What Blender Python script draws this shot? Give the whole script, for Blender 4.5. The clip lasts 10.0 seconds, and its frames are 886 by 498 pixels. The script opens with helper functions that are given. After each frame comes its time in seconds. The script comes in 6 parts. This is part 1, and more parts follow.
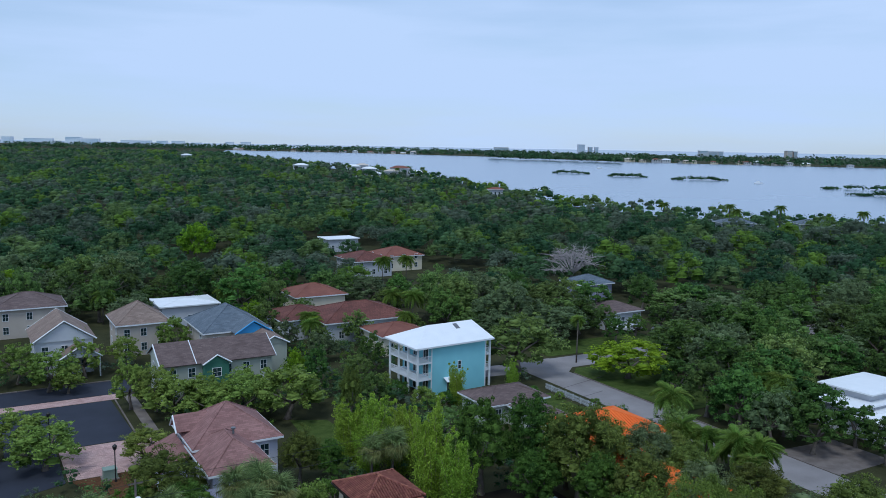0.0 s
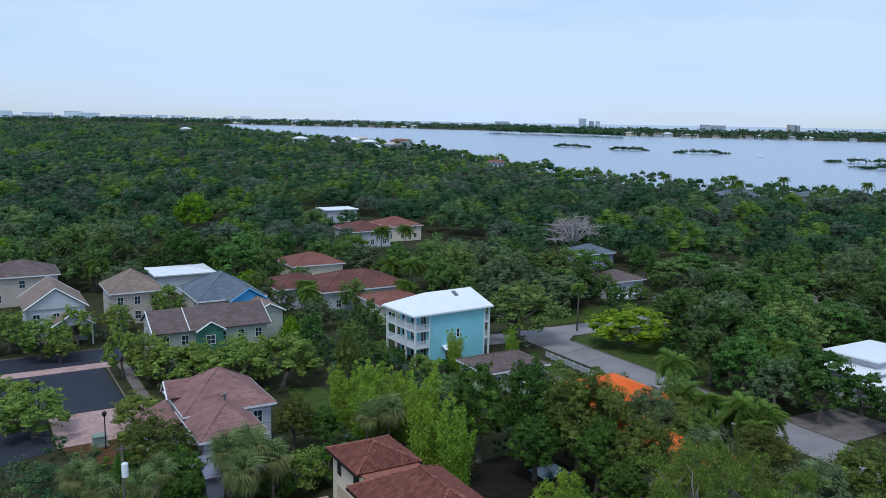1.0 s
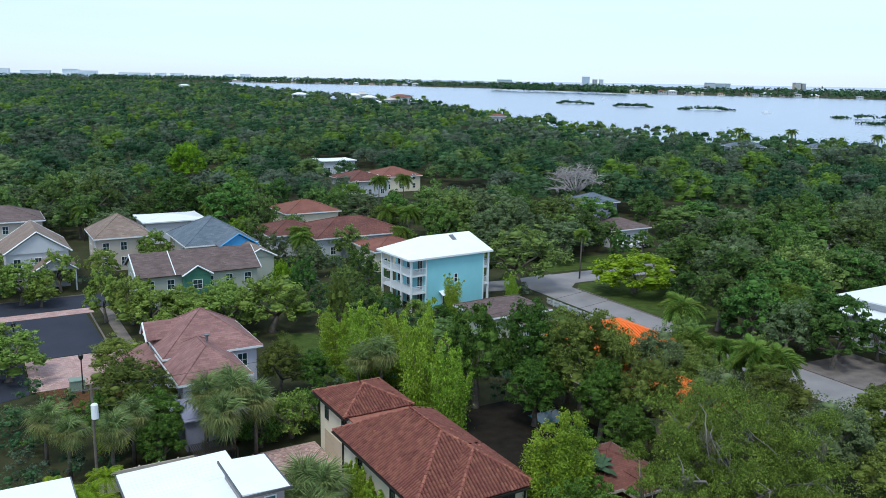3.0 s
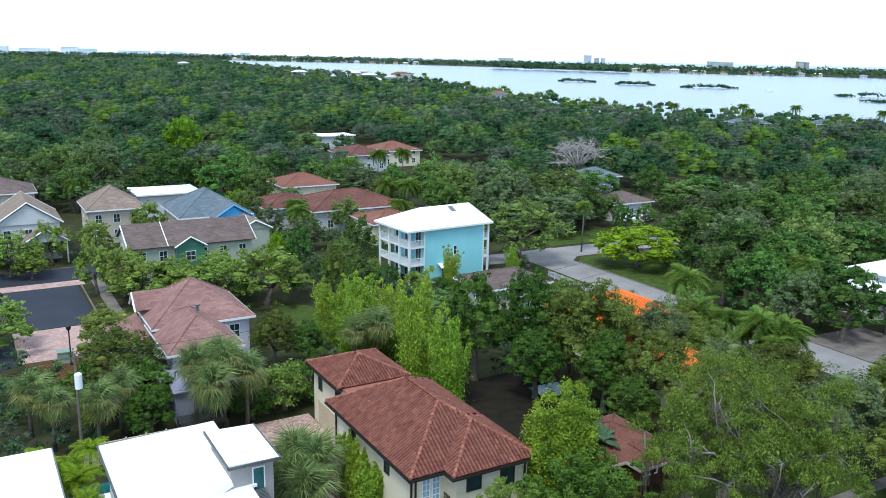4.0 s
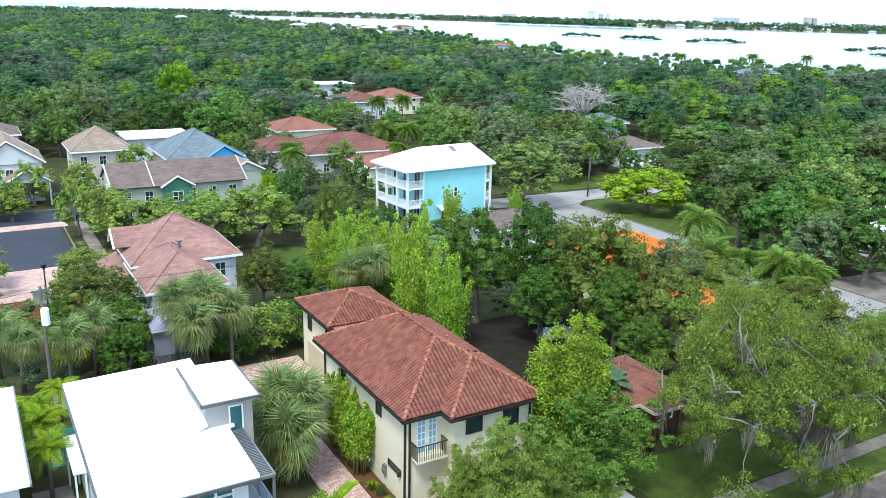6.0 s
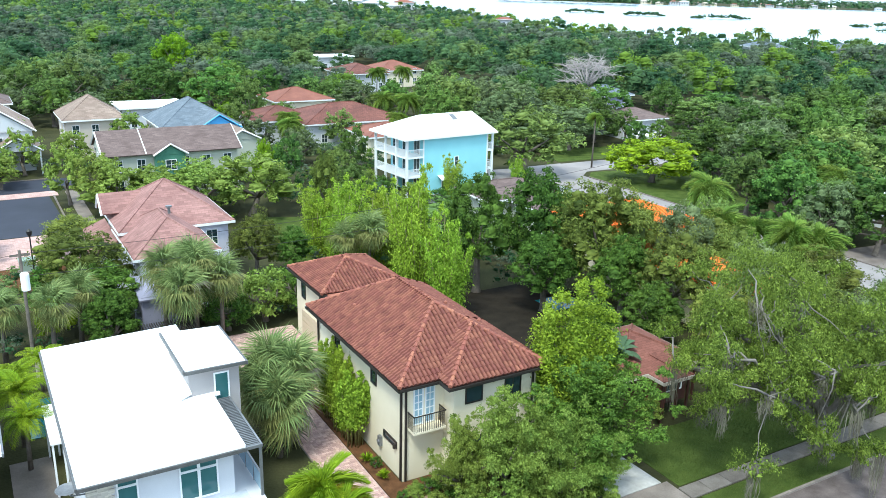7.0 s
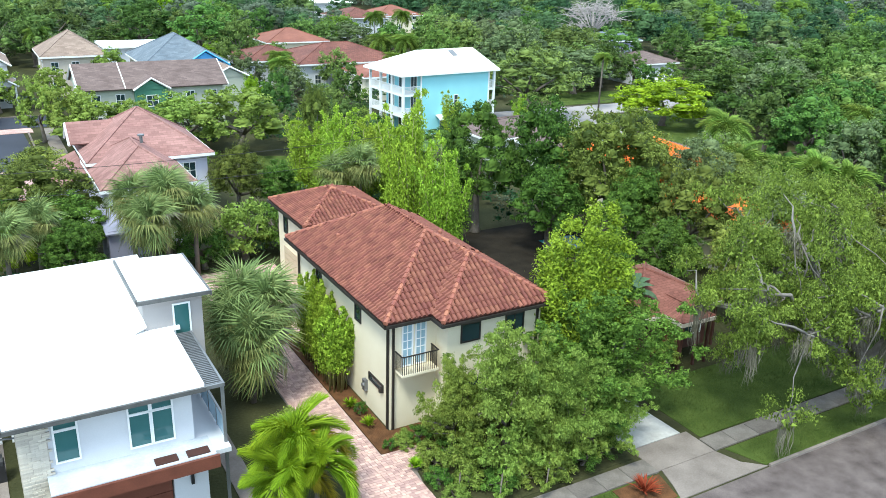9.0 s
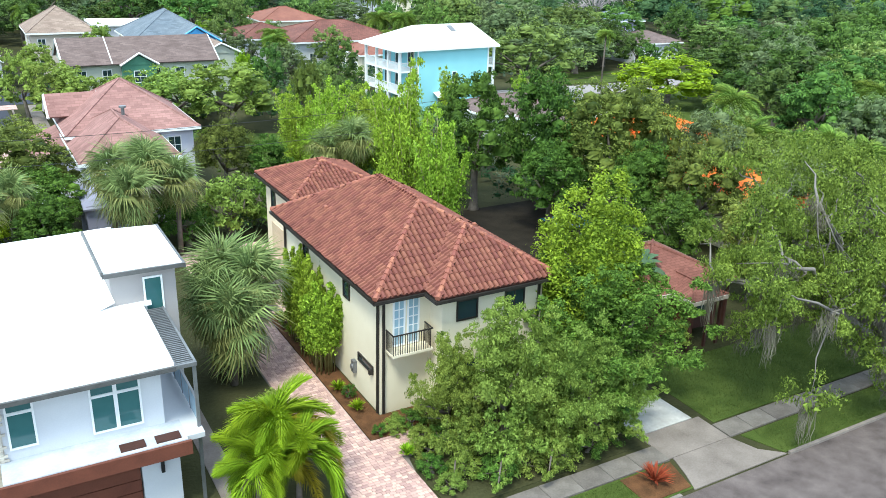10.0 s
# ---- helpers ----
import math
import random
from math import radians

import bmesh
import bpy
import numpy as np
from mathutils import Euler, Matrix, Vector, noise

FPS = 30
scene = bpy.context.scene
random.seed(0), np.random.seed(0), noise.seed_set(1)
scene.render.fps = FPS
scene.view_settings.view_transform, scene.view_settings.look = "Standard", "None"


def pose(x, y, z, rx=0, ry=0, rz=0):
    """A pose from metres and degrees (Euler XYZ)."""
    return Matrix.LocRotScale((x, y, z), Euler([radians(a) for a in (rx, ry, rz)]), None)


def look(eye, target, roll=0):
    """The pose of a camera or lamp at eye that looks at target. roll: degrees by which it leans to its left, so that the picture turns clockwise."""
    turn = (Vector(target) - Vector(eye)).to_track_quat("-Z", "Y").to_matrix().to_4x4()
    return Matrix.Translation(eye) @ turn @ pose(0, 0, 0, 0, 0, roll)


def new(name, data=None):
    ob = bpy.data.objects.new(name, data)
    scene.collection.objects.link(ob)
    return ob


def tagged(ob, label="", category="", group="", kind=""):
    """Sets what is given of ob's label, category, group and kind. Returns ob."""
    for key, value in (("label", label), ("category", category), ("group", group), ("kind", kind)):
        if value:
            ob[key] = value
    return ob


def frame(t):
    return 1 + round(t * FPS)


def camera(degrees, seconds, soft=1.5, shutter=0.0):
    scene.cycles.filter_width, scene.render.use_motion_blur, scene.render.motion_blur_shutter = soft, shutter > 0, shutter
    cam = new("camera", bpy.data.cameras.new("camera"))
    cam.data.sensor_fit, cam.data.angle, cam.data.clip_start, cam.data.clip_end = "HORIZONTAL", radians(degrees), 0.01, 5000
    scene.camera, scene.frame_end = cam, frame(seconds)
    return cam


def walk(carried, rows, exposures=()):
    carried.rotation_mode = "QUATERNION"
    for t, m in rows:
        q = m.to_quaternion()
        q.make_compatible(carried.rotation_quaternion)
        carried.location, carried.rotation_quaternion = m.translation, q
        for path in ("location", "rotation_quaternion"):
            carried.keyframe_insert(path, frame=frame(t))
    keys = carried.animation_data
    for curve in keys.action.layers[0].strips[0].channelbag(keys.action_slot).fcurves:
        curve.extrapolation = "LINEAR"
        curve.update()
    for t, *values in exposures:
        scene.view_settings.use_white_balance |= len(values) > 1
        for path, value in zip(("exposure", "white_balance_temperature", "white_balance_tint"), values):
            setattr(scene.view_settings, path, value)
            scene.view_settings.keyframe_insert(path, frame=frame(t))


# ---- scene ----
cam = camera(55.8, 10.0, 0.45)
PATH = [
    (0, (-1.227, -6.238, 37.716), (-1.204, -4.255, 37.459), 1.0),
    (0.5, (-1.03, -4.971, 36.807), (-1.007, -2.992, 36.517), 1.0),
    (1, (-0.787, -3.804, 35.994), (-0.765, -1.829, 35.678), 1.0),
    (1.5, (-0.502, -2.689, 35.148), (-0.481, -0.718, 34.809), 1.0),
    (2, (-0.322, -1.451, 34.285), (-0.301, 0.516, 33.923), 1.0),
    (2.5, (-0.187, -0.162, 33.408), (-0.167, 1.801, 33.022), 1.0),
    (4, (0.271, 3.392, 30.845), (0.289, 5.339, 30.389), 1.1),
    (4.5, (0.353, 4.573, 30.038), (0.37, 6.514, 29.558), 1.1),
    (5, (0.407, 5.679, 29.199), (0.424, 7.615, 28.696), 1.2),
    (5.5, (0.489, 6.802, 28.302), (0.506, 8.732, 27.775), 1.2),
    (7, (0.795, 10.195, 25.694), (0.808, 12.103, 25.095), 1.3),
    (7.5, (0.894, 11.41, 24.77), (0.908, 13.31, 24.147), 1.3),
    (8, (0.988, 12.476, 23.935), (1.0, 14.369, 23.29), 1.4),
    (8.5, (1.108, 13.558, 23.107), (1.121, 15.443, 22.44), 1.5),
    (9, (1.218, 14.787, 22.196), (1.232, 16.665, 21.507), 1.7),
    (9.5, (1.323, 16.014, 21.35), (1.34, 17.884, 20.641), 1.8),
    (10, (1.479, 17.246, 20.486), (1.495, 19.113, 19.771), 1.8),
]

# ---- light ----
walk(cam, [(t, look(eye, target, roll)) for t, eye, target, roll in PATH],
     exposures=[(0.0, -0.23, 5500, 3), (1.0, -0.06, 5730, 3), (2.5, 0.2, 6020, 1), (4.5, 0.97, 6100, -4), (5.5, 1.31, 6240, -5), (7.5, 1.56, 6360, -5), (10.0, 1.6, 6520, -5)])

SUN_ELEV, SUN_TURN = 60.0, 200.0
world = bpy.data.worlds.new("overcast_sky")
scene.world = world
world.use_nodes = True
wn, wl = world.node_tree.nodes, world.node_tree.links
wn.clear()
sky = wn.new("ShaderNodeTexSky")
sky.sky_type, sky.sun_disc = "NISHITA", False
sky.sun_elevation, sky.sun_rotation = radians(SUN_ELEV), radians(SUN_TURN)
sky.air_density, sky.dust_density, sky.ozone_density = 1.0, 0.3, 3.0
wco = wn.new("ShaderNodeTexCoord")
wmap = wn.new("ShaderNodeMapping")
wmap.inputs["Scale"].default_value = (1.0, 1.0, 7.0)
wnoise = wn.new("ShaderNodeTexNoise")
wnoise.inputs["Scale"].default_value, wnoise.inputs["Detail"].default_value = 1.6, 6.0
wramp = wn.new("ShaderNodeMapRange")
wramp.inputs["From Min"].default_value, wramp.inputs["From Max"].default_value = 0.4, 0.62
wramp.inputs["To Min"].default_value, wramp.inputs["To Max"].default_value = 0.5, 1.0
wmix = wn.new("ShaderNodeMix")
wmix.data_type = "RGBA"
wmix.inputs[7].default_value = (6.5, 7.4, 9.5, 1)
wbg = wn.new("ShaderNodeBackground")
wbg.inputs["Strength"].default_value = 0.105
wout = wn.new("ShaderNodeOutputWorld")
wl.new(wco.outputs["Generated"], wmap.inputs["Vector"])
wl.new(wmap.outputs[0], wnoise.inputs["Vector"])
wl.new(wnoise.outputs["Fac"], wramp.inputs["Value"])
wl.new(wramp.outputs[0], wmix.inputs[0])
wl.new(sky.outputs[0], wmix.inputs[6])
wl.new(wmix.outputs[2], wbg.inputs["Color"])
wl.new(wbg.outputs[0], wout.inputs[0])

sun = new("sun", bpy.data.lights.new("sun", "SUN"))
sun.data.energy, sun.data.angle, sun.data.color = 1.5, radians(15), (1.0, 0.96, 0.9)
_e, _r = radians(SUN_ELEV), radians(SUN_TURN)
sun.matrix_world = look((math.sin(_r) * math.cos(_e) * 200, math.cos(_r) * math.cos(_e) * 200, math.sin(_e) * 200), (0, 0, 0))


# ---- materials ----
def surface(name, low, high, rough=0.7, scale=1.5, fine=14.0, bump=0.2, metal=0.0, spec=0.4, random_by="", spread=0.0, pattern=None, dist=0.02, coat=0.0):
    """A procedural surface: two colours mixed by stains and grain; pattern: (kind, width, height, joint colour) adds courses."""
    m = bpy.data.materials.new(name)
    m.use_nodes = True
    n, l = m.node_tree.nodes, m.node_tree.links
    b = n["Principled BSDF"]
    b.inputs["Roughness"].default_value, b.inputs["Metallic"].default_value = rough, metal
    b.inputs["Specular IOR Level"].default_value = spec
    co = n.new("ShaderNodeTexCoord")
    big, small = n.new("ShaderNodeTexNoise"), n.new("ShaderNodeTexNoise")
    for t, s, d in ((big, scale, 5.0), (small, fine, 3.0)):
        t.inputs["Scale"].default_value, t.inputs["Detail"].default_value = s, d
        l.new(co.outputs["Object"], t.inputs["Vector"])
    add = n.new("ShaderNodeMath")
    add.operation = "MULTIPLY_ADD"
    add.inputs[1].default_value = 0.55
    l.new(small.outputs["Fac"], add.inputs[0])
    half = n.new("ShaderNodeMath")
    half.operation = "MULTIPLY_ADD"
    half.inputs[1].default_value, half.inputs[2].default_value = 1.3, -0.45
    l.new(big.outputs["Fac"], half.inputs[0])
    l.new(half.outputs[0], add.inputs[2])
    mix = n.new("ShaderNodeMix")
    mix.data_type, mix.clamp_factor = "RGBA", True
    mix.inputs[6].default_value, mix.inputs[7].default_value = (*low, 1), (*high, 1)
    l.new(add.outputs[0], mix.inputs[0])
    colour, height = mix.outputs[2], small.outputs["Fac"]
    if random_by:
        if random_by == "object":
            rnd = n.new("ShaderNodeObjectInfo").outputs["Random"]
        else:
            rnd = n.new("ShaderNodeNewGeometry").outputs["Random Per Island"]
        hs = n.new("ShaderNodeHueSaturation")
        val = n.new("ShaderNodeMapRange")
        val.inputs["To Min"].default_value, val.inputs["To Max"].default_value = 1 - spread, 1 + spread
        l.new(rnd, val.inputs["Value"])
        l.new(val.outputs[0], hs.inputs["Value"])
        hue = n.new("ShaderNodeMapRange")
        hue.inputs["To Min"].default_value, hue.inputs["To Max"].default_value = 0.5 - spread * 0.04, 0.5 + spread * 0.04
        l.new(rnd, hue.inputs["Value"])
        l.new(hue.outputs[0], hs.inputs["Hue"])
        l.new(colour, hs.inputs["Color"])
        colour = hs.outputs[0]
    if pattern:
        kind, w, h, joint = pattern
        br = n.new("ShaderNodeTexBrick")
        br.inputs["Scale"].default_value = 1.0
        br.inputs["Brick Width"].default_value, br.inputs["Row Height"].default_value = w, h
        br.inputs["Mortar Size"].default_value, br.inputs["Mortar Smooth"].default_value = min(w, h) * 0.06, 0.3
        br.inputs["Color1"].default_value, br.inputs["Color2"].default_value = (0.8, 0.8, 0.8, 1), (1.15, 1.15, 1.15, 1)
        br.inputs["Mortar"].default_value = (*joint, 1)
        l.new(co.outputs["Object"], br.inputs["Vector"])
        mul = n.new("ShaderNodeMix")
        mul.data_type, mul.blend_type = "RGBA", "MULTIPLY"
        mul.inputs[0].default_value = 1.0
        l.new(colour, mul.inputs[6])
        l.new(br.outputs["Color"], mul.inputs[7])
        colour = mul.outputs[2]
    l.new(colour, b.inputs["Base Color"])
    if bump:
        bp = n.new("ShaderNodeBump")
        bp.inputs["Strength"].default_value, bp.inputs["Distance"].default_value = bump, dist
        l.new(height, bp.inputs["Height"])
        l.new(bp.outputs[0], b.inputs["Normal"])
    return m


def foliage(name, dark, light, hue=0.03, value=0.3, glow=0.24, leaf=0.5, patch=0.55):
    """Leaves: every leaf its own tone, every tree its own cast, a little light shining through."""
    m = bpy.data.materials.new(name)
    m.use_nodes = True
    n, l = m.node_tree.nodes, m.node_tree.links
    b = n["Principled BSDF"]
    b.inputs["Roughness"].default_value, b.inputs["Specular IOR Level"].default_value = 0.65, 0.14
    geo, info = n.new("ShaderNodeNewGeometry"), n.new("ShaderNodeObjectInfo")
    co, noi = n.new("ShaderNodeTexCoord"), n.new("ShaderNodeTexNoise")
    noi.inputs["Scale"].default_value, noi.inputs["Detail"].default_value = patch, 3.0
    l.new(co.outputs["Object"], noi.inputs["Vector"])
    fac = n.new("ShaderNodeMath")
    fac.operation = "MULTIPLY_ADD"
    fac.inputs[1].default_value = leaf
    l.new(geo.outputs["Random Per Island"], fac.inputs[0])
    sub = n.new("ShaderNodeMath")
    sub.operation = "MULTIPLY_ADD"
    sub.inputs[1].default_value, sub.inputs[2].default_value = 1.0, -0.5 * leaf
    l.new(noi.outputs["Fac"], sub.inputs[0])
    l.new(sub.outputs[0], fac.inputs[2])
    mix = n.new("ShaderNodeMix")
    mix.data_type, mix.clamp_factor = "RGBA", True
    mix.inputs[6].default_value, mix.inputs[7].default_value = (*dark, 1), (*light, 1)
    l.new(fac.outputs[0], mix.inputs[0])
    hs = n.new("ShaderNodeHueSaturation")
    for sock, mid, amp in (("Hue", 0.5, hue), ("Value", 1.0, value)):
        r = n.new("ShaderNodeMapRange")
        r.inputs["To Min"].default_value, r.inputs["To Max"].default_value = mid - amp, mid + amp
        if sock == "Hue":
            fr = n.new("ShaderNodeMath")
            fr.operation = "FRACT"
            k = n.new("ShaderNodeMath")
            k.operation = "MULTIPLY"
            k.inputs[1].default_value = 7.31
            l.new(info.outputs["Random"], k.inputs[0])
            l.new(k.outputs[0], fr.inputs[0])
            l.new(fr.outputs[0], r.inputs["Value"])
        else:
            l.new(info.outputs["Random"], r.inputs["Value"])
        l.new(r.outputs[0], hs.inputs[sock])
    l.new(mix.outputs[2], hs.inputs["Color"])
    l.new(hs.outputs[0], b.inputs["Base Color"])
    tr = n.new("ShaderNodeBsdfTranslucent")
    l.new(hs.outputs[0], tr.inputs["Color"])
    ms = n.new("ShaderNodeMixShader")
    ms.inputs[0].default_value = glow
    l.new(b.outputs[0], ms.inputs[1])
    l.new(tr.outputs[0], ms.inputs[2])
    l.new(ms.outputs[0], n["Material Output"].inputs["Surface"])
    return m


M = {}
M["ground"] = surface("ground_litter", (0.022, 0.026, 0.011), (0.076, 0.074, 0.034), 0.95, 0.35, 7.0, 0.8, spec=0.1, dist=0.06)
M["lawn"] = surface("lawn_grass", (0.032, 0.058, 0.010), (0.105, 0.140, 0.034), 0.95, 0.9, 22.0, 0.9, spec=0.1, dist=0.06)
M["mulch"] = surface("mulch", (0.045, 0.026, 0.014), (0.185, 0.085, 0.040), 0.95, 2.2, 18.0, 0.9, spec=0.1, dist=0.05)
# Soil colour taken near black to stand for canopy shade.
M["soil"] = surface("shade_dark_soil", (0.010, 0.008, 0.006), (0.032, 0.026, 0.019), 0.95, 0.9, 14.0, 0.6, spec=0.1)
M["asphalt"] = surface("worn_asphalt", (0.196, 0.177, 0.174), (0.336, 0.308, 0.302), 0.85, 0.28, 18.0, 0.25, spec=0.3)
M["asphalt_dark"] = surface("street_asphalt", (0.040, 0.029, 0.028), (0.190, 0.155, 0.148), 0.85, 1.1, 26.0, 0.3, spec=0.3)
M["dead_wood"] = surface("dead_wood", (0.30, 0.26, 0.26), (0.52, 0.47, 0.46), 0.95, 2.5, 14.0, 0.3, spec=0.1)
M["new_asphalt"] = surface("sealed_asphalt", (0.014, 0.017, 0.030), (0.034, 0.038, 0.058), 0.8, 0.3, 16.0, 0.15, spec=0.45)
M["concrete"] = surface("concrete", (0.120, 0.098, 0.087), (0.275, 0.235, 0.212), 0.88, 0.8, 14.0, 0.25, spec=0.25, random_by="object", spread=0.08)
M["slab"] = surface("weathered_slab", (0.085, 0.073, 0.064), (0.235, 0.208, 0.188), 0.9, 1.1, 12.0, 0.25, spec=0.25, random_by="object", spread=0.16)
M["ledge"] = surface("stained_ledge", (0.34, 0.38, 0.44), (0.60, 0.62, 0.66), 0.8, 1.3, 9.0, 0.1)
M["pale_drive"] = surface("pale_drive", (0.30, 0.29, 0.28), (0.58, 0.57, 0.56), 0.8, 0.9, 6.0, 0.2, spec=0.3)
M["paver"] = surface("red_paver", (0.40, 0.245, 0.215), (0.62, 0.43, 0.385), 0.85, 1.6, 20.0, 0.2, spec=0.3, random_by="object", spread=0.26)
M["paver_rest"] = surface("red_paver_rest", (0.40, 0.245, 0.215), (0.62, 0.43, 0.385), 0.85, 1.6, 20.0, 0.2, spec=0.3, random_by="island", spread=0.26)
M["paver_far"] = surface("pink_paver", (0.40, 0.24, 0.22), (0.58, 0.40, 0.36), 0.85, 0.5, 9.0, 0.2, pattern=("brick", 0.45, 0.22, (0.7, 0.66, 0.62)))
# Base colour far paler than bay water, carrying sky reflection the gloss lacks.
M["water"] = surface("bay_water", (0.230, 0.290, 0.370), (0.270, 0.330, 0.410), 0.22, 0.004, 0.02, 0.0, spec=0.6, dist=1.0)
# Pool blue darkened to stand for tree shade; both pools share it.
M["pool"] = surface("pool_water", (0.010, 0.11, 0.14), (0.02, 0.18, 0.21), 0.15, 0.5, 2.0, 0.1)
M["stucco"] = surface("cream_stucco", (0.66, 0.58, 0.43), (0.80, 0.73, 0.58), 0.9, 0.5, 22.0, 0.15, spec=0.25)
M["white_stucco"] = surface("white_stucco", (0.50, 0.51, 0.545), (0.61, 0.62, 0.65), 0.85, 0.5, 22.0, 0.12, spec=0.25)
M["grey_stucco"] = surface("pale_grey_stucco", (0.30, 0.28, 0.278), (0.37, 0.348, 0.343), 0.85, 0.6, 22.0, 0.12, spec=0.25)
M["tile"] = surface("clay_tile", (0.106, 0.035, 0.026), (0.293, 0.108, 0.078), 0.75, 1.6, 11.0, 0.3, spec=0.3, random_by="object", spread=0.18)
M["tile_rest"] = surface("clay_tile_rest", (0.106, 0.035, 0.026), (0.293, 0.108, 0.078), 0.75, 1.6, 11.0, 0.3, spec=0.3, random_by="island", spread=0.18)
M["tile_far"] = surface("far_clay_tile", (0.098, 0.037, 0.030), (0.221, 0.086, 0.064), 0.8, 0.35, 3.0, 0.5, spec=0.3, dist=0.08, pattern=("brick", 0.35, 0.35, (0.55, 0.5, 0.5)))
M["tile_orange"] = surface("orange_tile", (0.72, 0.135, 0.020), (0.86, 0.215, 0.042), 0.7, 0.5, 6.0, 0.2, spec=0.3)
M["tile_pink"] = surface("salmon_tile", (0.145, 0.053, 0.038), (0.281, 0.115, 0.081), 0.8, 0.4, 3.0, 0.4, spec=0.3, dist=0.08)
M["shingle_rose"] = surface("rose_shingle", (0.197, 0.099, 0.091), (0.357, 0.203, 0.184), 0.9, 0.5, 7.0, 0.4, spec=0.2, pattern=("brick", 0.6, 0.2, (0.75, 0.72, 0.7)))
M["shingle_brown"] = surface("brown_shingle", (0.108, 0.077, 0.072), (0.194, 0.144, 0.135), 0.9, 0.5, 7.0, 0.4, spec=0.2, pattern=("brick", 0.6, 0.2, (0.75, 0.72, 0.7)))
M["shingle_tan"] = surface("tan_shingle", (0.196, 0.140, 0.115), (0.315, 0.242, 0.200), 0.9, 0.5, 7.0, 0.4, spec=0.2, pattern=("brick", 0.6, 0.2, (0.75, 0.72, 0.7)))
M["shingle_slate"] = surface("slate_blue_shingle", (0.095, 0.120, 0.150), (0.175, 0.205, 0.240), 0.85, 0.5, 7.0, 0.4, spec=0.25, pattern=("brick", 0.6, 0.2, (0.75, 0.72, 0.7)))
M["shingle_red"] = surface("red_brown_shingle", (0.13, 0.050, 0.040), (0.26, 0.11, 0.085), 0.9, 0.8, 9.0, 0.4, spec=0.2, pattern=("brick", 0.35, 0.17, (0.6, 0.55, 0.5)))
M["white_roof"] = surface("white_metal_roof", (0.80, 0.81, 0.82), (0.90, 0.90, 0.90), 0.45, 0.6, 5.0, 0.05, spec=0.4)
M["aqua"] = surface("aqua_siding", (0.27, 0.60, 0.67), (0.33, 0.68, 0.74), 0.8, 0.5, 12.0, 0.1, spec=0.3)
M["white_paint"] = surface("white_paint", (0.74, 0.75, 0.76), (0.83, 0.84, 0.85), 0.6, 0.8, 12.0, 0.05)
M["lavender"] = surface("lavender_siding", (0.56, 0.55, 0.66), (0.66, 0.66, 0.76), 0.8, 0.6, 10.0, 0.1)
M["grey_lav"] = surface("grey_lavender_siding", (0.24, 0.24, 0.33), (0.32, 0.32, 0.42), 0.8, 0.6, 10.0, 0.1)
M["green_siding"] = surface("dark_green_siding", (0.055, 0.17, 0.115), (0.085, 0.22, 0.15), 0.8, 0.6, 10.0, 0.1)
M["sage"] = surface("sage_siding", (0.38, 0.40, 0.33), (0.47, 0.49, 0.42), 0.8, 0.6, 10.0, 0.1)
M["beige"] = surface("beige_siding", (0.50, 0.43, 0.36), (0.60, 0.53, 0.46), 0.8, 0.6, 10.0, 0.1)
M["blue_trim"] = surface("bright_blue_trim", (0.06, 0.30, 0.62), (0.09, 0.36, 0.70), 0.6, 0.8, 10.0, 0.05)
M["dark_metal"] = surface("dark_bronze_metal", (0.028, 0.024, 0.022), (0.055, 0.048, 0.045), 0.45, 2.0, 16.0, 0.05, metal=0.4)
M["gutter"] = surface("dark_grey_gutter", (0.075, 0.075, 0.078), (0.15, 0.15, 0.15), 0.5, 3.0, 16.0, 0.05, metal=0.3)
M["grey_metal"] = surface("grey_metal", (0.15, 0.155, 0.165), (0.25, 0.255, 0.265), 0.45, 2.0, 16.0, 0.05, metal=0.5)
M["wood"] = surface("red_brown_wood", (0.095, 0.030, 0.020), (0.175, 0.058, 0.036), 0.55, 1.5, 20.0, 0.15)
M["dark_wood"] = surface("dark_wood", (0.040, 0.016, 0.012), (0.075, 0.028, 0.020), 0.6, 1.5, 20.0, 0.15)
M["tan_door"] = surface("tan_garage_door", (0.50, 0.40, 0.28), (0.60, 0.50, 0.37), 0.7, 1.0, 12.0, 0.05)
M["stone"] = surface("stacked_stone", (0.40, 0.36, 0.30), (0.66, 0.61, 0.54), 0.9, 2.5, 14.0, 0.4, random_by="object", spread=0.15)
M["glass"] = surface("window_glass", (0.020, 0.040, 0.045), (0.035, 0.060, 0.065), 0.06, 0.5, 2.0, 0.0, spec=0.6)
M["teal_glass"] = surface("tinted_glass", (0.030, 0.110, 0.115), (0.060, 0.150, 0.155), 0.06, 0.5, 2.0, 0.0, spec=0.6)
M["pale_glass"] = surface("curtained_glass", (0.26, 0.40, 0.50), (0.38, 0.52, 0.60), 0.08, 1.0, 4.0, 0.0, spec=0.6)
M["bark"] = surface("grey_bark", (0.085, 0.070, 0.058), (0.22, 0.19, 0.165), 0.95, 2.5, 14.0, 0.6, spec=0.1, dist=0.03)
M["pale_bark"] = surface("pale_dead_wood", (0.11, 0.10, 0.09), (0.27, 0.245, 0.225), 0.95, 2.5, 14.0, 0.4, spec=0.1)
M["cane"] = surface("bamboo_cane", (0.13, 0.15, 0.045), (0.30, 0.29, 0.12), 0.6, 2.5, 10.0, 0.1)
M["moss"] = surface("spanish_moss", (0.085, 0.080, 0.058), (0.205, 0.190, 0.145), 0.95, 1.5, 10.0, 0.3, spec=0.05, random_by="island", spread=0.3)
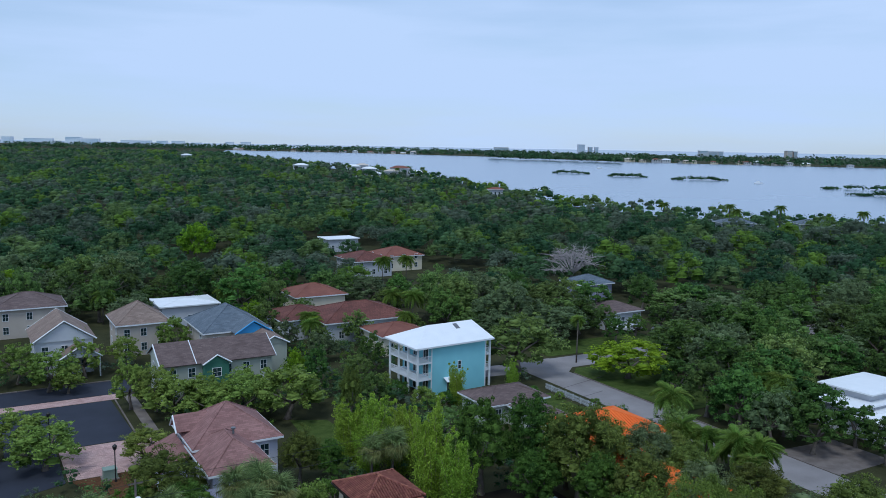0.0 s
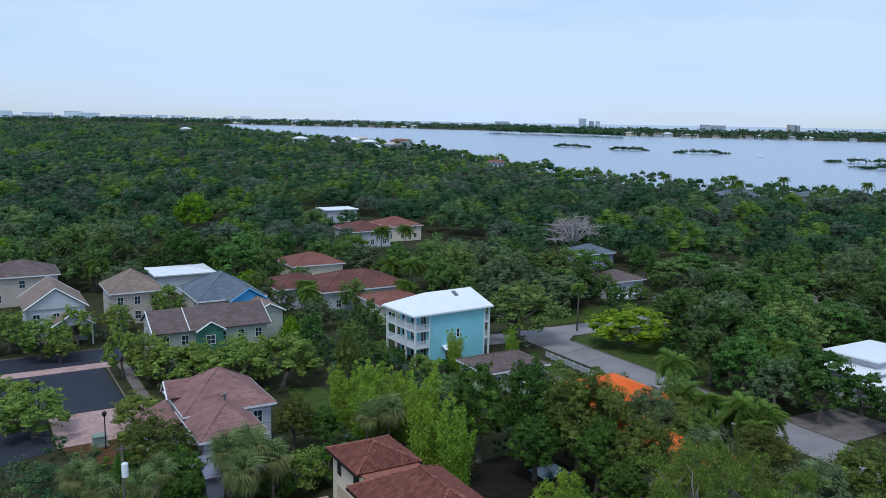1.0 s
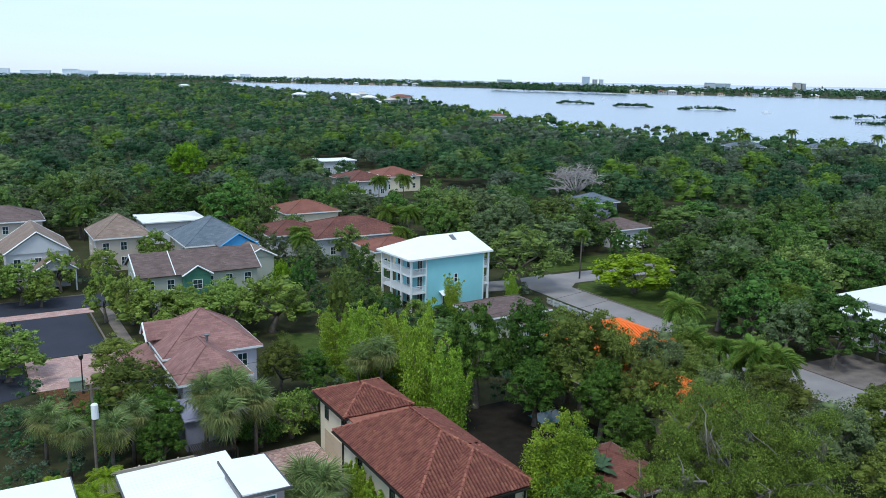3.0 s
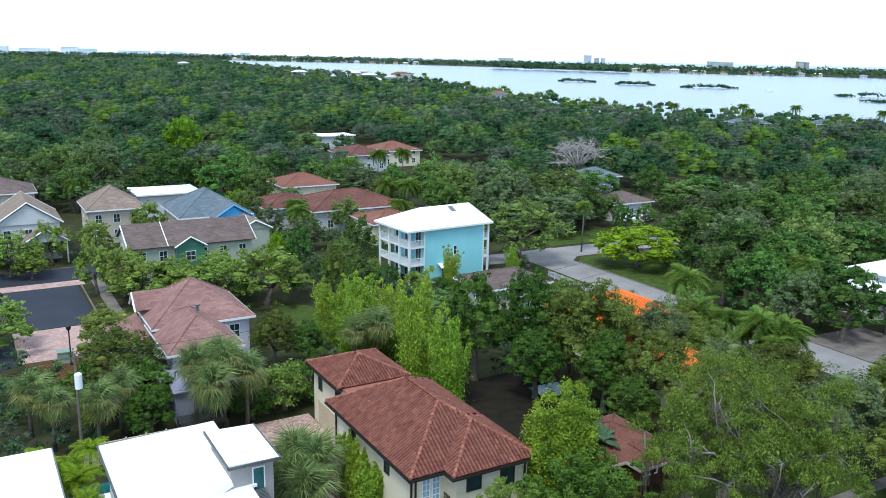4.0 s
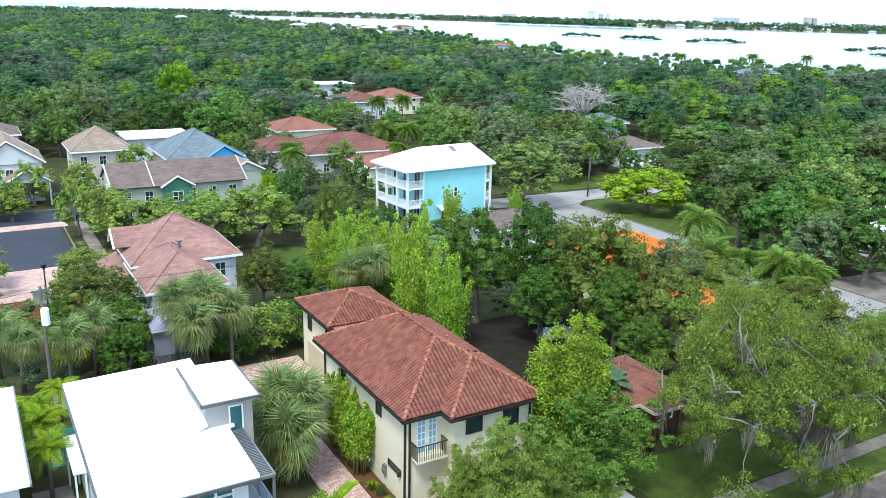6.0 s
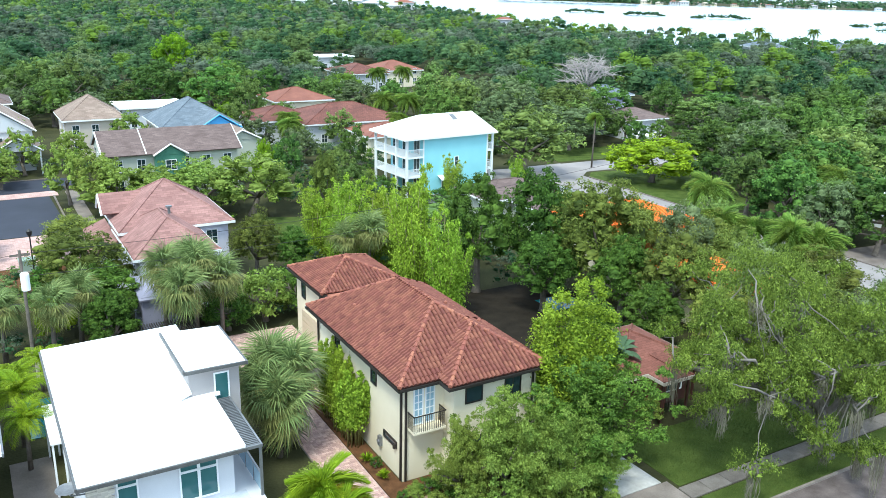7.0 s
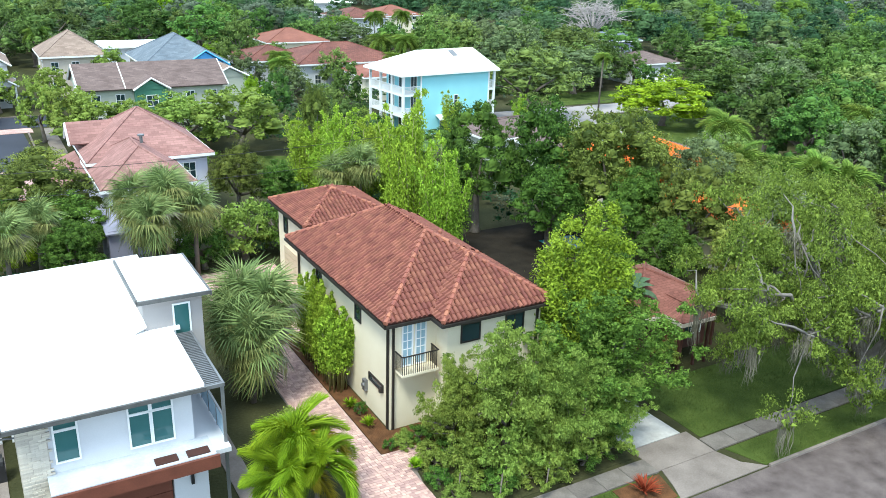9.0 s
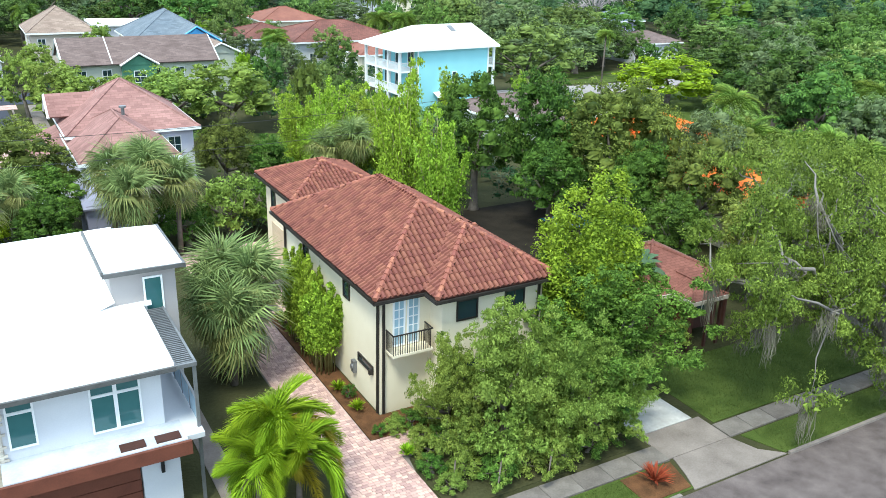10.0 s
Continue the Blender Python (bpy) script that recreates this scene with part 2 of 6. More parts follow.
M["black"] = surface("black_plastic", (0.010, 0.010, 0.011), (0.022, 0.022, 0.024), 0.5, 2.0, 10.0, 0.05)
M["car_white"] = surface("white_car_paint", (0.72, 0.73, 0.74), (0.78, 0.79, 0.80), 0.2, 1.0, 5.0, 0.0, spec=0.6)
M["car_grey"] = surface("silver_car_paint", (0.30, 0.31, 0.33), (0.36, 0.37, 0.39), 0.2, 1.0, 5.0, 0.0, spec=0.6, metal=0.5)
M["utility_green"] = surface("green_utility_paint", (0.20, 0.27, 0.22), (0.26, 0.33, 0.27), 0.6, 1.0, 8.0, 0.05)

M["oak"] = foliage("oak_leaves", (0.026, 0.046, 0.007), (0.262, 0.318, 0.066), 0.014, 0.34, leaf=0.7)
M["grey_oak"] = foliage("grey_oak_leaves", (0.032, 0.048, 0.017), (0.240, 0.300, 0.130), 0.010, 0.25, leaf=0.65)
M["light_oak"] = foliage("light_oak_leaves", (0.050, 0.086, 0.010), (0.345, 0.455, 0.095), 0.012, 0.12, leaf=0.62)
M["moss_oak"] = foliage("moss_oak_leaves", (0.028, 0.054, 0.007), (0.272, 0.365, 0.064), 0.0, 0.0, leaf=0.75)
M["laurel"] = foliage("laurel_leaves", (0.013, 0.041, 0.007), (0.152, 0.272, 0.044), 0.012, 0.34, leaf=0.7)
# Cooler copies of the near leaf colours, with haze put into the tone.
M["wood_oak"] = foliage("hazed_oak_leaves", (0.022, 0.048, 0.010), (0.222, 0.320, 0.082), 0.016, 0.34, leaf=0.7)
M["wood_grey"] = foliage("hazed_grey_leaves", (0.032, 0.051, 0.021), (0.222, 0.292, 0.126), 0.010, 0.25, leaf=0.65)
M["wood_laurel"] = foliage("hazed_laurel_leaves", (0.013, 0.040, 0.009), (0.150, 0.268, 0.054), 0.014, 0.34, leaf=0.7)
M["bright"] = foliage("bright_leaves", (0.055, 0.119, 0.005), (0.308, 0.465, 0.025), 0.015, 0.15, leaf=0.7)
M["lime"] = foliage("lime_leaves", (0.058, 0.110, 0.009), (0.345, 0.460, 0.042), 0.0, 0.0, leaf=0.7)
M["bamboo"] = foliage("bamboo_leaves", (0.070, 0.135, 0.008), (0.430, 0.590, 0.070), 0.012, 0.15, leaf=0.7)
M["sabal"] = foliage("sabal_fronds", (0.040, 0.082, 0.024), (0.340, 0.425, 0.155), 0.012, 0.15)
M["sabal_old"] = foliage("old_sabal_fronds", (0.075, 0.095, 0.022), (0.400, 0.400, 0.150), 0.012, 0.15)
M["queen"] = foliage("feather_fronds", (0.050, 0.105, 0.014), (0.240, 0.340, 0.060), 0.015, 0.2)
M["areca"] = foliage("golden_fronds", (0.060, 0.125, 0.005), (0.340, 0.465, 0.026), 0.012, 0.12)
M["areca_old"] = foliage("yellowed_fronds", (0.130, 0.125, 0.008), (0.420, 0.340, 0.030), 0.010, 0.12)
M["banana"] = foliage("banana_leaves", (0.045, 0.092, 0.050), (0.117, 0.185, 0.095), 0.010, 0.1)
M["grass"] = foliage("grass_blades", (0.034, 0.062, 0.011), (0.135, 0.170, 0.040), 0.0, 0.0)
M["red_leaf"] = foliage("rust_leaves", (0.16, 0.035, 0.015), (0.38, 0.10, 0.035), 0.010, 0.1)
# Blue added and red taken from these leaf colours for aerial haze.
M["far_laurel"] = foliage("hazed_laurels", (0.007, 0.026, 0.011), (0.062, 0.145, 0.058), 0.0, 0.0, leaf=0.45, patch=0.12)
M["far_light"] = foliage("hazed_light_crowns", (0.035, 0.069, 0.018), (0.211, 0.308, 0.097), 0.0, 0.0, leaf=0.45, patch=0.12)
M["far_olive"] = foliage("hazed_olive_crowns", (0.032, 0.049, 0.030), (0.167, 0.220, 0.141), 0.0, 0.0, leaf=0.45, patch=0.12)
M["far_bright"] = foliage("hazed_bright_crowns", (0.035, 0.079, 0.009), (0.202, 0.326, 0.044), 0.0, 0.0, leaf=0.45, patch=0.12)
M["far_oak"] = foliage("hazed_woods", (0.016, 0.042, 0.016), (0.119, 0.220, 0.084), 0.0, 0.0, leaf=0.45, patch=0.12)


# ---- building blocks ----
class Geo:
    """Collects the faces of one mesh."""

    def __init__(self):
        self.v, self.f = [], []

    def face(self, pts):
        k = len(self.v)
        self.v += [tuple(p) for p in pts]
        self.f.append(tuple(range(k, k + len(pts))))

    def box(self, x0, x1, y0, y1, z0, z1):
        k = len(self.v)
        self.v += [(x, y, z) for z in (z0, z1) for x, y in ((x0, y0), (x1, y0), (x1, y1), (x0, y1))]
        self.f += [tuple(k + i for i in q) for q in ((3, 2, 1, 0), (4, 5, 6, 7), (0, 1, 5, 4), (1, 2, 6, 5), (2, 3, 7, 6), (3, 0, 4, 7))]
        return self

    def slab(self, pts, t):
        """A flat piece of thickness t under the polygon pts (counter-clockwise from above)."""
        p = [Vector(q) for q in pts]
        nrm = (p[1] - p[0]).cross(p[2] - p[0]).normalized()
        if nrm.z < 0:
            p.reverse()
            nrm = -nrm
        low = [q - nrm * t for q in p]
        k, c = len(self.v), len(p)
        self.v += [tuple(q) for q in p + low]
        self.f.append(tuple(range(k, k + c)))
        self.f.append(tuple(range(k + 2 * c - 1, k + c - 1, -1)))
        self.f += [(k + i, k + c + i, k + c + (i + 1) % c, k + (i + 1) % c) for i in range(c)]
        return self

    def prism(self, pts, z0, z1):
        """An upright prism over the plan pts (counter-clockwise)."""
        k, c = len(self.v), len(pts)
        self.v += [(x, y, z0) for x, y in pts] + [(x, y, z1) for x, y in pts]
        self.f.append(tuple(range(k + c, k + 2 * c)))
        self.f.append(tuple(range(k + c - 1, k - 1, -1)))
        self.f += [(k + i, k + (i + 1) % c, k + c + (i + 1) % c, k + c + i) for i in range(c)]
        return self

    def tube(self, path, radii, sides=7):
        path = [Vector(p) for p in path]
        k = len(self.v)
        for i, p in enumerate(path):
            d = (path[min(i + 1, len(path) - 1)] - path[max(i - 1, 0)]).normalized()
            s = d.cross(Vector((0, 0, 1)) if abs(d.z) < 0.9 else Vector((1, 0, 0))).normalized()
            u = s.cross(d)
            r = radii[i] if not isinstance(radii, (int, float)) else radii
            for j in range(sides):
                w = 2 * math.pi * j / sides
                self.v.append(tuple(p + (s * math.cos(w) + u * math.sin(w)) * r))
        for i in range(len(path) - 1):
            for j in range(sides):
                a, b = k + i * sides + j, k + i * sides + (j + 1) % sides
                self.f.append((a, b, b + sides, a + sides))
        self.f.append(tuple(range(k + sides - 1, k - 1, -1)))
        self.f.append(tuple(range(k + (len(path) - 1) * sides, k + len(path) * sides)))
        return self

    def mesh(self, name, material, smooth=False):
        me = bpy.data.meshes.new(name)
        me.from_pydata(self.v, [], self.f)
        me.materials.append(material)
        if smooth:
            me.polygons.foreach_set("use_smooth", [True] * len(me.polygons))
        me.update()
        return me


LOT = Matrix.Translation((-1.02, 49.01, 0)) @ Matrix.Rotation(radians(29.74), 4, "Z")


def at(a, b, z=0.0, turn=0.0):
    """A pose in the street grid: a along the street, b away from it."""
    return LOT @ pose(a, b, z, 0, 0, turn)


def thing(name, m, label, category, group="", kind=""):
    ob = new(name)
    ob.matrix_world = m
    ob.empty_display_size = 0.2
    return tagged(ob, label, category, group, kind)


def part(name, geo, material, parent, label="", smooth=False):
    me = geo if isinstance(geo, bpy.types.Mesh) else geo.mesh(name, material, smooth)
    ob = new(name, me)
    if parent:
        ob.parent = parent
    return tagged(ob, label)


def solid(name, geo, material, m, label, category, kind="structure", group="", smooth=False):
    ob = new(name, geo if isinstance(geo, bpy.types.Mesh) else geo.mesh(name, material, smooth))
    ob.matrix_world = m
    return tagged(ob, label, category, group, kind)


def window(parent, side, u, fixed, z, w, h, glass="glass", frame_mat="white_paint", bars=(1, 1), name="window"):
    """A framed window on an outer wall: side s n w e, u along the wall, fixed the wall's plane, z the sill."""
    def P(u0, u1, d0, d1, z0, z1, g):
        if side == "s":
            g.box(u0, u1, fixed - d1, fixed - d0, z0, z1)
        elif side == "n":
            g.box(u0, u1, fixed + d0, fixed + d1, z0, z1)
        elif side == "w":
            g.box(fixed - d1, fixed - d0, u0, u1, z0, z1)
        else:
            g.box(fixed + d0, fixed + d1, u0, u1, z0, z1)
    def Q(x, d, q):
        return (x, fixed - d, q) if side == "s" else (x, fixed + d, q) if side == "n" else (fixed - d, x, q) if side == "w" else (fixed + d, x, q)
    t = 0.07
    fr = Geo()
    for d in (-0.05, 0.06):
        for k in (t, 0.0):
            fr.v += [Q(u - w / 2 - k, d, z - k), Q(u + w / 2 + k, d, z - k), Q(u + w / 2 + k, d, z + h + k), Q(u - w / 2 - k, d, z + h + k)]
    for i in range(4):
        j = (i + 1) % 4
        fr.f += [(i, j, 4 + j, 4 + i), (8 + i, 12 + i, 12 + j, 8 + j), (i, 8 + i, 8 + j, j), (4 + i, 4 + j, 12 + j, 12 + i)]
    f = part(name, fr, M[frame_mat], parent)
    for i in range(1, bars[0]):
        x = u - w / 2 + w * i / bars[0]
        br = Geo()
        P(x - 0.02, x + 0.02, 0.018, 0.05, z, z + h, br)
        part("glazing_bar", br, M[frame_mat], f)
    for i in range(1, bars[1]):
        q = z + h * i / bars[1]
        br = Geo()
        P(u - w / 2, u + w / 2, 0.018, 0.045, q - 0.02, q + 0.02, br)
        part("glazing_bar", br, M[frame_mat], f)
    g = Geo()
    P(u - w / 2, u + w / 2, -0.05, 0.015, z, z + h, g)
    part("pane", g, M[glass], f)
    return f


def hip_roof(parent, x0, x1, y0, y1, z, slope, mat, cap=None, fascia="white_paint", thick=0.14, name="roof"):
    """A hip roof over a rectangle of eaves at height z, with fascia boards and ridge caps as parts."""
    w, d = x1 - x0, y1 - y0
    h = min(w, d) / 2
    if w <= d:
        r0, r1 = (x0 + h, y0 + h, z + h * slope), (x0 + h, y1 - h, z + h * slope)
        faces = [[(x0, y0, z), (x1, y0, z), r0], [(x1, y0, z), (x1, y1, z), r1, r0], [(x1, y1, z), (x0, y1, z), r1], [(x0, y1, z), (x0, y0, z), r0, r1]]
        ends = [(r0, (x0, y0, z)), (r0, (x1, y0, z)), (r1, (x0, y1, z)), (r1, (x1, y1, z)), (r0, r1)]
    else:
        r0, r1 = (x0 + h, y0 + h, z + h * slope), (x1 - h, y0 + h, z + h * slope)
        faces = [[(x0, y0, z), (x1, y0, z), r1, r0], [(x1, y0, z), (x1, y1, z), r1], [(x1, y1, z), (x0, y1, z), r0, r1], [(x0, y1, z), (x0, y0, z), r0]]
        ends = [(r0, (x0, y0, z)), (r0, (x0, y1, z)), (r1, (x1, y0, z)), (r1, (x1, y1, z)), (r0, r1)]
    g = Geo()
    for f in faces:
        if (Vector(f[-1]) - Vector(f[2])).length < 0.02 and len(f) == 4:
            f = f[:3]
        g.slab(f, thick)
    roof = part(name, g, M[mat], parent)
    c = Geo()
    for p, q in ends:
        if (Vector(p) - Vector(q)).length > 0.1:
            c.tube([p, q], 0.09, 5)
    part("ridge_cap", c, M[cap or mat], roof)
    e = Geo()
    e.box(x0 - 0.03, x1 + 0.03, y0 - 0.05, y0 - 0.01, z - 0.24, z - 0.02).box(x0 - 0.03, x1 + 0.03, y1 + 0.01, y1 + 0.05, z - 0.24, z - 0.02)
    e.box(x0 - 0.05, x0 - 0.01, y0, y1, z - 0.24, z - 0.02).box(x1 + 0.01, x1 + 0.05, y0, y1, z - 0.24, z - 0.02)
    part("fascia", e, M[fascia], roof)
    return roof


def gable_roof(parent, x0, x1, y0, y1, z, slope, axis, mat, trim="white_paint", wall=None, thick=0.14, name="roof", inset=0.35):
    """A gable roof with its ridge along axis; barge boards along the gables and closed gable walls."""
    if axis == "y":
        m, h = (x0 + x1) / 2, (x1 - x0) / 2 * slope
        faces = [[(x0, y0, z), (m, y0, z + h), (m, y1, z + h), (x0, y1, z)], [(m, y0, z + h), (x1, y0, z), (x1, y1, z), (m, y1, z + h)]]
        tris = [[(x0 + inset, y, z - 0.1), (x1 - inset, y, z - 0.1), (m, y, z + h - 0.15 - inset * slope)] for y in (y0 + inset, y1 - inset)]
        edges = [((x0, y, z), (m, y, z + h), (x1, y, z)) for y in (y0, y1)]
        off = (0, 0.12, 0)
    else:
        m, h = (y0 + y1) / 2, (y1 - y0) / 2 * slope
        faces = [[(x0, y0, z), (x1, y0, z), (x1, m, z + h), (x0, m, z + h)], [(x0, m, z + h), (x1, m, z + h), (x1, y1, z), (x0, y1, z)]]
        tris = [[(x, y0 + inset, z - 0.1), (x, y1 - inset, z - 0.1), (x, m, z + h - 0.15 - inset * slope)] for x in (x0 + inset, x1 - inset)]
        edges = [((x, y0, z), (x, m, z + h), (x, y1, z)) for x in (x0, x1)]
        off = (0.12, 0, 0)
    g = Geo()
    for f in faces:
        g.slab(f, thick)
    roof = part(name, g, M[mat], parent)
    for tri in edges:
        e = Geo()
        e.tube([Vector(p) - Vector((0, 0, 0.09)) for p in tri], 0.12, 4)
        part("barge_board", e, M[trim], roof)
    if wall:
        for tri in tris:
            t = Geo()
            a, b, c = [Vector(p) for p in tri]
            o = Vector(off)
            t.v += [tuple(p - o / 2) for p in (a, b, c)] + [tuple(p + o / 2) for p in (a, b, c)]
            t.f += [(0, 1, 2), (5, 4, 3), (0, 3, 4, 1), (1, 4, 5, 2), (2, 5, 3, 0)]
            part("gable_wall", t, M[wall], parent)
    return roof


# ---- ground, roads, water ----
solid("ground", Geo().box(-4700, 4700, -1500, 4700, -3.0, 0.0), M["ground"], Matrix.Identity(4), "ground of leaf litter, grass and sand under the trees", "ground")


def sheet(name, pts, z, mat, label, category, m=LOT):
    return solid(name, Geo().prism(pts, -0.2, z), M[mat], m, label, category)


I4 = Matrix.Identity(4)
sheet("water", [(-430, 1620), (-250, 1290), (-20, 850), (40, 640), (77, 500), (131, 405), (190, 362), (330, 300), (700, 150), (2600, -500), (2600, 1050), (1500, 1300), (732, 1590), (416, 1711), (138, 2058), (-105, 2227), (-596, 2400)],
      0.3, "water", "calm bay water, pale with sky reflection put into its colour", "water", I4)
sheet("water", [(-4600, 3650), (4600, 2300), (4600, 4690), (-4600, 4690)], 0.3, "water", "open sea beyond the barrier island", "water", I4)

sheet("road", [(-60, -17.2), (140, -17.2), (140, -10.2), (-60, -10.2)], 0.03, "asphalt_dark", "pale worn asphalt street with dark stains", "road")
sheet("road", [(52.6, -10.1), (59.2, -10.1), (59.2, 58.0), (61.5, 60.0), (61.5, 66.5), (52.6, 66.5)], 0.035, "asphalt", "pale worn asphalt side street with patches", "road")
sheet("road", [(61.4, 60.0), (140, 57.0), (140, 63.0), (61.4, 66.2)], 0.04, "asphalt", "pale asphalt street beside the green verge", "road")
sheet("road", [(40, 62.5), (52.7, 60.5), (52.7, 66.4), (40, 68.0)], 0.03, "asphalt", "grey asphalt drive under the big oak", "road")
sheet("road", [(-60, 79.0), (-6, 79.0), (-6, 86.0), (-60, 86.0)], 0.03, "new_asphalt", "fresh dark asphalt lane", "road")
sheet("parking_lot", [(-24, 58.6), (-9.2, 58.6), (-9.6, 76.0), (-24, 76.0)], 0.03, "new_asphalt", "dark sealed asphalt parking court", "parking lot")
sheet("parking_lot", [(-40, 40), (-18.6, 47.5), (-18.6, 57.5), (-40, 57.5)], 0.03, "new_asphalt", "dark sealed asphalt lane beside the pavers", "parking lot")
sheet("paved_court", [(-18.3, 48.0), (-6.0, 48.0), (-6.0, 58.3), (-18.3, 58.3)], 0.045, "paver_far", "pink brick paver court", "paving")
sheet("paved_band", [(-60, 76.2), (-8.5, 76.2), (-8.5, 78.8), (-60, 78.8)], 0.045, "paver_far", "pink paver band between lanes", "paving")
sheet("pavement", [(-7.6, 60), (-6.2, 60), (-6.2, 78), (-7.6, 78)], 0.06, "concrete", "pale concrete garden path", "path")

# lawns and beds
sheet("lawn", [(13.6, -6.9), (36, -6.9), (36, -1.8), (13.6, -1.8)], 0.03, "lawn", "mown green lawn before the shingled bungalow", "lawn")
sheet("lawn", [(3.5, -10.0), (9.3, -10.0), (9.3, -8.2), (3.5, -8.2)], 0.04, "lawn", "grass verge between pavement and kerb", "lawn")
sheet("lawn", [(14.6, -10.0), (50, -10.0), (50, -8.2), (13.9, -8.2)], 0.04, "lawn", "grass verge between pavement and kerb", "lawn")
sheet("lawn", [(60, 34), (69, 34), (75, 57.2), (61.8, 59.4), (59.5, 57)], 0.05, "lawn", "green verge at the street corner", "lawn")
sheet("lawn", [(62, 67.5), (90, 65), (90, 74), (64, 76)], 0.05, "lawn", "bright green lawn below the palms", "lawn")
sheet("lawn", [(8, 37), (15, 37), (14.5, 54), (10, 56)], 0.03, "lawn", "green back lawn", "lawn")
sheet("lawn", [(43.5, 40), (49, 40), (49, 50), (43.5, 50)], 0.03, "lawn", "small lawn behind the white fence", "lawn")
sheet("lawn", [(-16, 41), (-8, 41), (-8, 47.8), (-18, 47.8)], 0.03, "mulch", "bare orange-brown soil bed", "bed")
sheet("planting_bed", [(-0.75, -1.2), (0.3, -1.3), (1.5, -1.7), (2.9, -1.5), (2.9, 0.4), (0.4, 0.4), (0.4, 12.4), (-0.75, 12.4)], 0.06, "mulch", "orange-brown mulch bed along the house", "bed")
sheet("planting_bed", [(6.9, -9.9), (9.2, -9.9), (9.6, -8.3), (6.9, -8.3)], 0.07, "mulch", "rust mulch bed with a red shrub", "bed")
sheet("planting_bed", [(0.1, -6.8), (9.4, -6.8), (9.4, -1.2), (3.0, -1.2), (2.9, -2.0), (1.5, -2.4), (0.2, -3.0), (-0.1, -4.5)], 0.04, "ground", "brown mulch bed below the garden trees", "bed")

# Dark sheet laid where the trees' shade falls; the shade is in its colour.
sheet("yard", [(12.4, 9.6), (27.5, 9.6), (27.5, 24.0), (12.4, 24.0)], 0.02, "soil", "back yard soil coloured near-black for the shade of its trees", "yard")

# drives and pavement
sheet("driveway", [(9.75, -6.2), (12.95, -6.2), (12.6, 1.5), (9.4, 1.5)], 0.05, "pale_drive", "pale whitewashed driveway under the trees", "driveway")
sheet("driveway", [(9.75, -8.1), (13.3, -8.1), (13.3, -6.25), (9.75, -6.25)], 0.055, "concrete", "smooth concrete driveway slab", "driveway")
sheet("driveway", [(9.2, -10.1), (14.6, -10.1), (13.7, -9.3), (13.3, -8.12), (9.95, -8.12), (9.6, -9.2)], 0.05, "concrete", "flared concrete driveway apron", "driveway")
sheet("driveway", [(59.4, 8.6), (69.5, 8.6), (69.5, 16.5), (59.4, 17.5)], 0.06, "concrete", "broad pale concrete driveway", "driveway")
sheet("path", [(-7.4, -2.5), (-6.5, -2.5), (-6.5, 11), (-7.4, 11)], 0.05, "concrete", "narrow concrete side path", "path")
sheet("terrace", [(-17.9, -3), (-15.8, -3), (-15.8, 12), (-17.9, 12)], 0.04, "concrete", "concrete side yard between the houses", "terrace")
sheet("pool", [(-16.6, 14.4), (-13.2, 14.4), (-13.2, 19.5), (-16.6, 19.5)], 0.05, "pool", "turquoise swimming pool behind the house", "pool")
sheet("pool", [(23.2, 17.0), (26.6, 17.0), (26.6, 19.8), (23.2, 19.8)], 0.05, "pool", "turquoise swimming pool coloured dark for tree shade", "pool")

for a0, w, b0, d in ((1, 1.5, -8.15, 1.05), (13.36, 1.5, -8.1, 1.05)):
    for i in range(6 if a0 < 5 else 24):
        solid("pavement_slab", Geo().box(0.012, w - 0.012, 0, d, -0.1, 0.075 + 0.006 * ((i * 7) % 3)), M["slab"], at(a0 + i * w - (0.25 if a0 < 5 else 0), b0), "grey concrete pavement slab", "pavement slab", group="pavement slabs")
for i in range(24):
    a0 = -36 + i * 1.85
    if a0 + 1.85 < 9.2:
        solid("kerb", Geo().box(0.01, 1.84, -0.15, 0.0, -0.1, 0.14), M["concrete"], at(a0, -10.1), "pale concrete kerb stone", "kerb", group="kerb stones")
for i in range(18):
    solid("kerb", Geo().box(0.01, 1.94, -0.15, 0.0, -0.1, 0.14), M["concrete"], at(14.65 + i * 1.95, -10.1), "pale concrete kerb stone", "kerb", group="kerb stones")
for i in range(24):
    solid("kerb", Geo().box(0.0, 0.15, 0.01, 1.94, -0.1, 0.14), M["concrete"], at(59.25, 10 + i * 1.95), "pale concrete kerb stone", "kerb", group="kerb stones")
for i in range(9):
    solid("kerb", Geo().box(0.0, 0.18, 0.01, 1.9, -0.1, 0.14), M["concrete"], at(-9.15, 58.7 + i * 1.93), "pale concrete kerb stone", "kerb", group="kerb stones")
for i in range(20):
    solid("kerb", Geo().box(0.01, 1.9, 0, 0.18, -0.1, 0.14), M["concrete"], at(-46 + i * 1.93, 86.05), "pale concrete kerb stone", "kerb", group="kerb stones")


# ---- the tiled house ----
def roof_height(rects, x, y):
    best = None
    for i, (x0, x1, y0, y1, z, s) in enumerate(rects):
        if x0 <= x <= x1 and y0 <= y <= y1:
            dd = [x - x0, x1 - x, y - y0, y1 - y]
            k = min(range(4), key=lambda q: dd[q])
            h = z + s * dd[k]
            if best is None or h > best[0]:
                best = (h, i, k)
    return best


def tile_mesh(w=0.25, l=0.44, name="roof_tile", mat="tile"):
    g = Geo()
    prof = [(-0.5, 0.0), (-0.36, 0.62), (-0.1, 1.0), (0.12, 0.85), (0.26, 0.2), (0.5, 0.0)]
    h = 0.125
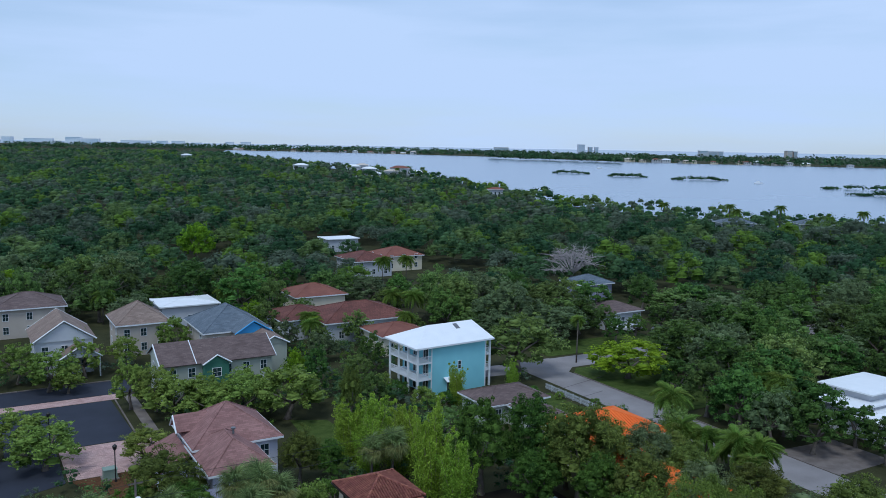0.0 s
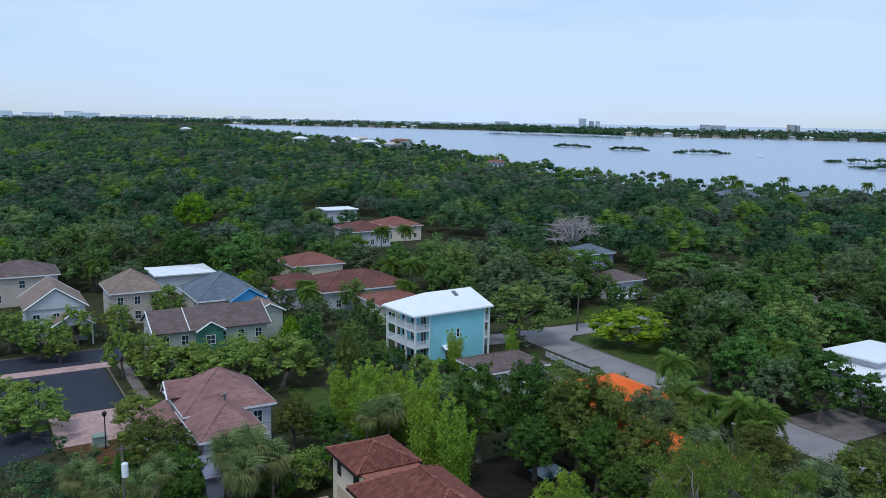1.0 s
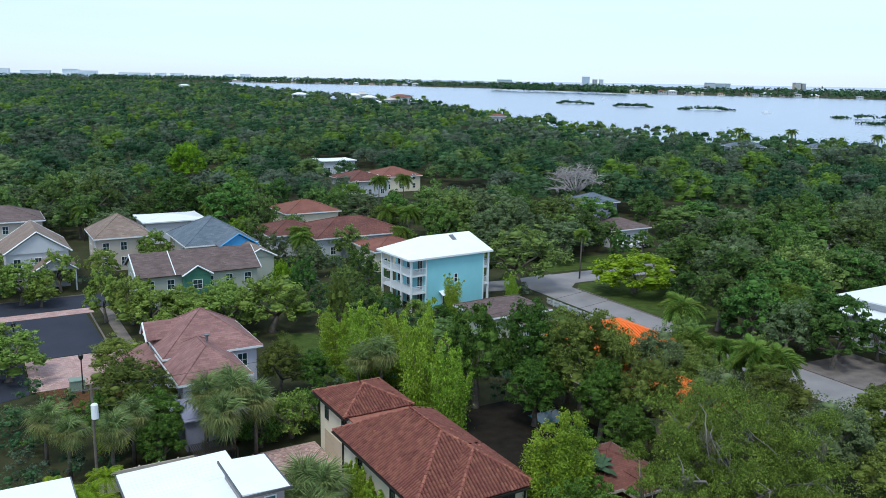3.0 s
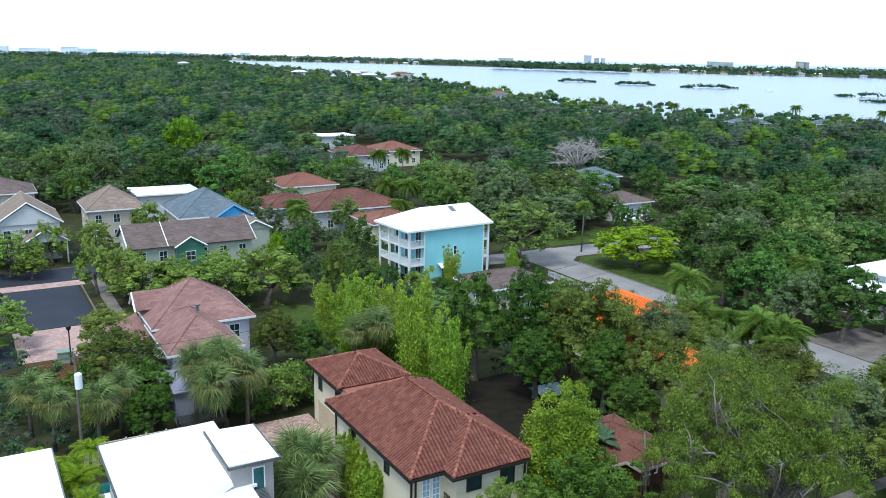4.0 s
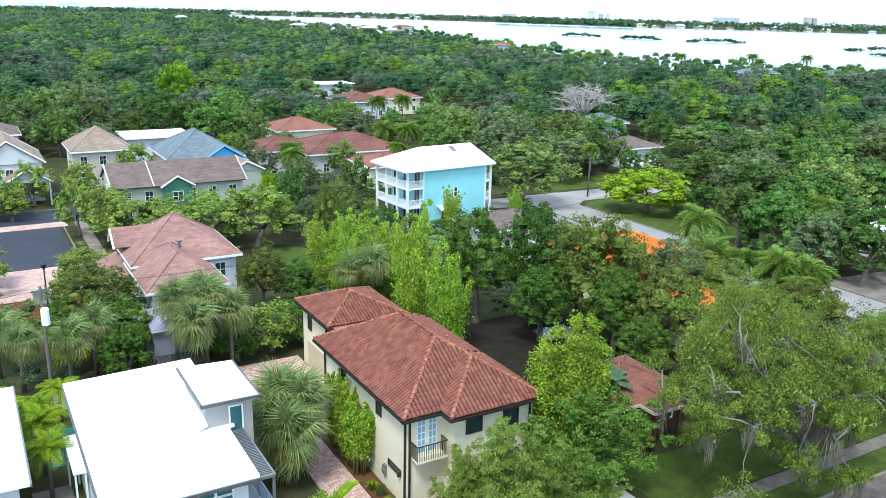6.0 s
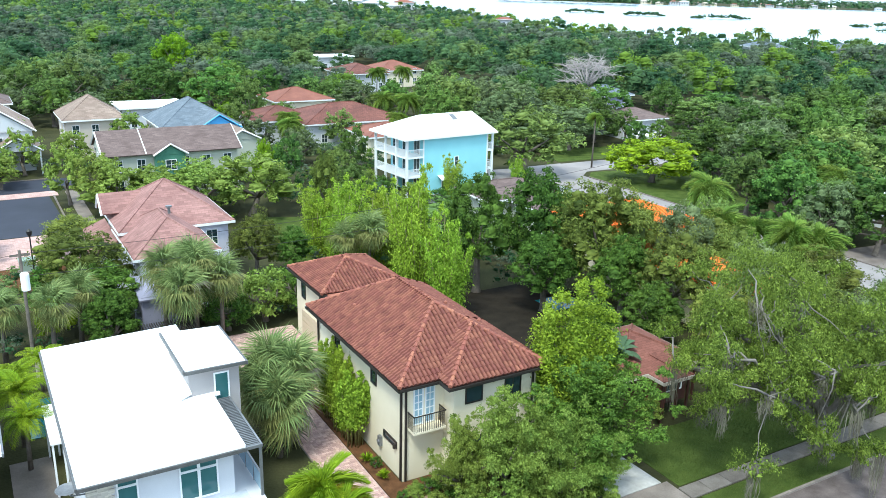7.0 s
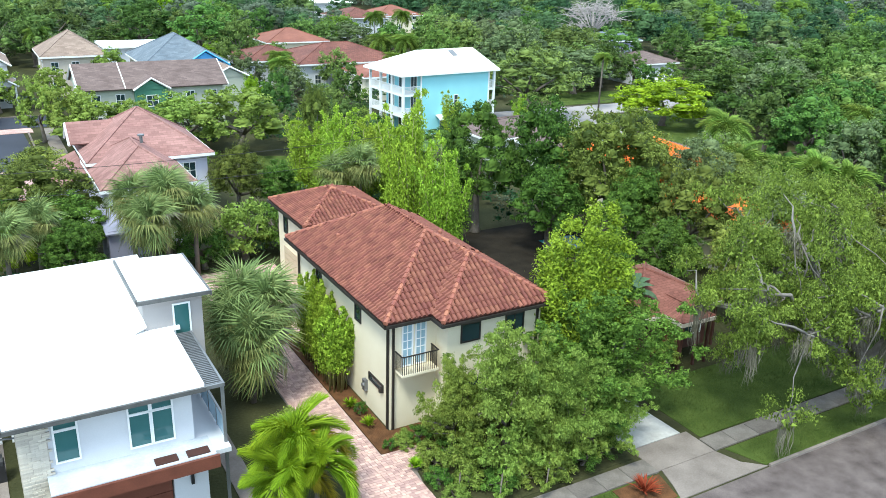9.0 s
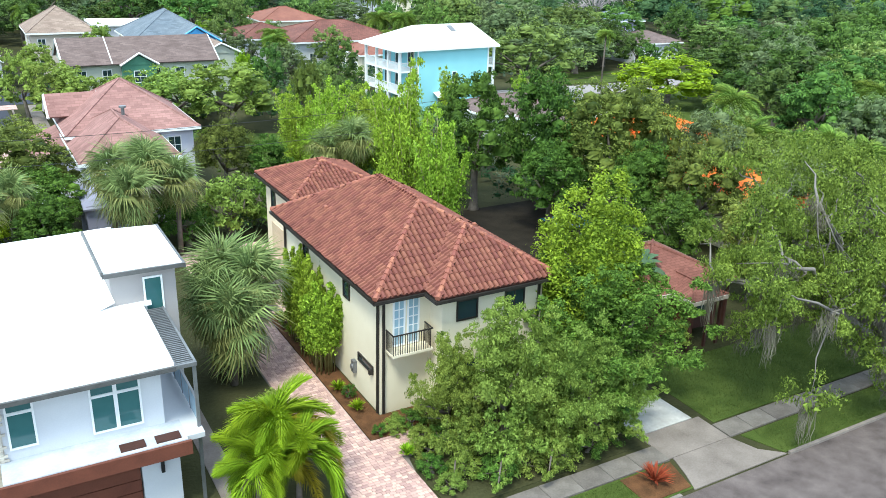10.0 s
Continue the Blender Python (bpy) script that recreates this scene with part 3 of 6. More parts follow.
    for y, k, dz in ((0.0, 1.0, 0.035), (l, 0.92, 0.0)):
        g.v += [(x * w * k, y, z * h * k + dz) for x, z in prof]
    g.f += [(i, i + 1, i + 7, i + 6) for i in range(5)]
    g.f.append((5, 4, 3, 2, 1, 0))
    return g


def lay_tiles(parent, rects, near, mat="tile"):
    """Rows of barrel tiles on hip roofs; those that near(x, y) picks are single pieces, the rest one mesh."""
    base = tile_mesh()
    me = base.mesh("roof_tile", M["tile"])
    rest, count = Geo(), 0
    rr = random.Random(3)
    for i, (x0, x1, y0, y1, z, s) in enumerate(rects):
        ln = math.sqrt(1 + s * s)
        for k, (ex, ey, ux, uy, ox, oy, width) in enumerate(((0, -1, 1, 0, x0, y1, y1 - y0), (0, 1, -1, 0, x1, y0, y1 - y0), (1, 0, 0, 1, x0, y0, x1 - x0), (-1, 0, 0, -1, x1, y1, x1 - x0))):
            rows = int(min(x1 - x0, y1 - y0) / 2 * ln / 0.37) + 1
            for r in range(rows):
                run = r * 0.37 / ln
                for c in range(int(width / 0.26)):
                    al = (c + 0.5) * 0.26 + (width % 0.26) / 2
                    x, y = ox + ex * al + ux * (run + 0.12), oy + ey * al + uy * (run + 0.12)
                    best, own = roof_height(rects, x, y), roof_height([rects[i]], x, y)
                    if not best or not own or own[2] != k or own[0] < best[0] - 0.16:
                        continue
                    px, py, pz = ox + ex * al + ux * run, oy + ey * al + uy * run, z + s * run + 0.01
                    jit = rr.uniform(-0.018, 0.018)
                    m = Matrix(((ex, ux / ln, -ux * s / ln, px), (ey, uy / ln, -uy * s / ln, py), (0, s / ln, 1 / ln, pz), (0, 0, 0, 1))) @ pose(0, jit, 0, rr.uniform(-1.5, 1.5), 0, rr.uniform(-2, 2))
                    if near(x, y) and count < 300:
                        ob = new("roof_tile", me)
                        ob.parent = parent
                        ob.matrix_local = m
                        count += 1
                    else:
                        q = len(rest.v)
                        rest.v += [tuple(m @ Vector(p)) for p in base.v]
                        rest.f += [tuple(q + j for j in f) for f in base.f]
    ob = part("roof_tiles", rest, M["tile_rest"], parent)
    tagged(ob, kind="stuff")


def cap_row(parent, p, q, name="ridge_tiles"):
    """A row of overlapping half-round ridge tiles from p up to q."""
    p, q = Vector(p), Vector(q)
    n = max(2, int((q - p).length / 0.36))
    g = Geo()
    for i in range(n):
        s, e = p.lerp(q, i / n), p.lerp(q, (i + 1.12) / n)
        up = Vector((0, 0, 0.05))
        g.tube([s + up * 1.5, e + up * 0.8], [0.125, 0.105], 7)
    part(name, g, M["tile_ridge"], parent)


# Slab under the tiles coloured dark to deepen the shade in the gaps.
M["tile_gap_dark"] = surface("shade_dark_slab", (0.045, 0.018, 0.014), (0.085, 0.034, 0.026), 0.9, 1.2, 9.0, 0.2, spec=0.2)
M["tile_ridge"] = surface("ridge_clay", (0.198, 0.068, 0.047), (0.369, 0.140, 0.095), 0.75, 1.5, 9.0, 0.3, spec=0.3, random_by="island", spread=0.25)

TILED = [(0, 8.7, 0, 13.2, 5.9, 0.585), (2.4, 8.72, -1.06, 6.0, 5.9, 0.585), (2.3, 8.75, 16.4, 23.2, 5.15, 0.42)]
ANNEX = [(9.0, 12.2, 2.0, 6.6, 2.8, 0.35)]
villa = thing("villa", at(0, 0), "cream stucco two-storey villa with a red clay barrel-tile hip roof", "house")
wall = Geo()
wall.prism([(0.5, 0.5), (2.95, 0.5), (2.95, -0.55), (8.25, -0.55), (8.25, 12.7), (0.5, 12.7)], -0.1, 5.8)
part("wall", wall, M["stucco"], villa)
part("wall", Geo().box(2.8, 8.3, 12.72, 16.8, -0.1, 5.0), M["stucco"], villa)
part("wall", Geo().box(2.8, 8.3, 16.85, 22.7, -0.1, 5.1), M["stucco"], villa)
part("wall", Geo().box(8.27, 11.8, 2.4, 6.2, -0.1, 2.75), M["stucco"], villa)
part("flat_roof", Geo().box(2.7, 8.4, 13.15, 16.5, 5.0, 5.12), M["tile_ridge"], villa)


def tiled_roof(parent, rects, near):
    roofs = []
    for x0, x1, y0, y1, z, s in rects:
        g = Geo()
        h = min(x1 - x0, y1 - y0) / 2
        if x1 - x0 <= y1 - y0:
            r0, r1 = (x0 + h, y0 + h, z + h * s), (x0 + h, y1 - h, z + h * s)
            fs = [[(x0, y0, z), (x1, y0, z), r0], [(x1, y0, z), (x1, y1, z), r1, r0], [(x1, y1, z), (x0, y1, z), r1], [(x0, y1, z), (x0, y0, z), r0, r1]]
        else:
            r0, r1 = (x0 + h, y0 + h, z + h * s), (x1 - h, y0 + h, z + h * s)
            fs = [[(x0, y0, z), (x1, y0, z), r1, r0], [(x1, y0, z), (x1, y1, z), r1], [(x1, y1, z), (x0, y1, z), r0, r1], [(x0, y1, z), (x0, y0, z), r0]]
        for f in fs:
            if len(f) == 4 and (Vector(f[2]) - Vector(f[3])).length < 0.05:
                f = f[:3]
            g.slab(f, 0.16)
        roofs.append(part("roof", g, M["tile_gap_dark"], parent))
    lay_tiles(roofs[0], rects, near)
    return roofs[0]


roof = tiled_roof(villa, TILED + ANNEX, lambda x, y: y < 3.0 and x < 6.4)
for p, q in (((0, 0, 5.9), (4.35, 4.35, 8.44)), ((0, 13.2, 5.9), (4.35, 8.85, 8.44)), ((8.7, 13.2, 5.9), (4.35, 8.85, 8.44)), ((4.35, 4.35, 8.44), (4.35, 8.85, 8.44)),
             ((2.4, -1.06, 5.9), (5.56, 2.1, 7.75)), ((8.72, -1.06, 5.9), (5.56, 2.1, 7.75)), ((5.56, 2.1, 7.75), (5.56, 3.2, 7.75)), ((8.7, 0, 5.9), (5.5, 3.2, 7.75)), ((5.5, 3.2, 7.75), (4.35, 4.35, 8.44)),
             ((2.3, 16.4, 5.15), (5.52, 19.62, 6.5)), ((8.75, 16.4, 5.15), (5.52, 19.62, 6.5)), ((2.3, 23.2, 5.15), (5.52, 19.98, 6.5)), ((8.75, 23.2, 5.15), (5.52, 19.98, 6.5)), ((5.52, 19.62, 6.5), (5.52, 19.98, 6.5)),
             ((9.0, 2.0, 2.8), (10.6, 3.6, 3.36)), ((12.2, 2.0, 2.8), (10.6, 3.6, 3.36)), ((10.6, 3.6, 3.36), (10.6, 5.0, 3.36))):
    cap_row(roof, p, q)
gut = Geo()
gut.box(-0.09, 0.02, -0.1, 13.25, 5.72, 5.86).box(-0.09, 2.42, -0.12, -0.01, 5.72, 5.86).box(2.3, 8.8, -1.18, -1.07, 5.72, 5.86).box(2.28, 2.4, -1.1, -0.1, 5.72, 5.86)
part("gutter", gut, M["dark_metal"], roof, "dark bronze gutter")
gut = Geo()
gut.box(2.2, 2.31, 16.3, 23.3, 4.97, 5.11).box(2.2, 8.8, 16.3, 16.41, 4.97, 5.11)
part("gutter", gut, M["dark_metal"], roof, "dark bronze gutter")
for x, y, z0, z1 in ((0.42, 0.62, 0, 5.75), (0.62, 0.42, 0, 5.75), (0.42, 12.3, 0, 5.75), (2.72, 17.0, 0, 5.0), (8.0, -0.63, 0, 5.7)):
    part("downspout", Geo().box(x - 0.05, x + 0.05, y - 0.05, y + 0.05, z0, z1), M["dark_metal"], villa, "dark bronze downspout")
for x, y in ((1.6, 9.2), (5.8, 5.4), (6.9, 3.4)):
    z = roof_height(TILED, x, y)[0]
    part("roof_vent", Geo().tube([(x, y, z - 0.1), (x, y, z + 0.28), (x, y, z + 0.34)], [0.11, 0.11, 0.05], 9), M["tile_ridge"], roof)
# doors, windows and balcony
for u in (1.38, 2.08):
    window(villa, "s", u, 0.5, 3.35, 0.46, 2.1, "pale_glass", "white_paint", (2, 5), "french_door")
bal = Geo()
bal.box(0.75, 2.7, -0.25, 0.5, 3.12, 3.24)
balcony = part("balcony", bal, M["stucco"], villa)
rail = Geo()
rail.box(0.75, 2.7, -0.25, -0.2, 4.15, 4.2).box(0.75, 0.8, -0.25, 0.5, 4.15, 4.2).box(2.65, 2.7, -0.25, 0.5, 4.15, 4.2)
part("handrail", rail, M["dark_metal"], balcony, "dark iron handrail")
bar = Geo().box(0, 0.025, 0, 0.03, 3.24, 4.16).mesh("baluster", M["dark_metal"])
for x, y in [(0.76 + i * 0.113, -0.24) for i in range(17)] + [(x, -0.1 + i * 0.11) for x in (0.765, 2.66) for i in range(6)]:
    ob = new("baluster", bar)
    ob.parent = balcony
    ob.matrix_local = pose(x, y, 0)
window(villa, "s", 4.2, -0.55, 4.5, 0.95, 0.85, "glass", "dark_metal")
window(villa, "s", 6.7, -0.55, 4.1, 0.95, 1.25, "glass", "dark_metal", (2, 1))
window(villa, "s", 4.2, -0.55, 1.0, 1.2, 1.3, "glass", "dark_metal", (2, 1))
window(villa, "w", 2.0, 0.5, 1.75, 1.5, 0.28, "glass", "dark_metal")
window(villa, "w", 4.1, 0.5, 4.35, 0.6, 1.0, "glass", "dark_metal")
window(villa, "w", 9.3, 0.5, 4.35, 0.6, 1.0, "glass", "dark_metal")
window(villa, "w", 9.3, 0.5, 1.2, 0.7, 1.2, "glass", "dark_metal")
window(villa, "w", 21.2, 2.8, 3.3, 0.65, 1.1, "glass", "dark_metal")
window(villa, "w", 17.6, 2.8, 3.3, 0.65, 1.1, "glass", "dark_metal")
door = Geo()
for i in range(5):
    door.box(2.74, 2.8, 17.6, 21.6, 0.02 + i * 0.45, 0.44 + i * 0.45)
part("garage_door", door, M["tan_door"], villa, "tan panelled garage door")
part("meter_box", Geo().box(0.32, 0.5, 3.0, 3.3, 0.9, 1.5).tube([(0.4, 3.15, 1.2), (0.25, 3.15, 1.2)], 0.13, 10), M["grey_metal"], villa, "grey electric meter box")
part("wall_lamp", Geo().box(0.3, 0.5, 1.2, 1.35, 1.7, 1.95), M["dark_metal"], villa)


# ---- the modern white house ----
modern = thing("modern_house", at(0, 0), "white modern two-storey house with flat white metal roofs and wood trim", "house")
part("wall", Geo().box(-15.2, -9.0, -1.15, 12.2, -0.1, 5.85), M["white_stucco"], modern)
part("wall", Geo().box(-9.75, -7.25, 3.5, 7.8, -0.1, 7.5), M["grey_stucco"], modern, "pale grey stair tower wall")
part("wall", Geo().box(-9.0, -8.3, 3.52, 12.1, -0.1, 5.7), M["white_stucco"], modern)
rf = Geo()
rf.slab([(-15.6, -2.0, 6.0), (-8.65, -2.0, 6.12), (-8.65, 3.3, 6.2), (-15.6, 3.3, 6.06)], 0.16)
rf.slab([(-15.6, 3.32, 6.06), (-8.3, 3.32, 6.2), (-8.3, 12.8, 6.3), (-15.6, 12.8, 6.14)], 0.16)
mroof = part("roof", rf, M["white_roof"], modern)
sm = Geo()
for i in range(33):
    y = -1.8 + i * 0.45
    sm.slab([(-15.58, y, 6.05 + y * 0.009), (-8.7, y, 6.17 + y * 0.012), (-8.7, y + 0.03, 6.17 + y * 0.012), (-15.58, y + 0.03, 6.05 + y * 0.009)], 0.04)
part("roof_seam", sm, M["white_roof"], mroof)
part("cricket", Geo().slab([(-11.6, 3.0, 6.22), (-9.76, 3.4, 6.75), (-9.76, 7.8, 6.75), (-11.9, 8.4, 6.22)], 0.4), M["white_roof"], mroof)
part("tower_roof", Geo().slab([(-10.0, 3.1, 7.85), (-7.0, 3.1, 7.72), (-7.0, 8.15, 7.72), (-10.0, 8.15, 7.85)], 0.12), M["white_roof"], modern)
e = Geo()
e.box(-15.66, -8.6, -2.1, -2.01, 5.82, 5.99).box(-15.7, -15.61, -2.1, 12.85, 5.86, 6.03)
e.box(-10.06, -6.94, 3.0, 3.09, 7.58, 7.75).box(-10.1, -10.01, 3.0, 8.2, 7.68, 7.86).box(-6.99, -6.9, 3.0, 8.2, 7.55, 7.73)
part("gutter", e, M["gutter"], modern, "dark grey metal gutter edge")
# slatted canopy over the side balcony
can = Geo()
can.box(-8.62, -8.55, -1.9, 3.2, 5.8, 5.95).box(-7.95, -7.86, -1.9, 3.2, 5.8, 5.95).box(-8.62, -7.86, -1.98, -1.88, 5.8, 5.95)
for i in range(34):
    can.box(-8.55, -7.95, -1.8 + i * 0.15, -1.74 + i * 0.15, 5.83, 5.92)
part("slatted_canopy", can, M["grey_metal"], modern, "grey slatted canopy")
part("post", Geo().box(-8.0, -7.88, -1.9, -1.78, 0, 5.8), M["grey_metal"], modern)
part("balcony_floor", Geo().box(-9.0, -7.85, -2.3, 3.4, 3.05, 3.25), M["white_stucco"], modern)
gr = Geo()
gr.box(-7.92, -7.89, -1.7, 3.3, 3.3, 4.25)
part("glass_rail", gr, M["pale_glass"], modern, "clear glass balustrade")
hr = Geo()
hr.box(-7.95, -7.87, -1.8, 3.3, 4.25, 4.31)
for i in range(5):
    hr.box(-7.94, -7.88, -1.75 + i * 1.24, -1.69 + i * 1.24, 3.25, 4.25)
part("handrail", hr, M["grey_metal"], modern)
# canopy ledge over the garage
part("ledge", Geo().box(-14.4, -8.5, -2.55, -1.15, 3.12, 3.3), M["ledge"], modern)
part("stone_panel", Geo().box(-15.25, -14.22, -1.2, -1.1, 0, 5.8), M["stone"], modern)
part("wood_fascia", Geo().box(-15.0, -8.4, -2.68, -2.56, 2.72, 3.26), M["wood"], modern, "red-brown wood fascia board")
for x in (-10.75, -9.55):
    part("roof_hatch", Geo().box(x, x + 0.85, -2.4, -1.95, 3.3, 3.36), M["dark_wood"], modern, "dark red slatted hatch")
gd = Geo()
for i in range(5):
    gd.box(-14.2, -10.1, -1.62, -1.5, 0.02 + i * 0.5, 0.49 + i * 0.5)
part("garage_door", gd, M["wood"], modern, "red-brown wood garage door")
part("pier", Geo().box(-10.05, -8.7, -1.75, -1.15, -0.1, 3.1), M["white_stucco"], modern)
part("wall_lamp", Geo().box(-9.4, -9.28, -1.88, -1.75, 1.7, 2.5), M["black"], modern, "black wall lamp")
window(modern, "s", -13.6, -1.15, 3.75, 0.75, 1.25, "teal_glass")
window(modern, "s", -13.6, -1.15, 5.1, 0.75, 0.42, "teal_glass")
for u in (-11.0, -10.15):
    window(modern, "s", u, -1.15, 3.6, 0.72, 1.35, "teal_glass")
    window(modern, "s", u, -1.15, 5.05, 0.72, 0.42, "teal_glass")
window(modern, "s", -8.15, 3.5, 5.75, 0.62, 1.4, "teal_glass")
st = random.Random(2)
sme = {w: Geo().box(0, w, -0.07, 0.0, 0.0, 0.078).mesh("stone", M["stone"]) for w in (0.27, 0.4)}
for r in range(70):
    x = -15.22
    while x < -14.3:
        w = st.choice((0.27, 0.4))
        w = 0.27 if x + w > -14.2 else w
        if x + w > -14.1:
            break
        ob = new("stone", sme[w])
        ob.parent = modern
        ob.matrix_local = pose(x, -1.16 - st.uniform(0, 0.03), 0.05 + r * 0.082)
        x += w + 0.01
wh2 = thing("flat_roofed_house", at(-18.1, 4.2), "white flat-roofed house with white metal roof", "house")
part("wall", Geo().box(-9.5, -0.5, 0.4, 11.8, -0.1, 4.8), M["white_stucco"], wh2)
part("roof", Geo().slab([(-10, 0, 5.1), (0, 0, 5.0), (0, 12.2, 5.0), (-10, 12.2, 5.1)], 0.16), M["white_roof"], wh2)
part("gutter", Geo().box(0.01, 0.09, -0.05, 12.25, 4.82, 4.98), M["grey_metal"], wh2, "grey metal gutter edge")


def low_roof(a0, a1, b0, b1, z):
    t = thing("lean_to", at(0, 0), "white lean-to roof on posts beside the house", "lean-to")
    part("roof", Geo().slab([(a0, b0, z), (a1, b0, z), (a1, b1, z), (a0, b1, z)], 0.1), M["white_roof"], t)
    for x, y in ((a0 + 0.1, b0 + 0.1), (a0 + 0.1, b1 - 0.1), (a1 - 0.1, b0 + 0.1), (a1 - 0.1, b1 - 0.1)):
        part("post", Geo().box(x - 0.05, x + 0.05, y - 0.05, y + 0.05, 0, z - 0.08), M["white_paint"], t)


low_roof(-15.95, -15.25, 7.4, 12.0, 3.2)
grill = thing("barbecue_grill", at(-16.5, 4.6), "black covered barbecue grill", "grill")
part("cover", Geo().prism([(-0.7, -0.35), (0.7, -0.35), (0.7, 0.35), (-0.7, 0.35)], 0.0, 0.85).tube([(-0.65, 0, 0.85), (0.65, 0, 0.85)], 0.36, 12), M["black"], grill)
fence = thing("wood_gate", at(-16.8, -1.8), "red-brown slatted wooden gate", "gate")
for i in range(9):
    part("slat", Geo().box(-1.1, 1.2, -0.04, 0.0, 0.1 + i * 0.2, 0.27 + i * 0.2), M["wood"], fence)
for x in (-1.15, 1.2):
    part("post", Geo().box(x - 0.06, x + 0.06, -0.06, 0.06, 0, 1.95), M["wood"], fence)
dish = thing("satellite_dish", at(-15.9, -1.2), "grey satellite dish on a wall bracket", "satellite dish")
part("mast", Geo().tube([(0.7, 0.3, 5.0), (0.1, 0.1, 5.2), (0, 0, 5.5)], 0.035, 6), M["grey_metal"], dish)
dg = Geo()
for r0, r1 in ((0.0, 0.2), (0.2, 0.36), (0.36, 0.48)):
    for i in range(14):
        w0, w1 = 2 * math.pi * i / 14, 2 * math.pi * (i + 1) / 14
        dg.slab([(r * math.cos(w), r * math.sin(w), 5.5 + r * r * 0.6) for r, w in ((r0 + 0.001, w0), (r1, w0), (r1, w1), (r0 + 0.001, w1))], 0.02)
part("reflector", dg, M["grey_metal"], dish)
wallb = thing("garden_wall", at(-15.5, 22.6), "long pale beige panelled garden wall", "wall")
for i in range(5):
    part("panel", Geo().box(i * 1.5, i * 1.5 + 1.42, -0.05, 0.05, 0, 1.75), M["beige"], wallb)
    part("post", Geo().box(i * 1.5 - 0.09, i * 1.5 + 0.02, -0.09, 0.09, 0, 1.85), M["beige"], wallb)
perg = thing("pergola", at(-8.6, 20.6), "dark slatted pergola beside the garden wall", "pergola")
for i in range(22):
    part("slat", Geo().box(i * 0.16, i * 0.16 + 0.06, 0, 2.4, 2.45, 2.55), M["dark_metal"], perg)
for x, y in ((0.05, 0.05), (3.4, 0.05), (0.05, 2.3), (3.4, 2.3)):
    part("post", Geo().box(x - 0.06, x + 0.06, y - 0.06, y + 0.06, 0, 2.44), M["dark_metal"], perg)

# ---- bungalow beside the villa ----
bung = thing("bungalow", at(13.4, -1.6), "low bungalow with a red-brown shingle roof and porch", "house")
part("wall", Geo().box(2.5, 8.1, 2.2, 7.8, -0.1, 2.8), M["dark_wood"], bung, "dark red-brown wall")
part("wall", Geo().box(4.5, 5.4, 1.3, 2.2, -0.1, 2.8), M["wood"], bung, "dark red-brown wall")
hip_roof(bung, 4.0, 6.5, 0.2, 6.0, 2.93, 0.42, "shingle_red", fascia="beige")
hip_roof(bung, 2.0, 8.6, 1.6, 8.2, 2.95, 0.42, "shingle_red", fascia="beige")
for x, y in ((4.2, 0.4), (6.3, 0.4), (5.4, 0.4), (8.3, 1.8)):
    part("porch_post", Geo().box(x - 0.07, x + 0.07, y - 0.07, y + 0.07, 0, 2.8), M["dark_wood"], bung)
window(bung, "s", 6.9, 2.2, 0.9, 1.4, 1.3, "glass", "white_paint", (2, 1))


# ---- the aqua house ----
aqua = thing("stilt_house", at(29.3, 56.2, 0, 4), "aqua three-storey house with white balconies and a white hip roof", "house")
part("wall", Geo().box(3.0, 13.0, 0.5, 8.6, -0.1, 7.45), M["aqua"], aqua)
ar = Geo()
for f in ([(0, 0, 7.6), (14.3, 0, 7.6), (13.2, 4.55, 9.75), (4.7, 4.55, 9.75)], [(14.3, 0, 7.6), (14.3, 9.1, 7.6), (13.2, 4.55, 9.75)], [(14.3, 9.1, 7.6), (0, 9.1, 7.6), (4.7, 4.55, 9.75), (13.2, 4.55, 9.75)], [(0, 9.1, 7.6), (0, 0, 7.6), (4.7, 4.55, 9.75)]):
    ar.slab(f, 0.16)
aroof = part("roof", ar, M["white_roof"], aqua)
part("fascia", Geo().box(-0.03, 14.33, -0.05, -0.01, 7.36, 7.58).box(-0.05, -0.01, 0, 9.1, 7.36, 7.58).box(14.31, 14.35, 0, 9.1, 7.36, 7.58), M["white_paint"], aroof)
part("skylight", Geo().slab([(9.2, 3.0, 9.1), (9.9, 3.0, 9.1), (9.9, 4.1, 9.62), (9.2, 4.1, 9.62)], 0.16), M["grey_metal"], aqua, "grey skylight")
for z in (2.45, 4.95):
    b = part("balcony", Geo().box(0.55, 2.98, 0.5, 8.6, z, z + 0.2), M["white_paint"], aqua)
    r = Geo()
    r.box(0.55, 0.6, 0.5, 8.6, z + 1.1, z + 1.16).box(0.55, 3.0, 0.5, 0.55, z + 1.1, z + 1.16)
    for i in range(66):
        r.box(0.56, 0.59, 0.55 + i * 0.122, 0.585 + i * 0.122, z + 0.2, z + 1.1)
    for i in range(20):
        r.box(0.6 + i * 0.12, 0.635 + i * 0.12, 0.51, 0.54, z + 0.2, z + 1.1)
    part("railing", r, M["white_paint"], b)
    b = part("balcony", Geo().box(13.02, 14.0, 0.5, 8.6, z, z + 0.2), M["white_paint"], aqua)
    r = Geo()
    r.box(13.95, 14.0, 0.5, 8.6, z + 1.1, z + 1.16).box(13.0, 14.0, 0.5, 0.55, z + 1.1, z + 1.16)
    for i in range(8):
        r.box(13.05 + i * 0.12, 13.085 + i * 0.12, 0.51, 0.54, z + 0.2, z + 1.1)
    part("railing", r, M["white_paint"], b)
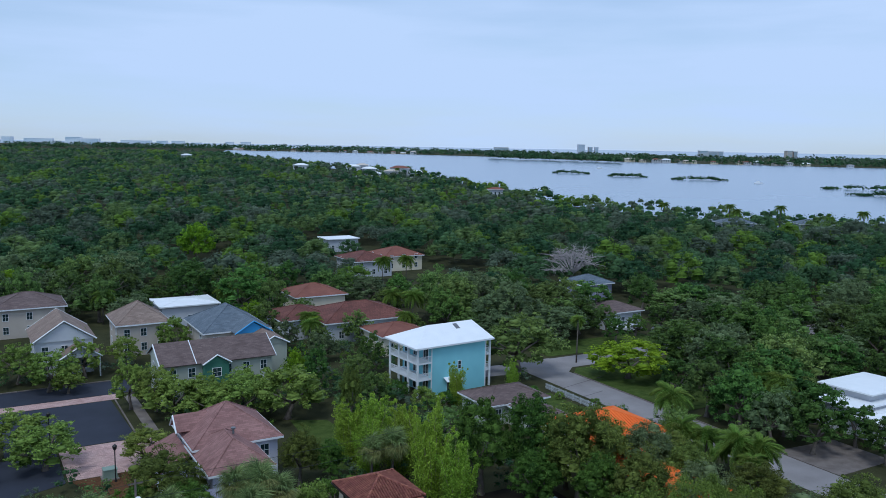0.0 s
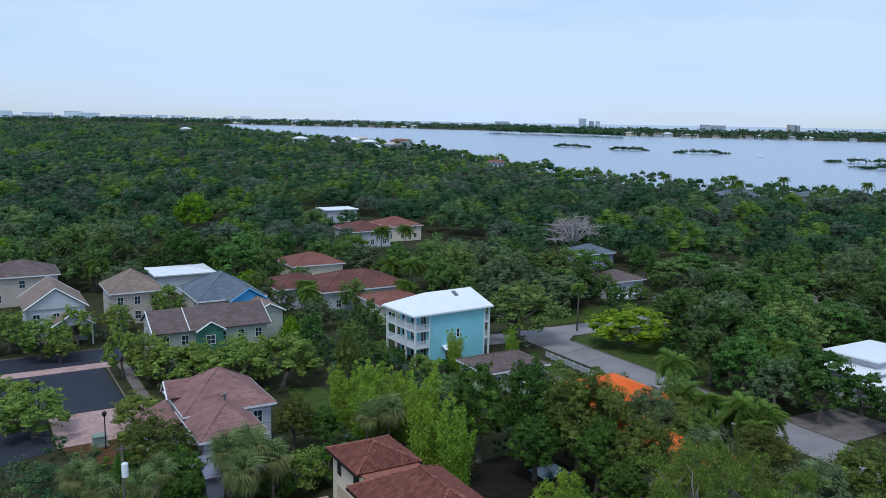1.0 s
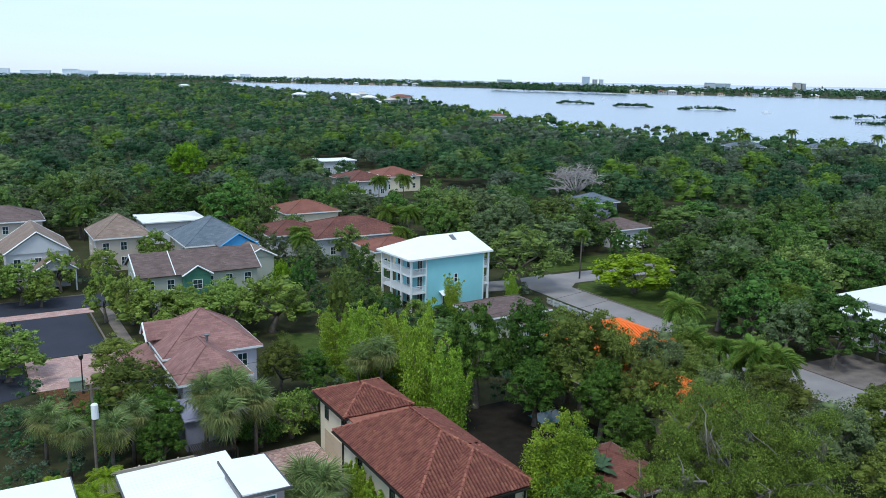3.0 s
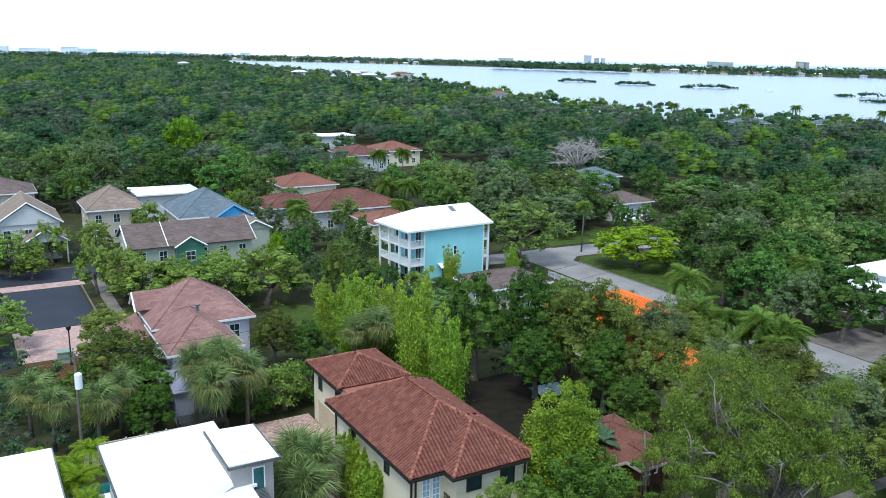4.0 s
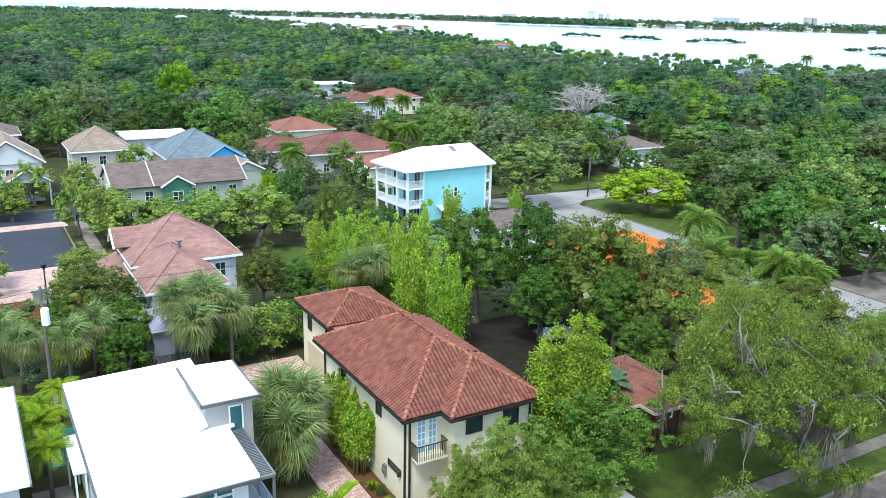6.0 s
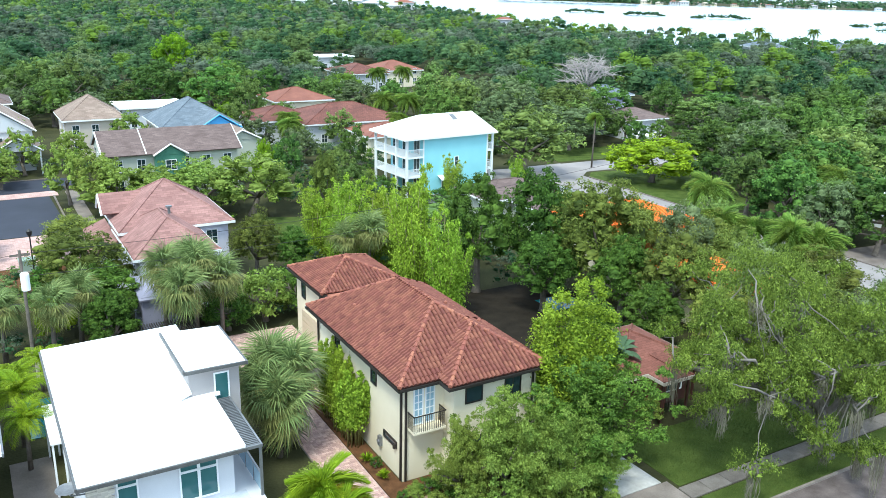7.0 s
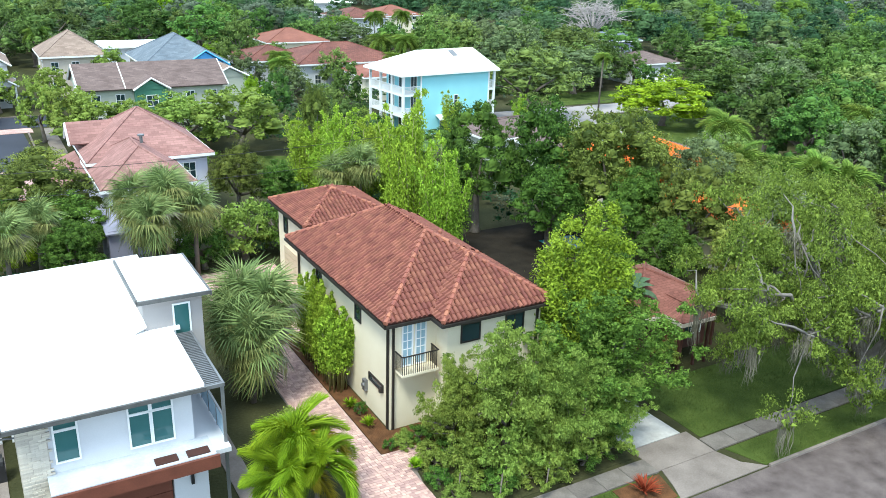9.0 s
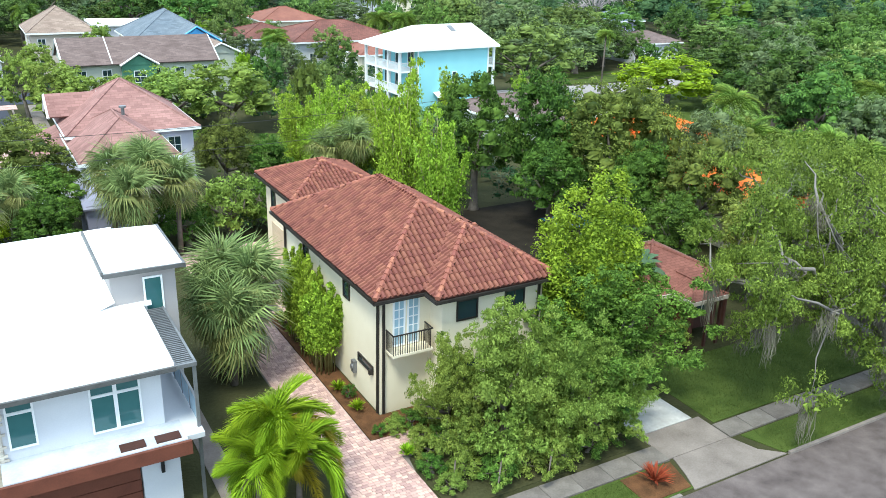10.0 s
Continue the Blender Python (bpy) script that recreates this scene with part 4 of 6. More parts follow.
for x, ys in ((0.65, (0.6, 3.2, 5.9, 8.5)), (13.9, (0.6, 4.5, 8.5))):
    for y in ys:
        part("column", Geo().box(x - 0.13, x + 0.13, y - 0.13, y + 0.13, -0.1, 7.5), M["white_paint"], aqua)
for z in (0.2, 2.8, 5.3):
    for y in (2.0, 4.8, 7.3):
        window(aqua, "w", y, 3.0, z, 1.3, 1.95, "glass", "white_paint", (2, 1))
window(aqua, "s", 8.1, 0.5, 3.5, 0.5, 1.2, "glass", "white_paint", (1, 2))
window(aqua, "s", 6.3, 0.5, 0.1, 0.85, 1.9, "glass", "white_paint", (1, 1), "door")
window(aqua, "s", 7.4, 0.5, 0.5, 0.5, 1.5, "glass", "white_paint")
part("awning", Geo().slab([(5.2, -0.6, 2.05), (8.2, -0.6, 2.05), (8.2, 0.5, 2.5), (5.2, 0.5, 2.5)], 0.06), M["white_paint"], aqua)
for x in (2.94, 12.9):
    part("trim", Geo().box(x, x + 0.16, 0.42, 0.5, 0, 7.4), M["white_paint"], aqua)
fen = thing("picket_fence", at(31, 53.2), "white picket fence before the aqua house", "fence")
for i in range(16):
    part("panel", Geo().box(i * 0.85, i * 0.85 + 0.8, -0.03, 0.03, 0.05, 1.15), M["white_paint"], fen)
fen = thing("picket_fence", at(49.8, 38.5), "long white picket fence along the street lawn", "fence")
picket = Geo().box(0.0, 0.025, 0, 0.08, 0.08, 0.95).mesh("picket", M["white_stucco"])
for i in range(8):
    for z in (0.3, 0.75):
        part("rail", Geo().box(-0.03, -0.003, i * 1.7, i * 1.7 + 1.66, z, z + 0.08), M["white_stucco"], fen)
    for k in range(9):
        part("picket", picket, None, fen).matrix_local = pose(0, i * 1.7 + 0.04 + k * 0.185, 0)
    part("post", Geo().box(-0.1, -0.003, i * 1.7 - 0.06, i * 1.7 + 0.04, 0, 1.05), M["white_stucco"], fen)


# ---- other houses ----
def plain_house(name, a, b, w, d, h, slope, roof, wall_mat, label, turn=0.0, over=0.5, kind="hip", axis="x", windows=3, two=True, cap=None, fascia="white_paint", gable_wall=None):
    t = thing(name, at(a, b, 0, turn), label, "house")
    part("wall", Geo().box(over, w - over, over, d - over, -0.1, h - 0.1), M[wall_mat], t)
    if kind == "hip":
        hip_roof(t, 0, w, 0, d, h, slope, roof, cap, fascia)
    else:
        gable_roof(t, 0, w, 0, d, h, slope, axis, roof, fascia, gable_wall or wall_mat)
    for lev in ((0.9, 3.4) if two else (0.9,)):
        for i in range(windows):
            window(t, "s", over + (w - 2 * over) * (i + 0.5) / windows, over, lev, 0.9, 1.3, "glass", "white_paint", (2, 2))
        for i in range(2):
            window(t, "w", over + (d - 2 * over) * (i + 0.5) / 2, over, lev, 0.9, 1.3, "glass", "white_paint", (2, 2))
            window(t, "e", over + (d - 2 * over) * (i + 0.5) / 2, w - over, lev, 0.9, 1.3, "glass", "white_paint", (2, 2))
    return t


rose = plain_house("cottage", -7.6, 36.6, 9.8, 9.7, 5.5, 0.66, "shingle_rose", "lavender", "two-storey cottage with rose shingle hip roofs and pale lavender walls")
part("wall", Geo().box(0.5, 6.3, -5.8, 0.52, -0.1, 4.9), M["lavender"], rose)
hip_roof(rose, 0, 6.8, -6.3, 3.6, 5.0, 0.66, "shingle_rose")
part("wall", Geo().box(-2.6, 0.48, 2.0, 8.6, -0.1, 3.1), M["lavender"], rose)
part("porch_roof", Geo().slab([(-3.1, 1.4, 3.1), (0.2, 1.4, 4.5), (0.2, 9.2, 4.5), (-3.1, 9.2, 3.1)], 0.14), M["shingle_rose"], rose)
gable_roof(rose, -0.6, 3.2, 4.4, 7.6, 6.1, 0.95, "x", "shingle_rose", wall="white_paint", name="dormer_roof")
part("wall", Geo().box(-0.2, 2.6, -9.5, -5.82, -0.1, 3.0), M["grey_lav"], rose)
part("lean_to_roof", Geo().slab([(-0.4, -9.8, 2.9), (2.9, -9.8, 2.9), (2.9, -6.0, 3.6), (-0.4, -6.0, 3.6)], 0.12), M["grey_lav"], rose)
part("chimney_cap", Geo().tube([(4.0, -1.0, 7.0), (4.0, -1.0, 7.55)], 0.12, 8).tube([(4.0, -1.0, 7.55), (4.0, -1.0, 7.68)], 0.26, 8), M["grey_metal"], rose)

brown = plain_house("townhouse", -3.8, 70.4, 16.9, 9.6, 5.4, 0.5, "shingle_brown", "sage", "long townhouse with brown shingle gable roof and sage walls", kind="gable", windows=6)
gable_roof(brown, 5.7, 9.9, -0.9, 4.5, 5.4, 0.62, "y", "shingle_brown", wall="green_siding", name="cross_gable_roof")
part("wall", Geo().box(6.0, 9.6, -0.55, 0.6, -0.1, 5.35), M["green_siding"], brown, "dark green siding wall")
window(brown, "s", 7.8, -0.55, 3.4, 1.2, 1.2, "glass", "white_paint", (2, 2))
part("roof_seam", Geo().slab([(5.0, 0.0, 5.47), (5.12, 0.0, 5.47), (5.12, 4.8, 7.87), (5.0, 4.8, 7.87)], 0.05), M["white_paint"], brown, "pale parapet strip")

slate = plain_house("townhouse", 6.6, 87.6, 11.6, 13.4, 5.6, 0.58, "shingle_slate", "beige", "townhouse with slate-blue shingle hip roof and tan gables")
gable_roof(slate, 4.6, 11.0, -2.4, 6.0, 5.6, 0.62, "y", "shingle_slate", trim="blue_trim", wall="blue_trim", name="cross_gable_roof")
part("wall", Geo().box(5.0, 10.6, -2.0, 0.6, -0.1, 5.5), M["beige"], slate)
gable_roof(slate, 6.6, 11.8, -8.6, -1.0, 4.9, 0.5, "y", "shingle_tan", wall="sage", name="porch_gable_roof")
part("wall", Geo().box(7.0, 11.4, -8.2, -2.0, -0.1, 4.85), M["sage"], slate)
plain_house("townhouse", -5.0, 99.6, 9.2, 10.5, 5.6, 0.66, "shingle_tan", "beige", "townhouse with tan shingle hip roof and beige walls")
wgab = plain_house("townhouse", -18.4, 92.4, 9.4, 11.0, 5.6, 0.68, "shingle_tan", "white_stucco", "white gabled townhouse with tan shingle roof", kind="gable", axis="y")
gable_roof(wgab, 3.6, 9.8, -3.0, 3.0, 3.4, 0.6, "y", "shingle_tan", wall="white_stucco", name="porch_gable_roof")
for x in (4.0, 9.4):
    part("porch_post", Geo().box(x - 0.1, x + 0.1, -2.7, -2.5, 0, 3.3), M["white_paint"], wgab)
plain_house("townhouse", -36, 92.5, 11, 11, 5.6, 0.6, "shingle_tan", "beige", "townhouse with tan shingle roof behind the trees")
plain_house("house", 6.2, 119.0, 12.0, 10.0, 4.3, 0.08, "white_roof", "white_stucco", "house with a nearly flat white roof", two=False)
plain_house("house", -23, 122, 13, 11, 5.6, 0.4, "shingle_brown", "beige", "house with brown hip roof among trees")
plain_house("ranch_house", 31.8, 41.0, 10.4, 7.6, 3.0, 0.36, "shingle_brown", "sage", "low ranch house with grey-brown shingle hip roof", two=False)
plain_house("ranch_house", 35.0, 34.5, 5.0, 8.0, 2.8, 0.3, "shingle_brown", "sage", "low grey-brown roofed wing beside the white fence", two=False)

orange = plain_house("orange_roofed_house", 32.6, 20.6, 12.0, 10.4, 4.1, 0.36, "tile_orange", "stucco", "low house with vivid orange barrel-tile hip roof", two=False)
part("wall", Geo().box(-1.4, 4.4, -15.0, 0.4, -0.1, 3.8), M["stucco"], orange)
hip_roof(orange, -2.0, 5.0, -15.6, 2.0, 3.9, 0.36, "tile_orange")
rib = Geo()
for i in range(28):
    x = 0.25 + i * 0.42
    d = min(x, 12.0 - x, 5.2)
    rib.tube([(x, 0.02, 4.15), (x, d, 4.15 + d * 0.36)], 0.075, 5)
    rib.tube([(x, 10.38, 4.15), (x, 10.4 - d, 4.15 + d * 0.36)], 0.075, 5)
for i in range(24):
    y = 0.25 + i * 0.42
    d = min(y, 10.4 - y)
    rib.tube([(0.02, y, 4.15), (d, y, 4.15 + d * 0.36)], 0.075, 5)
    rib.tube([(11.98, y, 4.15), (12.0 - d, y, 4.15 + d * 0.36)], 0.075, 5)
part("tile_ribs", rib, M["tile_orange"], orange)

plain_house("tile_roofed_house", 30, 92.4, 18.6, 14.4, 4.0, 0.33, "tile_far", "white_stucco", "sprawling house with dark red tile hip roof", two=False)
plain_house("tile_roofed_house", 23.5, 98, 11, 11, 4.0, 0.33, "tile_far", "white_stucco", "house with red tile hip roof among palms", two=False)
plain_house("tile_roofed_house", 33, 116, 12, 11, 4.6, 0.35, "tile_pink", "stucco", "house with salmon tile roof among palms", two=False)
plain_house("tile_roofed_house", 35.5, 80, 10, 9.5, 3.6, 0.3, "tile_pink", "stucco", "low house with salmon-red tile roof", two=False)
plain_house("tile_roofed_house", 65.5, 158, 12.0, 14, 4.6, 0.33, "tile_far", "white_stucco", "white house with red-brown tile hip roof")
plain_house("tile_roofed_house", 78.0, 165, 13.0, 12, 4.4, 0.36, "tile_pink", "stucco", "house with orange-red tile hip roof")
plain_house("house", 79, 210, 12, 9, 4.4, 0.08, "white_roof", "white_stucco", "white flat-roofed house behind the trees", two=False)
plain_house("house", 85, 79, 11, 9, 3.4, 0.35, "shingle_brown", "white_stucco", "white house with dark roof behind parked cars", two=False)
plain_house("house", 101, 105, 10, 9, 4.0, 0.4, "shingle_slate", "grey_lav", "grey house with dark slate roof among trees", two=False)
rw = plain_house("white_roofed_house", 72.5, 9.0, 13, 7.5, 3.0, 0.2, "white_roof", "white_stucco", "house with white metal hip roofs", two=False)
part("wall", Geo().box(0.8, 13, 7.0, 14, -0.1, 3.6), M["white_stucco"], rw)
part("flat_roof", Geo().slab([(0.2, 6.4, 3.9), (9.0, 6.4, 3.9), (9.0, 13.5, 3.75), (0.2, 13.5, 3.75)], 0.2), M["white_roof"], rw)
part("wall", Geo().box(5.0, 14, 8.0, 15, 3.5, 4.75), M["white_stucco"], rw)
part("flat_roof", Geo().slab([(4.2, 7.2, 5.1), (15.0, 7.2, 5.1), (15.0, 15.5, 4.85), (4.2, 15.5, 4.85)], 0.2), M["white_roof"], rw)


# ---- cars ----
def car(m, paint, label):
    t = thing("car", m, label, "car", "parked cars")
    body = Geo()
    prof = [(-2.2, 0.35), (2.2, 0.35), (2.25, 0.75), (1.2, 0.95), (0.55, 1.42), (-1.2, 1.45), (-1.95, 1.0), (-2.25, 0.9)]
    k = len(prof)
    body.v += [(x, -0.85 + (0.12 if z > 1.2 else 0), z) for x, z in prof] + [(x, 0.85 - (0.12 if z > 1.2 else 0), z) for x, z in prof]
    body.f += [tuple(range(k)), tuple(range(2 * k - 1, k - 1, -1))] + [(i, k + i, k + (i + 1) % k, (i + 1) % k) for i in range(k)]
    part("body", body, M[paint], t)
    part("windscreen", Geo().slab([(1.14, -0.7, 1.0), (1.14, 0.7, 1.0), (0.6, 0.66, 1.42), (0.6, -0.66, 1.42)], -0.02), M["glass"], t)
    for s in (-1, 1):
        part("side_window", Geo().box(-1.3, 0.6, s * 0.78 - 0.03, s * 0.78 + 0.03, 1.0, 1.34), M["glass"], t)
        for x in (-1.4, 1.4):
            w = part("wheel", Geo().tube([(x, s * 0.72, 0.33), (x, s * 0.9, 0.33)], 0.33, 14), M["black"], t)
            part("rim", Geo().tube([(x, s * 0.9, 0.33), (x, s * 0.915, 0.33)], 0.2, 10), M["grey_metal"], w)


car(at(90.5, 76.5, 0, 10), "car_white", "white parked car before a white house")
car(at(94.5, 73.0, 0, 20), "car_grey", "silver parked car on the lawn edge")
car(at(88.5, 79.0, 0, 30), "car_white", "white parked car under the trees")


# ---- poles, lamps and cables ----
pole = thing("utility_pole", at(-15.6, 23.0), "wooden utility pole with a pale grey transformer", "utility pole")
part("pole", Geo().tube([(0, 0, 0), (0, 0, 9.0)], [0.13, 0.09], 9), M["bark"], pole)
part("transformer", Geo().tube([(0.1, -0.4, 6.4), (0.1, -0.4, 7.5), (0.1, -0.4, 7.58)], [0.27, 0.27, 0.2], 12), M["white_paint"], pole, "pale grey transformer can")
part("crossarm", Geo().box(-0.6, 0.6, -0.05, 0.05, 8.6, 8.72), M["bark"], pole)
lamp = thing("street_lamp", at(-13.8, 45.6), "black lamp post beside the paver court", "street lamp")
part("post", Geo().tube([(0, 0, 0), (0, 0, 0.5), (0, 0, 3.6)], [0.14, 0.07, 0.06], 8), M["black"], lamp)
part("lantern", Geo().tube([(0, 0, 3.6), (0, 0, 3.75), (0, 0, 4.1), (0, 0, 4.3)], [0.08, 0.2, 0.26, 0.05], 8), M["black"], lamp)
lamp2 = thing("street_lamp", at(-19.0, 60.5), "black lamp post beside the parking court", "street lamp")
part("post", Geo().tube([(0, 0, 0), (0, 0, 0.5), (0, 0, 3.6)], [0.14, 0.07, 0.06], 8), M["black"], lamp2)
part("lantern", Geo().tube([(0, 0, 3.6), (0, 0, 3.75), (0, 0, 4.1), (0, 0, 4.3)], [0.08, 0.2, 0.26, 0.05], 8), M["black"], lamp2)
box = thing("transformer_box", at(-14.2, 46.9), "grey-green transformer box on a concrete pad", "transformer box")
part("pad", Geo().box(-0.9, 0.9, -0.8, 0.8, 0, 0.15), M["concrete"], box)
part("cabinet", Geo().box(-0.7, 0.7, -0.55, 0.55, 0.15, 1.15).box(-0.74, 0.74, -0.6, 0.6, 1.1, 1.2), M["utility_green"], box)


def cable(p, q, sag, label):
    p, q = Vector(p), Vector(q)
    pts = [p.lerp(q, i / 20) - Vector((0, 0, sag * 4 * (i / 20) * (1 - i / 20))) for i in range(21)]
    solid("power_line", Geo().tube(pts, 0.016, 4), M["black"], LOT, label, "cable", kind="object")


cable((-15.6, 23, 8.75), (40, 28, 9.5), 0.9, "thin overhead power line crossing the gardens")
cable((-15.6, 23, 8.75), (-60, 18, 8.75), 0.7, "thin overhead power line crossing the gardens")
cable((-15.6, 23, 7.2), (40, 28, 7.6), 0.8, "thin overhead power line crossing the gardens")


# ---- plants ----
def np_mesh(name, verts, faces, mats, idx=None):
    """A mesh from arrays: verts (n, 3), faces (m, 4)."""
    me = bpy.data.meshes.new(name)
    me.vertices.add(len(verts))
    me.vertices.foreach_set("co", np.asarray(verts, np.float32).ravel())
    me.loops.add(faces.size)
    me.loops.foreach_set("vertex_index", faces.astype(np.int32).ravel())
    me.polygons.add(len(faces))
    me.polygons.foreach_set("loop_start", np.arange(0, faces.size, faces.shape[1], dtype=np.int32))
    for m in mats:
        me.materials.append(m)
    if idx is not None:
        me.polygons.foreach_set("material_index", idx.astype(np.int32))
    me.update(calc_edges=True)
    return me


def leaves(rs, centres, radii, count, size, droop=0.0, low=-0.45, shell=0.3, tri=False, rough=0.42, loose=0.12, tall=0.72):
    """Single leaves or sprays as small folded quads on the shells of many lobes."""
    c = np.repeat(np.asarray(centres, float), count, axis=0)
    r = np.repeat(np.asarray(radii, float), count)
    n = len(c)
    d = rs.normal(size=(n, 3))
    d /= np.linalg.norm(d, axis=1)[:, None]
    flip = d[:, 2] < low
    d[flip, 2] *= -1
    scale = np.stack([r, r, r * tall], 1)
    pos = c + d * scale * (1 - shell * rs.random((n, 1)) ** 1.5 + loose * rs.normal(size=(n, 1)))
    nrm = d * 0.9 + rs.normal(size=(n, 3)) * rough + np.array([0, 0, 0.3])
    nrm /= np.linalg.norm(nrm, axis=1)[:, None]
    tan = np.cross(nrm, rs.normal(size=(n, 3)))
    tan[:, 2] -= droop
    tan /= np.linalg.norm(tan, axis=1)[:, None]
    bit = np.cross(nrm, tan)
    s = size * (0.6 + 0.8 * rs.random((n, 1)))
    if tri:
        v = np.stack([pos + tan * s, pos + bit * s * 0.55 - tan * s * 0.6, pos - bit * s * 0.55 - tan * s * 0.8], 1).reshape(-1, 3)
        return v, np.arange(3 * n).reshape(-1, 3)
    v = np.stack([pos + tan * s, pos + bit * s * 0.46 + nrm * s * 0.15, pos - tan * s, pos - bit * s * 0.46 + nrm * s * 0.15], 1).reshape(-1, 3)
    f = np.arange(4 * n).reshape(-1, 4)
    return v, f


def cores(centres, radii, k=0.66, tall=0.66):
    """Dense inner growth of each lobe, so that crowns don't see through."""
    seg, vs, fs, o = 6, [], [], 0
    for n, ((x, y, z), r) in enumerate(zip(centres, radii)):
        for q, w in ((-0.35, 0.95), (0.5, 0.82)):
            for j in range(seg):
                a = 2 * math.pi * (j + q + 0.37 * n) / seg
                vs.append((x + math.cos(a) * w * r * k, y + math.sin(a) * w * r * k, z + q * r * k * tall))
        vs.append((x, y, z + r * k * tall))
        for j in range(seg):
            i = (j + 1) % seg
            fs += [(o + j, o + i, o + seg + i), (o + j, o + seg + i, o + seg + j), (o + seg + j, o + seg + i, o + 2 * seg)]
        o += 2 * seg + 1
    return np.array(vs), np.array(fs)


def lobes_dome(rs, R, H, n, z0, flat=0.0):
    """Billowing lobes over the shell of a domed crown of radius R and height H, with its underside at z0."""
    cs, rad = [], []
    for i in range(n):
        z = 1.0 - 1.5 * (i + 0.5) / n
        w = math.sqrt(max(0.0, 1 - z * z))
        a = i * 2.39996 + rs.normal() * 0.3
        k = 0.5 + 0.34 * rs.random()
        r = R * (0.17 + 0.16 * rs.random())
        cs.append((math.cos(a) * w * R * k, math.sin(a) * w * R * k, z0 + H * (0.40 + (0.46 - flat) * z * (0.62 + 0.38 * rs.random()))))
        rad.append(r)
    return cs, rad


def lobes_wispy(rs, R, H, n, z0):
    """Lobes strung along limbs that reach out and up unevenly."""
    cs, rad = [], []
    for i in range(n):
        a, up = i * 2.4 + rs.normal() * 0.4, 1.16 * rs.random() - 0.16
        L = 0.72 + 0.42 * rs.random()
        for j in range(4):
            u = 0.3 + 0.7 * j / 3
            w = R * L * u * math.cos(up * 1.45)
            cs.append((math.cos(a) * w + rs.normal() * 0.12, math.sin(a) * w + rs.normal() * 0.12, z0 + H * (0.22 + 0.66 * L * (u ** 0.8) * math.sin(0.1 + up * 1.4))))
            rad.append(R * (0.25 - 0.14 * u) * (0.75 + 0.5 * rs.random()))
    return cs, rad


def lobes_spire(rs, R, H, n, z0):
    """Lobes of a crown that ends in several pointed leaders."""
    cs, rad = [], []
    for i in range(n):
        a, q = i * 2.4 + rs.normal() * 0.3, 0.0 if i == 0 else math.sqrt(i / n)
        top = H * (1.0 - 0.34 * q * q + 0.06 * rs.normal())
        for j in range(7):
            u = j / 6
            cs.append((math.cos(a) * R * q * 0.8 * (0.75 + 0.25 * u), math.sin(a) * R * q * 0.8 * (0.75 + 0.25 * u), z0 + (top - z0) * (0.12 + 0.88 * u)))
            rad.append(R * (0.42 - 0.31 * u) * (0.85 + 0.3 * rs.random()))
    return cs, rad


def trunk_geo(rs, cs, rad, height, r0, limbs=6, lean=0.06):
    g = Geo()
    fork = height * 0.42
    top = (rs.normal() * lean * height, rs.normal() * lean * height, fork)
    g.tube([(0, 0, -0.1), (0, 0, 0.25), (top[0] * 0.5, top[1] * 0.5, fork * 0.55), top], [r0 * 1.5, r0, r0 * 0.8, r0 * 0.7], 8)
    order = sorted(range(len(cs)), key=lambda i: cs[i][2])
    order = order[: int(len(order) * 0.8)]
    pick = order[:: max(1, len(order) // limbs)]
    for i in pick:
        c = Vector(cs[i])
        mid = Vector(top).lerp(c, 0.5) + Vector((rs.normal() * 0.25, rs.normal() * 0.25, 0.2))
        g.tube([top, mid, c + Vector((0, 0, rad[i] * 0.3))], [r0 * 0.5, r0 * 0.3, r0 * 0.08], 5)
    return g


def clumps(rs, cs, rad, n, k=0.42):
    """Breaks each lobe into n uneven clumps on its upper shell."""
    c = np.repeat(np.asarray(cs, float), n, axis=0)
    r = np.repeat(np.asarray(rad, float), n)
    d = rs.normal(size=(len(c), 3))
    d[:, 2] = np.abs(d[:, 2]) * 1.1 - 0.35
    d /= np.linalg.norm(d, axis=1)[:, None]
    return c + d * (r * (0.72 + 0.34 * rs.random(len(c))))[:, None], r * k * (0.6 + 0.75 * rs.random(len(c)))


def crown_mesh(rs, cs, rad, count, size, mat, droop=0.0, core=0.6, low=-0.45, sub=0, rough=0.4, loose=0.14, inner=40, tall=0.72):
    """Leaf sprays on the shells of the lobes round inner growth; core: the dense heart of a lobe, in its radii."""
    lc, lr = clumps(rs, cs, rad, sub) if sub else (cs, rad)
    v, f = leaves(rs, lc, lr, count, size, droop, low, 0.45, True, rough, loose, tall)
    v, f = [v], [f]
    if core:
        v.append(cores(cs, rad, core)[0])
        f.append(cores(cs, rad, core)[1] + len(v[0]))
    if inner:
        iv, jf = leaves(rs, cs, np.asarray(rad) * 0.72, inner, max(size * 1.4, float(np.mean(rad)) * 0.13), droop, -0.9, 0.7, True, 0.7, 0.12, tall)
        f.append(jf + sum(len(q) for q in v))
        v.append(iv)
    return np_mesh("crown", np.concatenate(v), np.concatenate(f), [M[mat]])


def broad_tree(seed, R, H, z0, lobes, count, size, mat, bark="bark", core=0.6, droop=0.1, sub=0, rough=0.4, loose=0.14, inner=40, tall=0.72, shape=lobes_dome):
    """The meshes (trunk, crown) of a broad-leaved tree; unit-free, in metres."""
    rs = np.random.RandomState(seed)
    cs, rad = shape(rs, R, H, lobes, z0)
    tg = trunk_geo(rs, cs, rad, z0 + H * 0.6, 0.035 * (z0 + H) + 0.05)
    return tg.mesh("trunk", M[bark], True), crown_mesh(rs, cs, rad, count, size, mat, droop, core, -0.5, sub, rough, loose, inner, tall)


